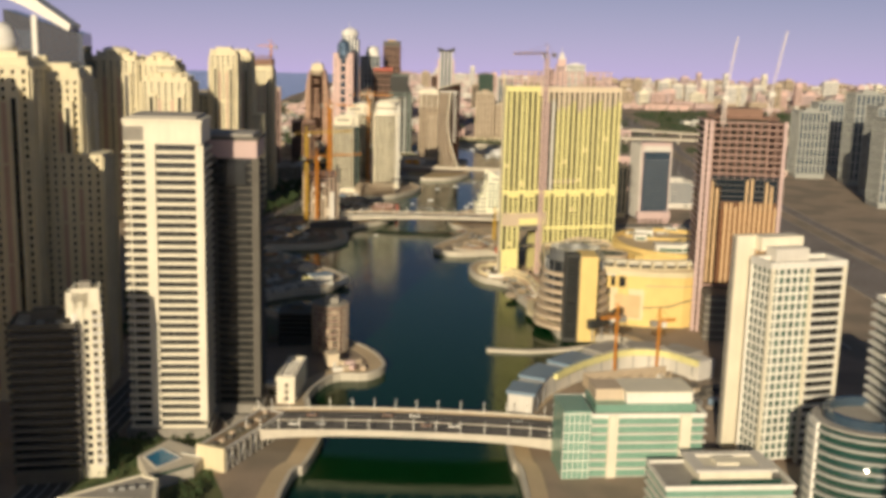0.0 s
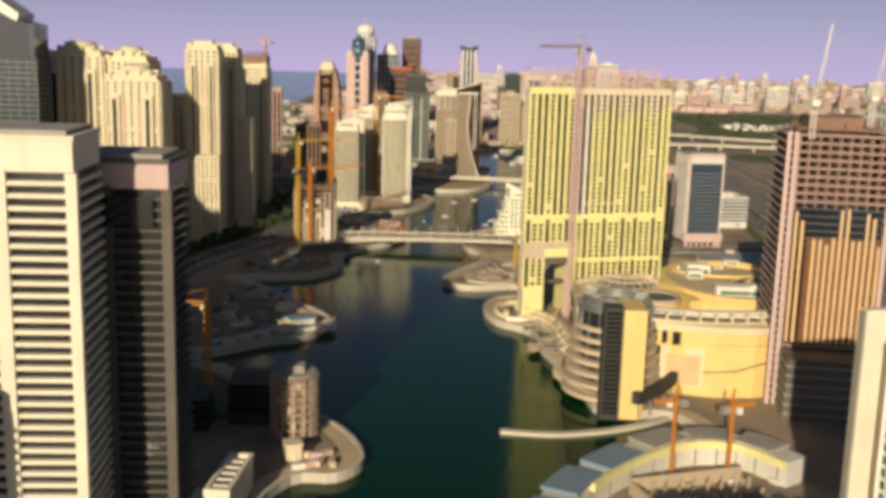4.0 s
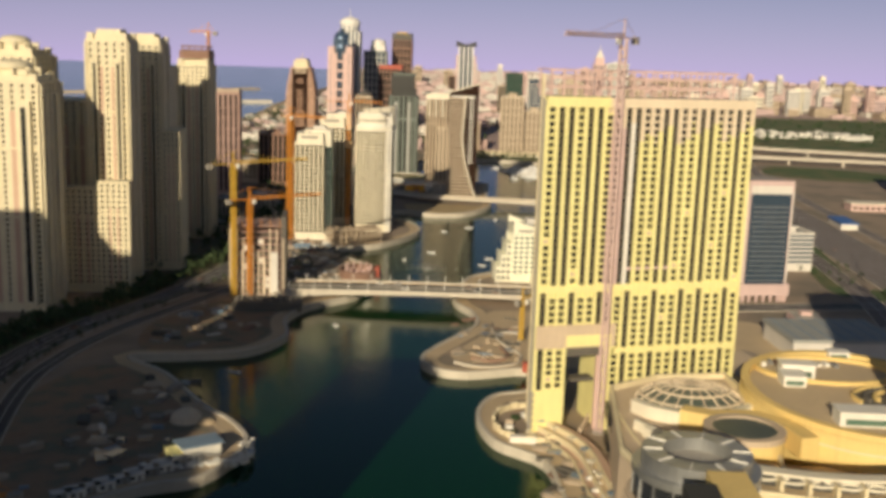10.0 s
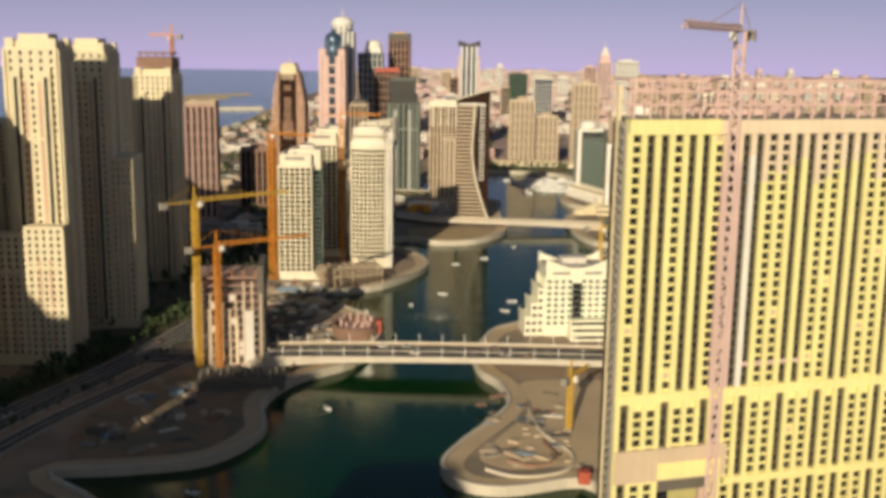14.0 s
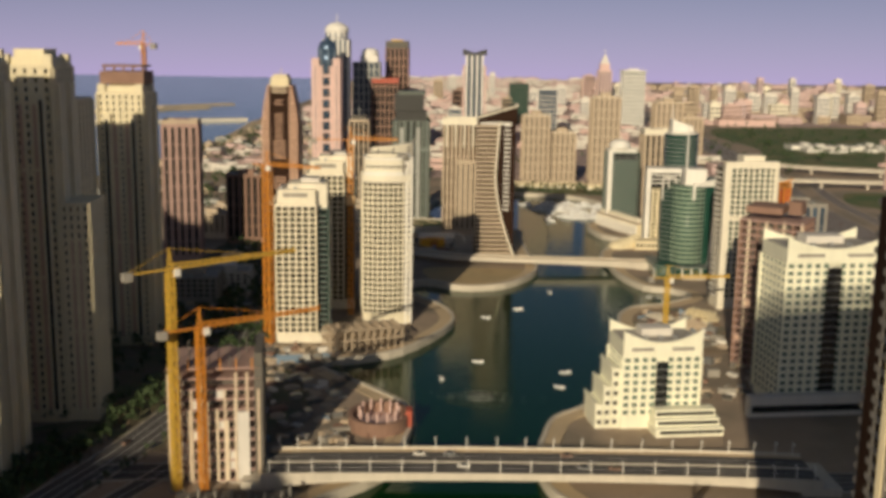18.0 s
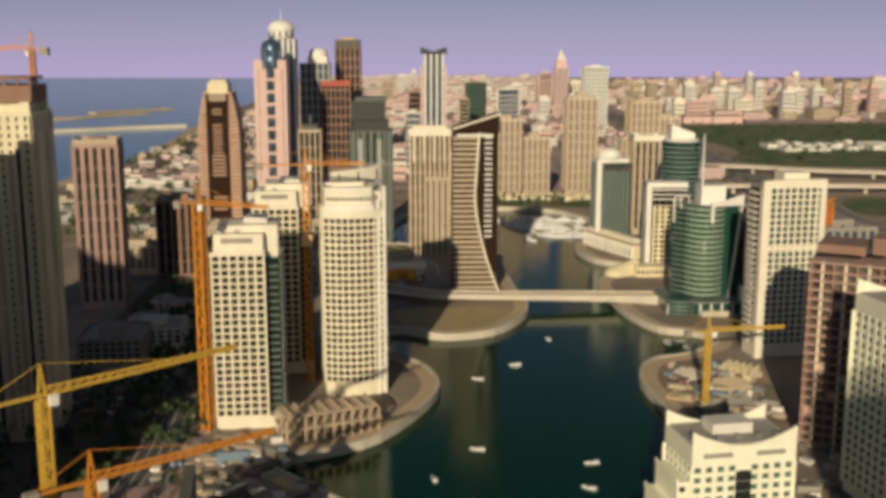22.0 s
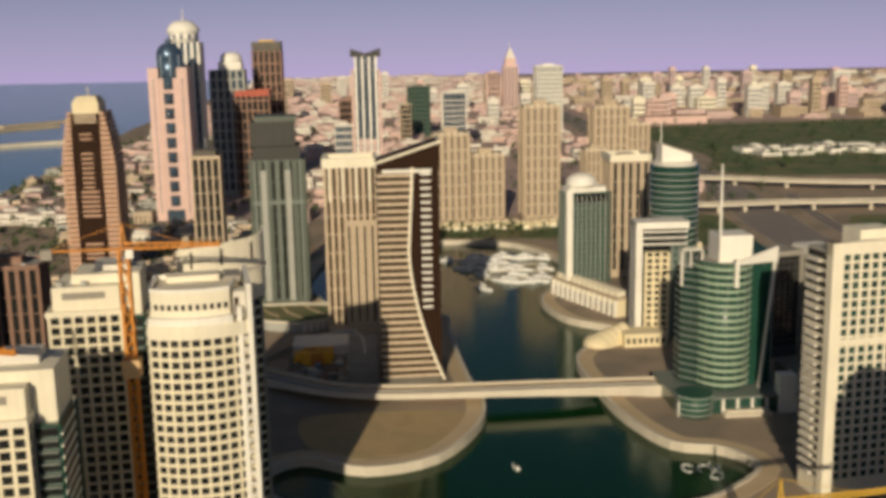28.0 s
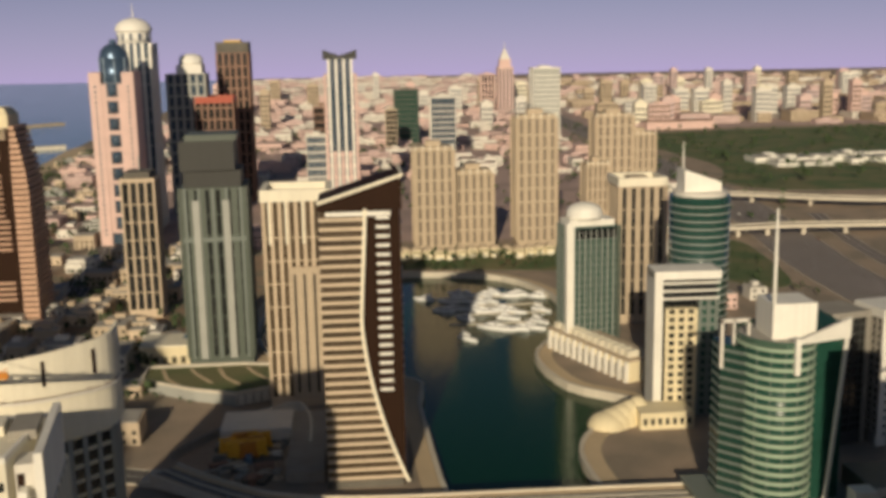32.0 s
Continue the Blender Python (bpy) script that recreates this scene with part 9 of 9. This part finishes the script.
# ---- cars ----
def car(x, y, z, turn, paint, label):
    t = thing("car", label, "car", x, y, z, turn, "cars on the roads")
    part("body", Geo().prism([(-0.9, -2.2), (0.9, -2.2), (0.9, 2.2), (-0.9, 2.2)], 0.35, 0.95), paint, t)
    part("cabin", Geo().prism([(-0.8, -1.4), (0.8, -1.4), (0.8, 1.1), (-0.8, 1.1)], 0.95, 1.5, [(-0.65, -1.0), (0.65, -1.0), (0.65, 0.6), (-0.65, 0.6)]), "glass", t)
    for sx in (-0.85, 0.85):
        for sy in (-1.4, 1.4):
            piece("wheel", shared_box("wheel", 0.22, 0.64, 0.64, "darkconc"), t, (sx, sy, 0))
    return t


base = [car(-186, 855, LAND + 0.3, -20, "white", "white car on the boulevard"), car(-190, 845, LAND + 0.3, -20, "redconc", "dark red car on the boulevard"), car(-192, 832, LAND + 0.3, -12, "steel", "silver car on the boulevard")]
for k in range(20):
    line, lane, z = (beach_road, rng.choice((-5, -2, 2, 5)), LAND + 0.3) if k < 10 else (highway, rng.choice((-22, -17, -12, -7, 7, 12, 17, 22)), LAND + 0.3)
    i = rng.randrange(12, len(line) - 14)
    p, q = offset(line, lane)[i], line[i + 1]
    d = math.degrees(math.atan2(q[1] - line[i][1], q[0] - line[i][0])) - 90
    copy_thing(base[k % 3], Matrix.Translation((p[0], p[1] + rng.uniform(-8, 8), z)) @ Matrix.Rotation(radians(d), 4, "Z"))
for k in range(14):
    yb = (401.5, 411.5, 932, 943)[k % 4]
    xb = -60 + (k * 37) % 95
    zb = (9.5 + 2 * (1 - ((xb + 15) / 65) ** 2) if yb < 500 else 8.0 + 1.6 * (1 - (xb / 97) ** 2)) + 0.1
    copy_thing(base[k % 3], Matrix.Translation((xb, yb, zb)) @ Matrix.Rotation(radians(90), 4, "Z"))

# dark low blocks between the point and the boulevard
for xl, yl, ww, dd, hh, nf, label in ((-88, 538, 17, 18, 17, 5, "dark unfinished block beside the small point"), (-112, 528, 17, 16, 13, 4, "dark low block with thin pale floor edges")):
    t, w = tower("apartment_block", label, xl, yl, xl + ww, yl + 1, dd, hh, nf, "char", "glass", ("band", 5), ("band", 4), topped=False, category="apartment block", proud=0.8, sill=0.25)
    part("roof", Geo().box(-w / 2 - 0.5, w / 2 + 0.5, -dd / 2 - 0.5, dd / 2 + 0.5, hh, hh + 0.7), "darkconc", t)
    part("roof_house", Geo().box(-w * 0.2, w * 0.2, -2, 4, hh + 0.7, hh + 3), "darkconc", t)
t = thing("roadside_hall", "long low pinkish hall beyond the highway", "hall", 404, 1372, LAND, 2)
part("wall", Geo().box(-30, 30, -9, 9, -0.5, 7), "pinkish", t)
part("roof", Geo().box(-31, 31, -10, 10, 7, 7.8), "warmwhite", t)
for k in range(10):
    piece("window", shared_box("window", 3.4, 0.2, 2.4, "glass"), t, (-26 + 5.8 * k, -9.05, 2))
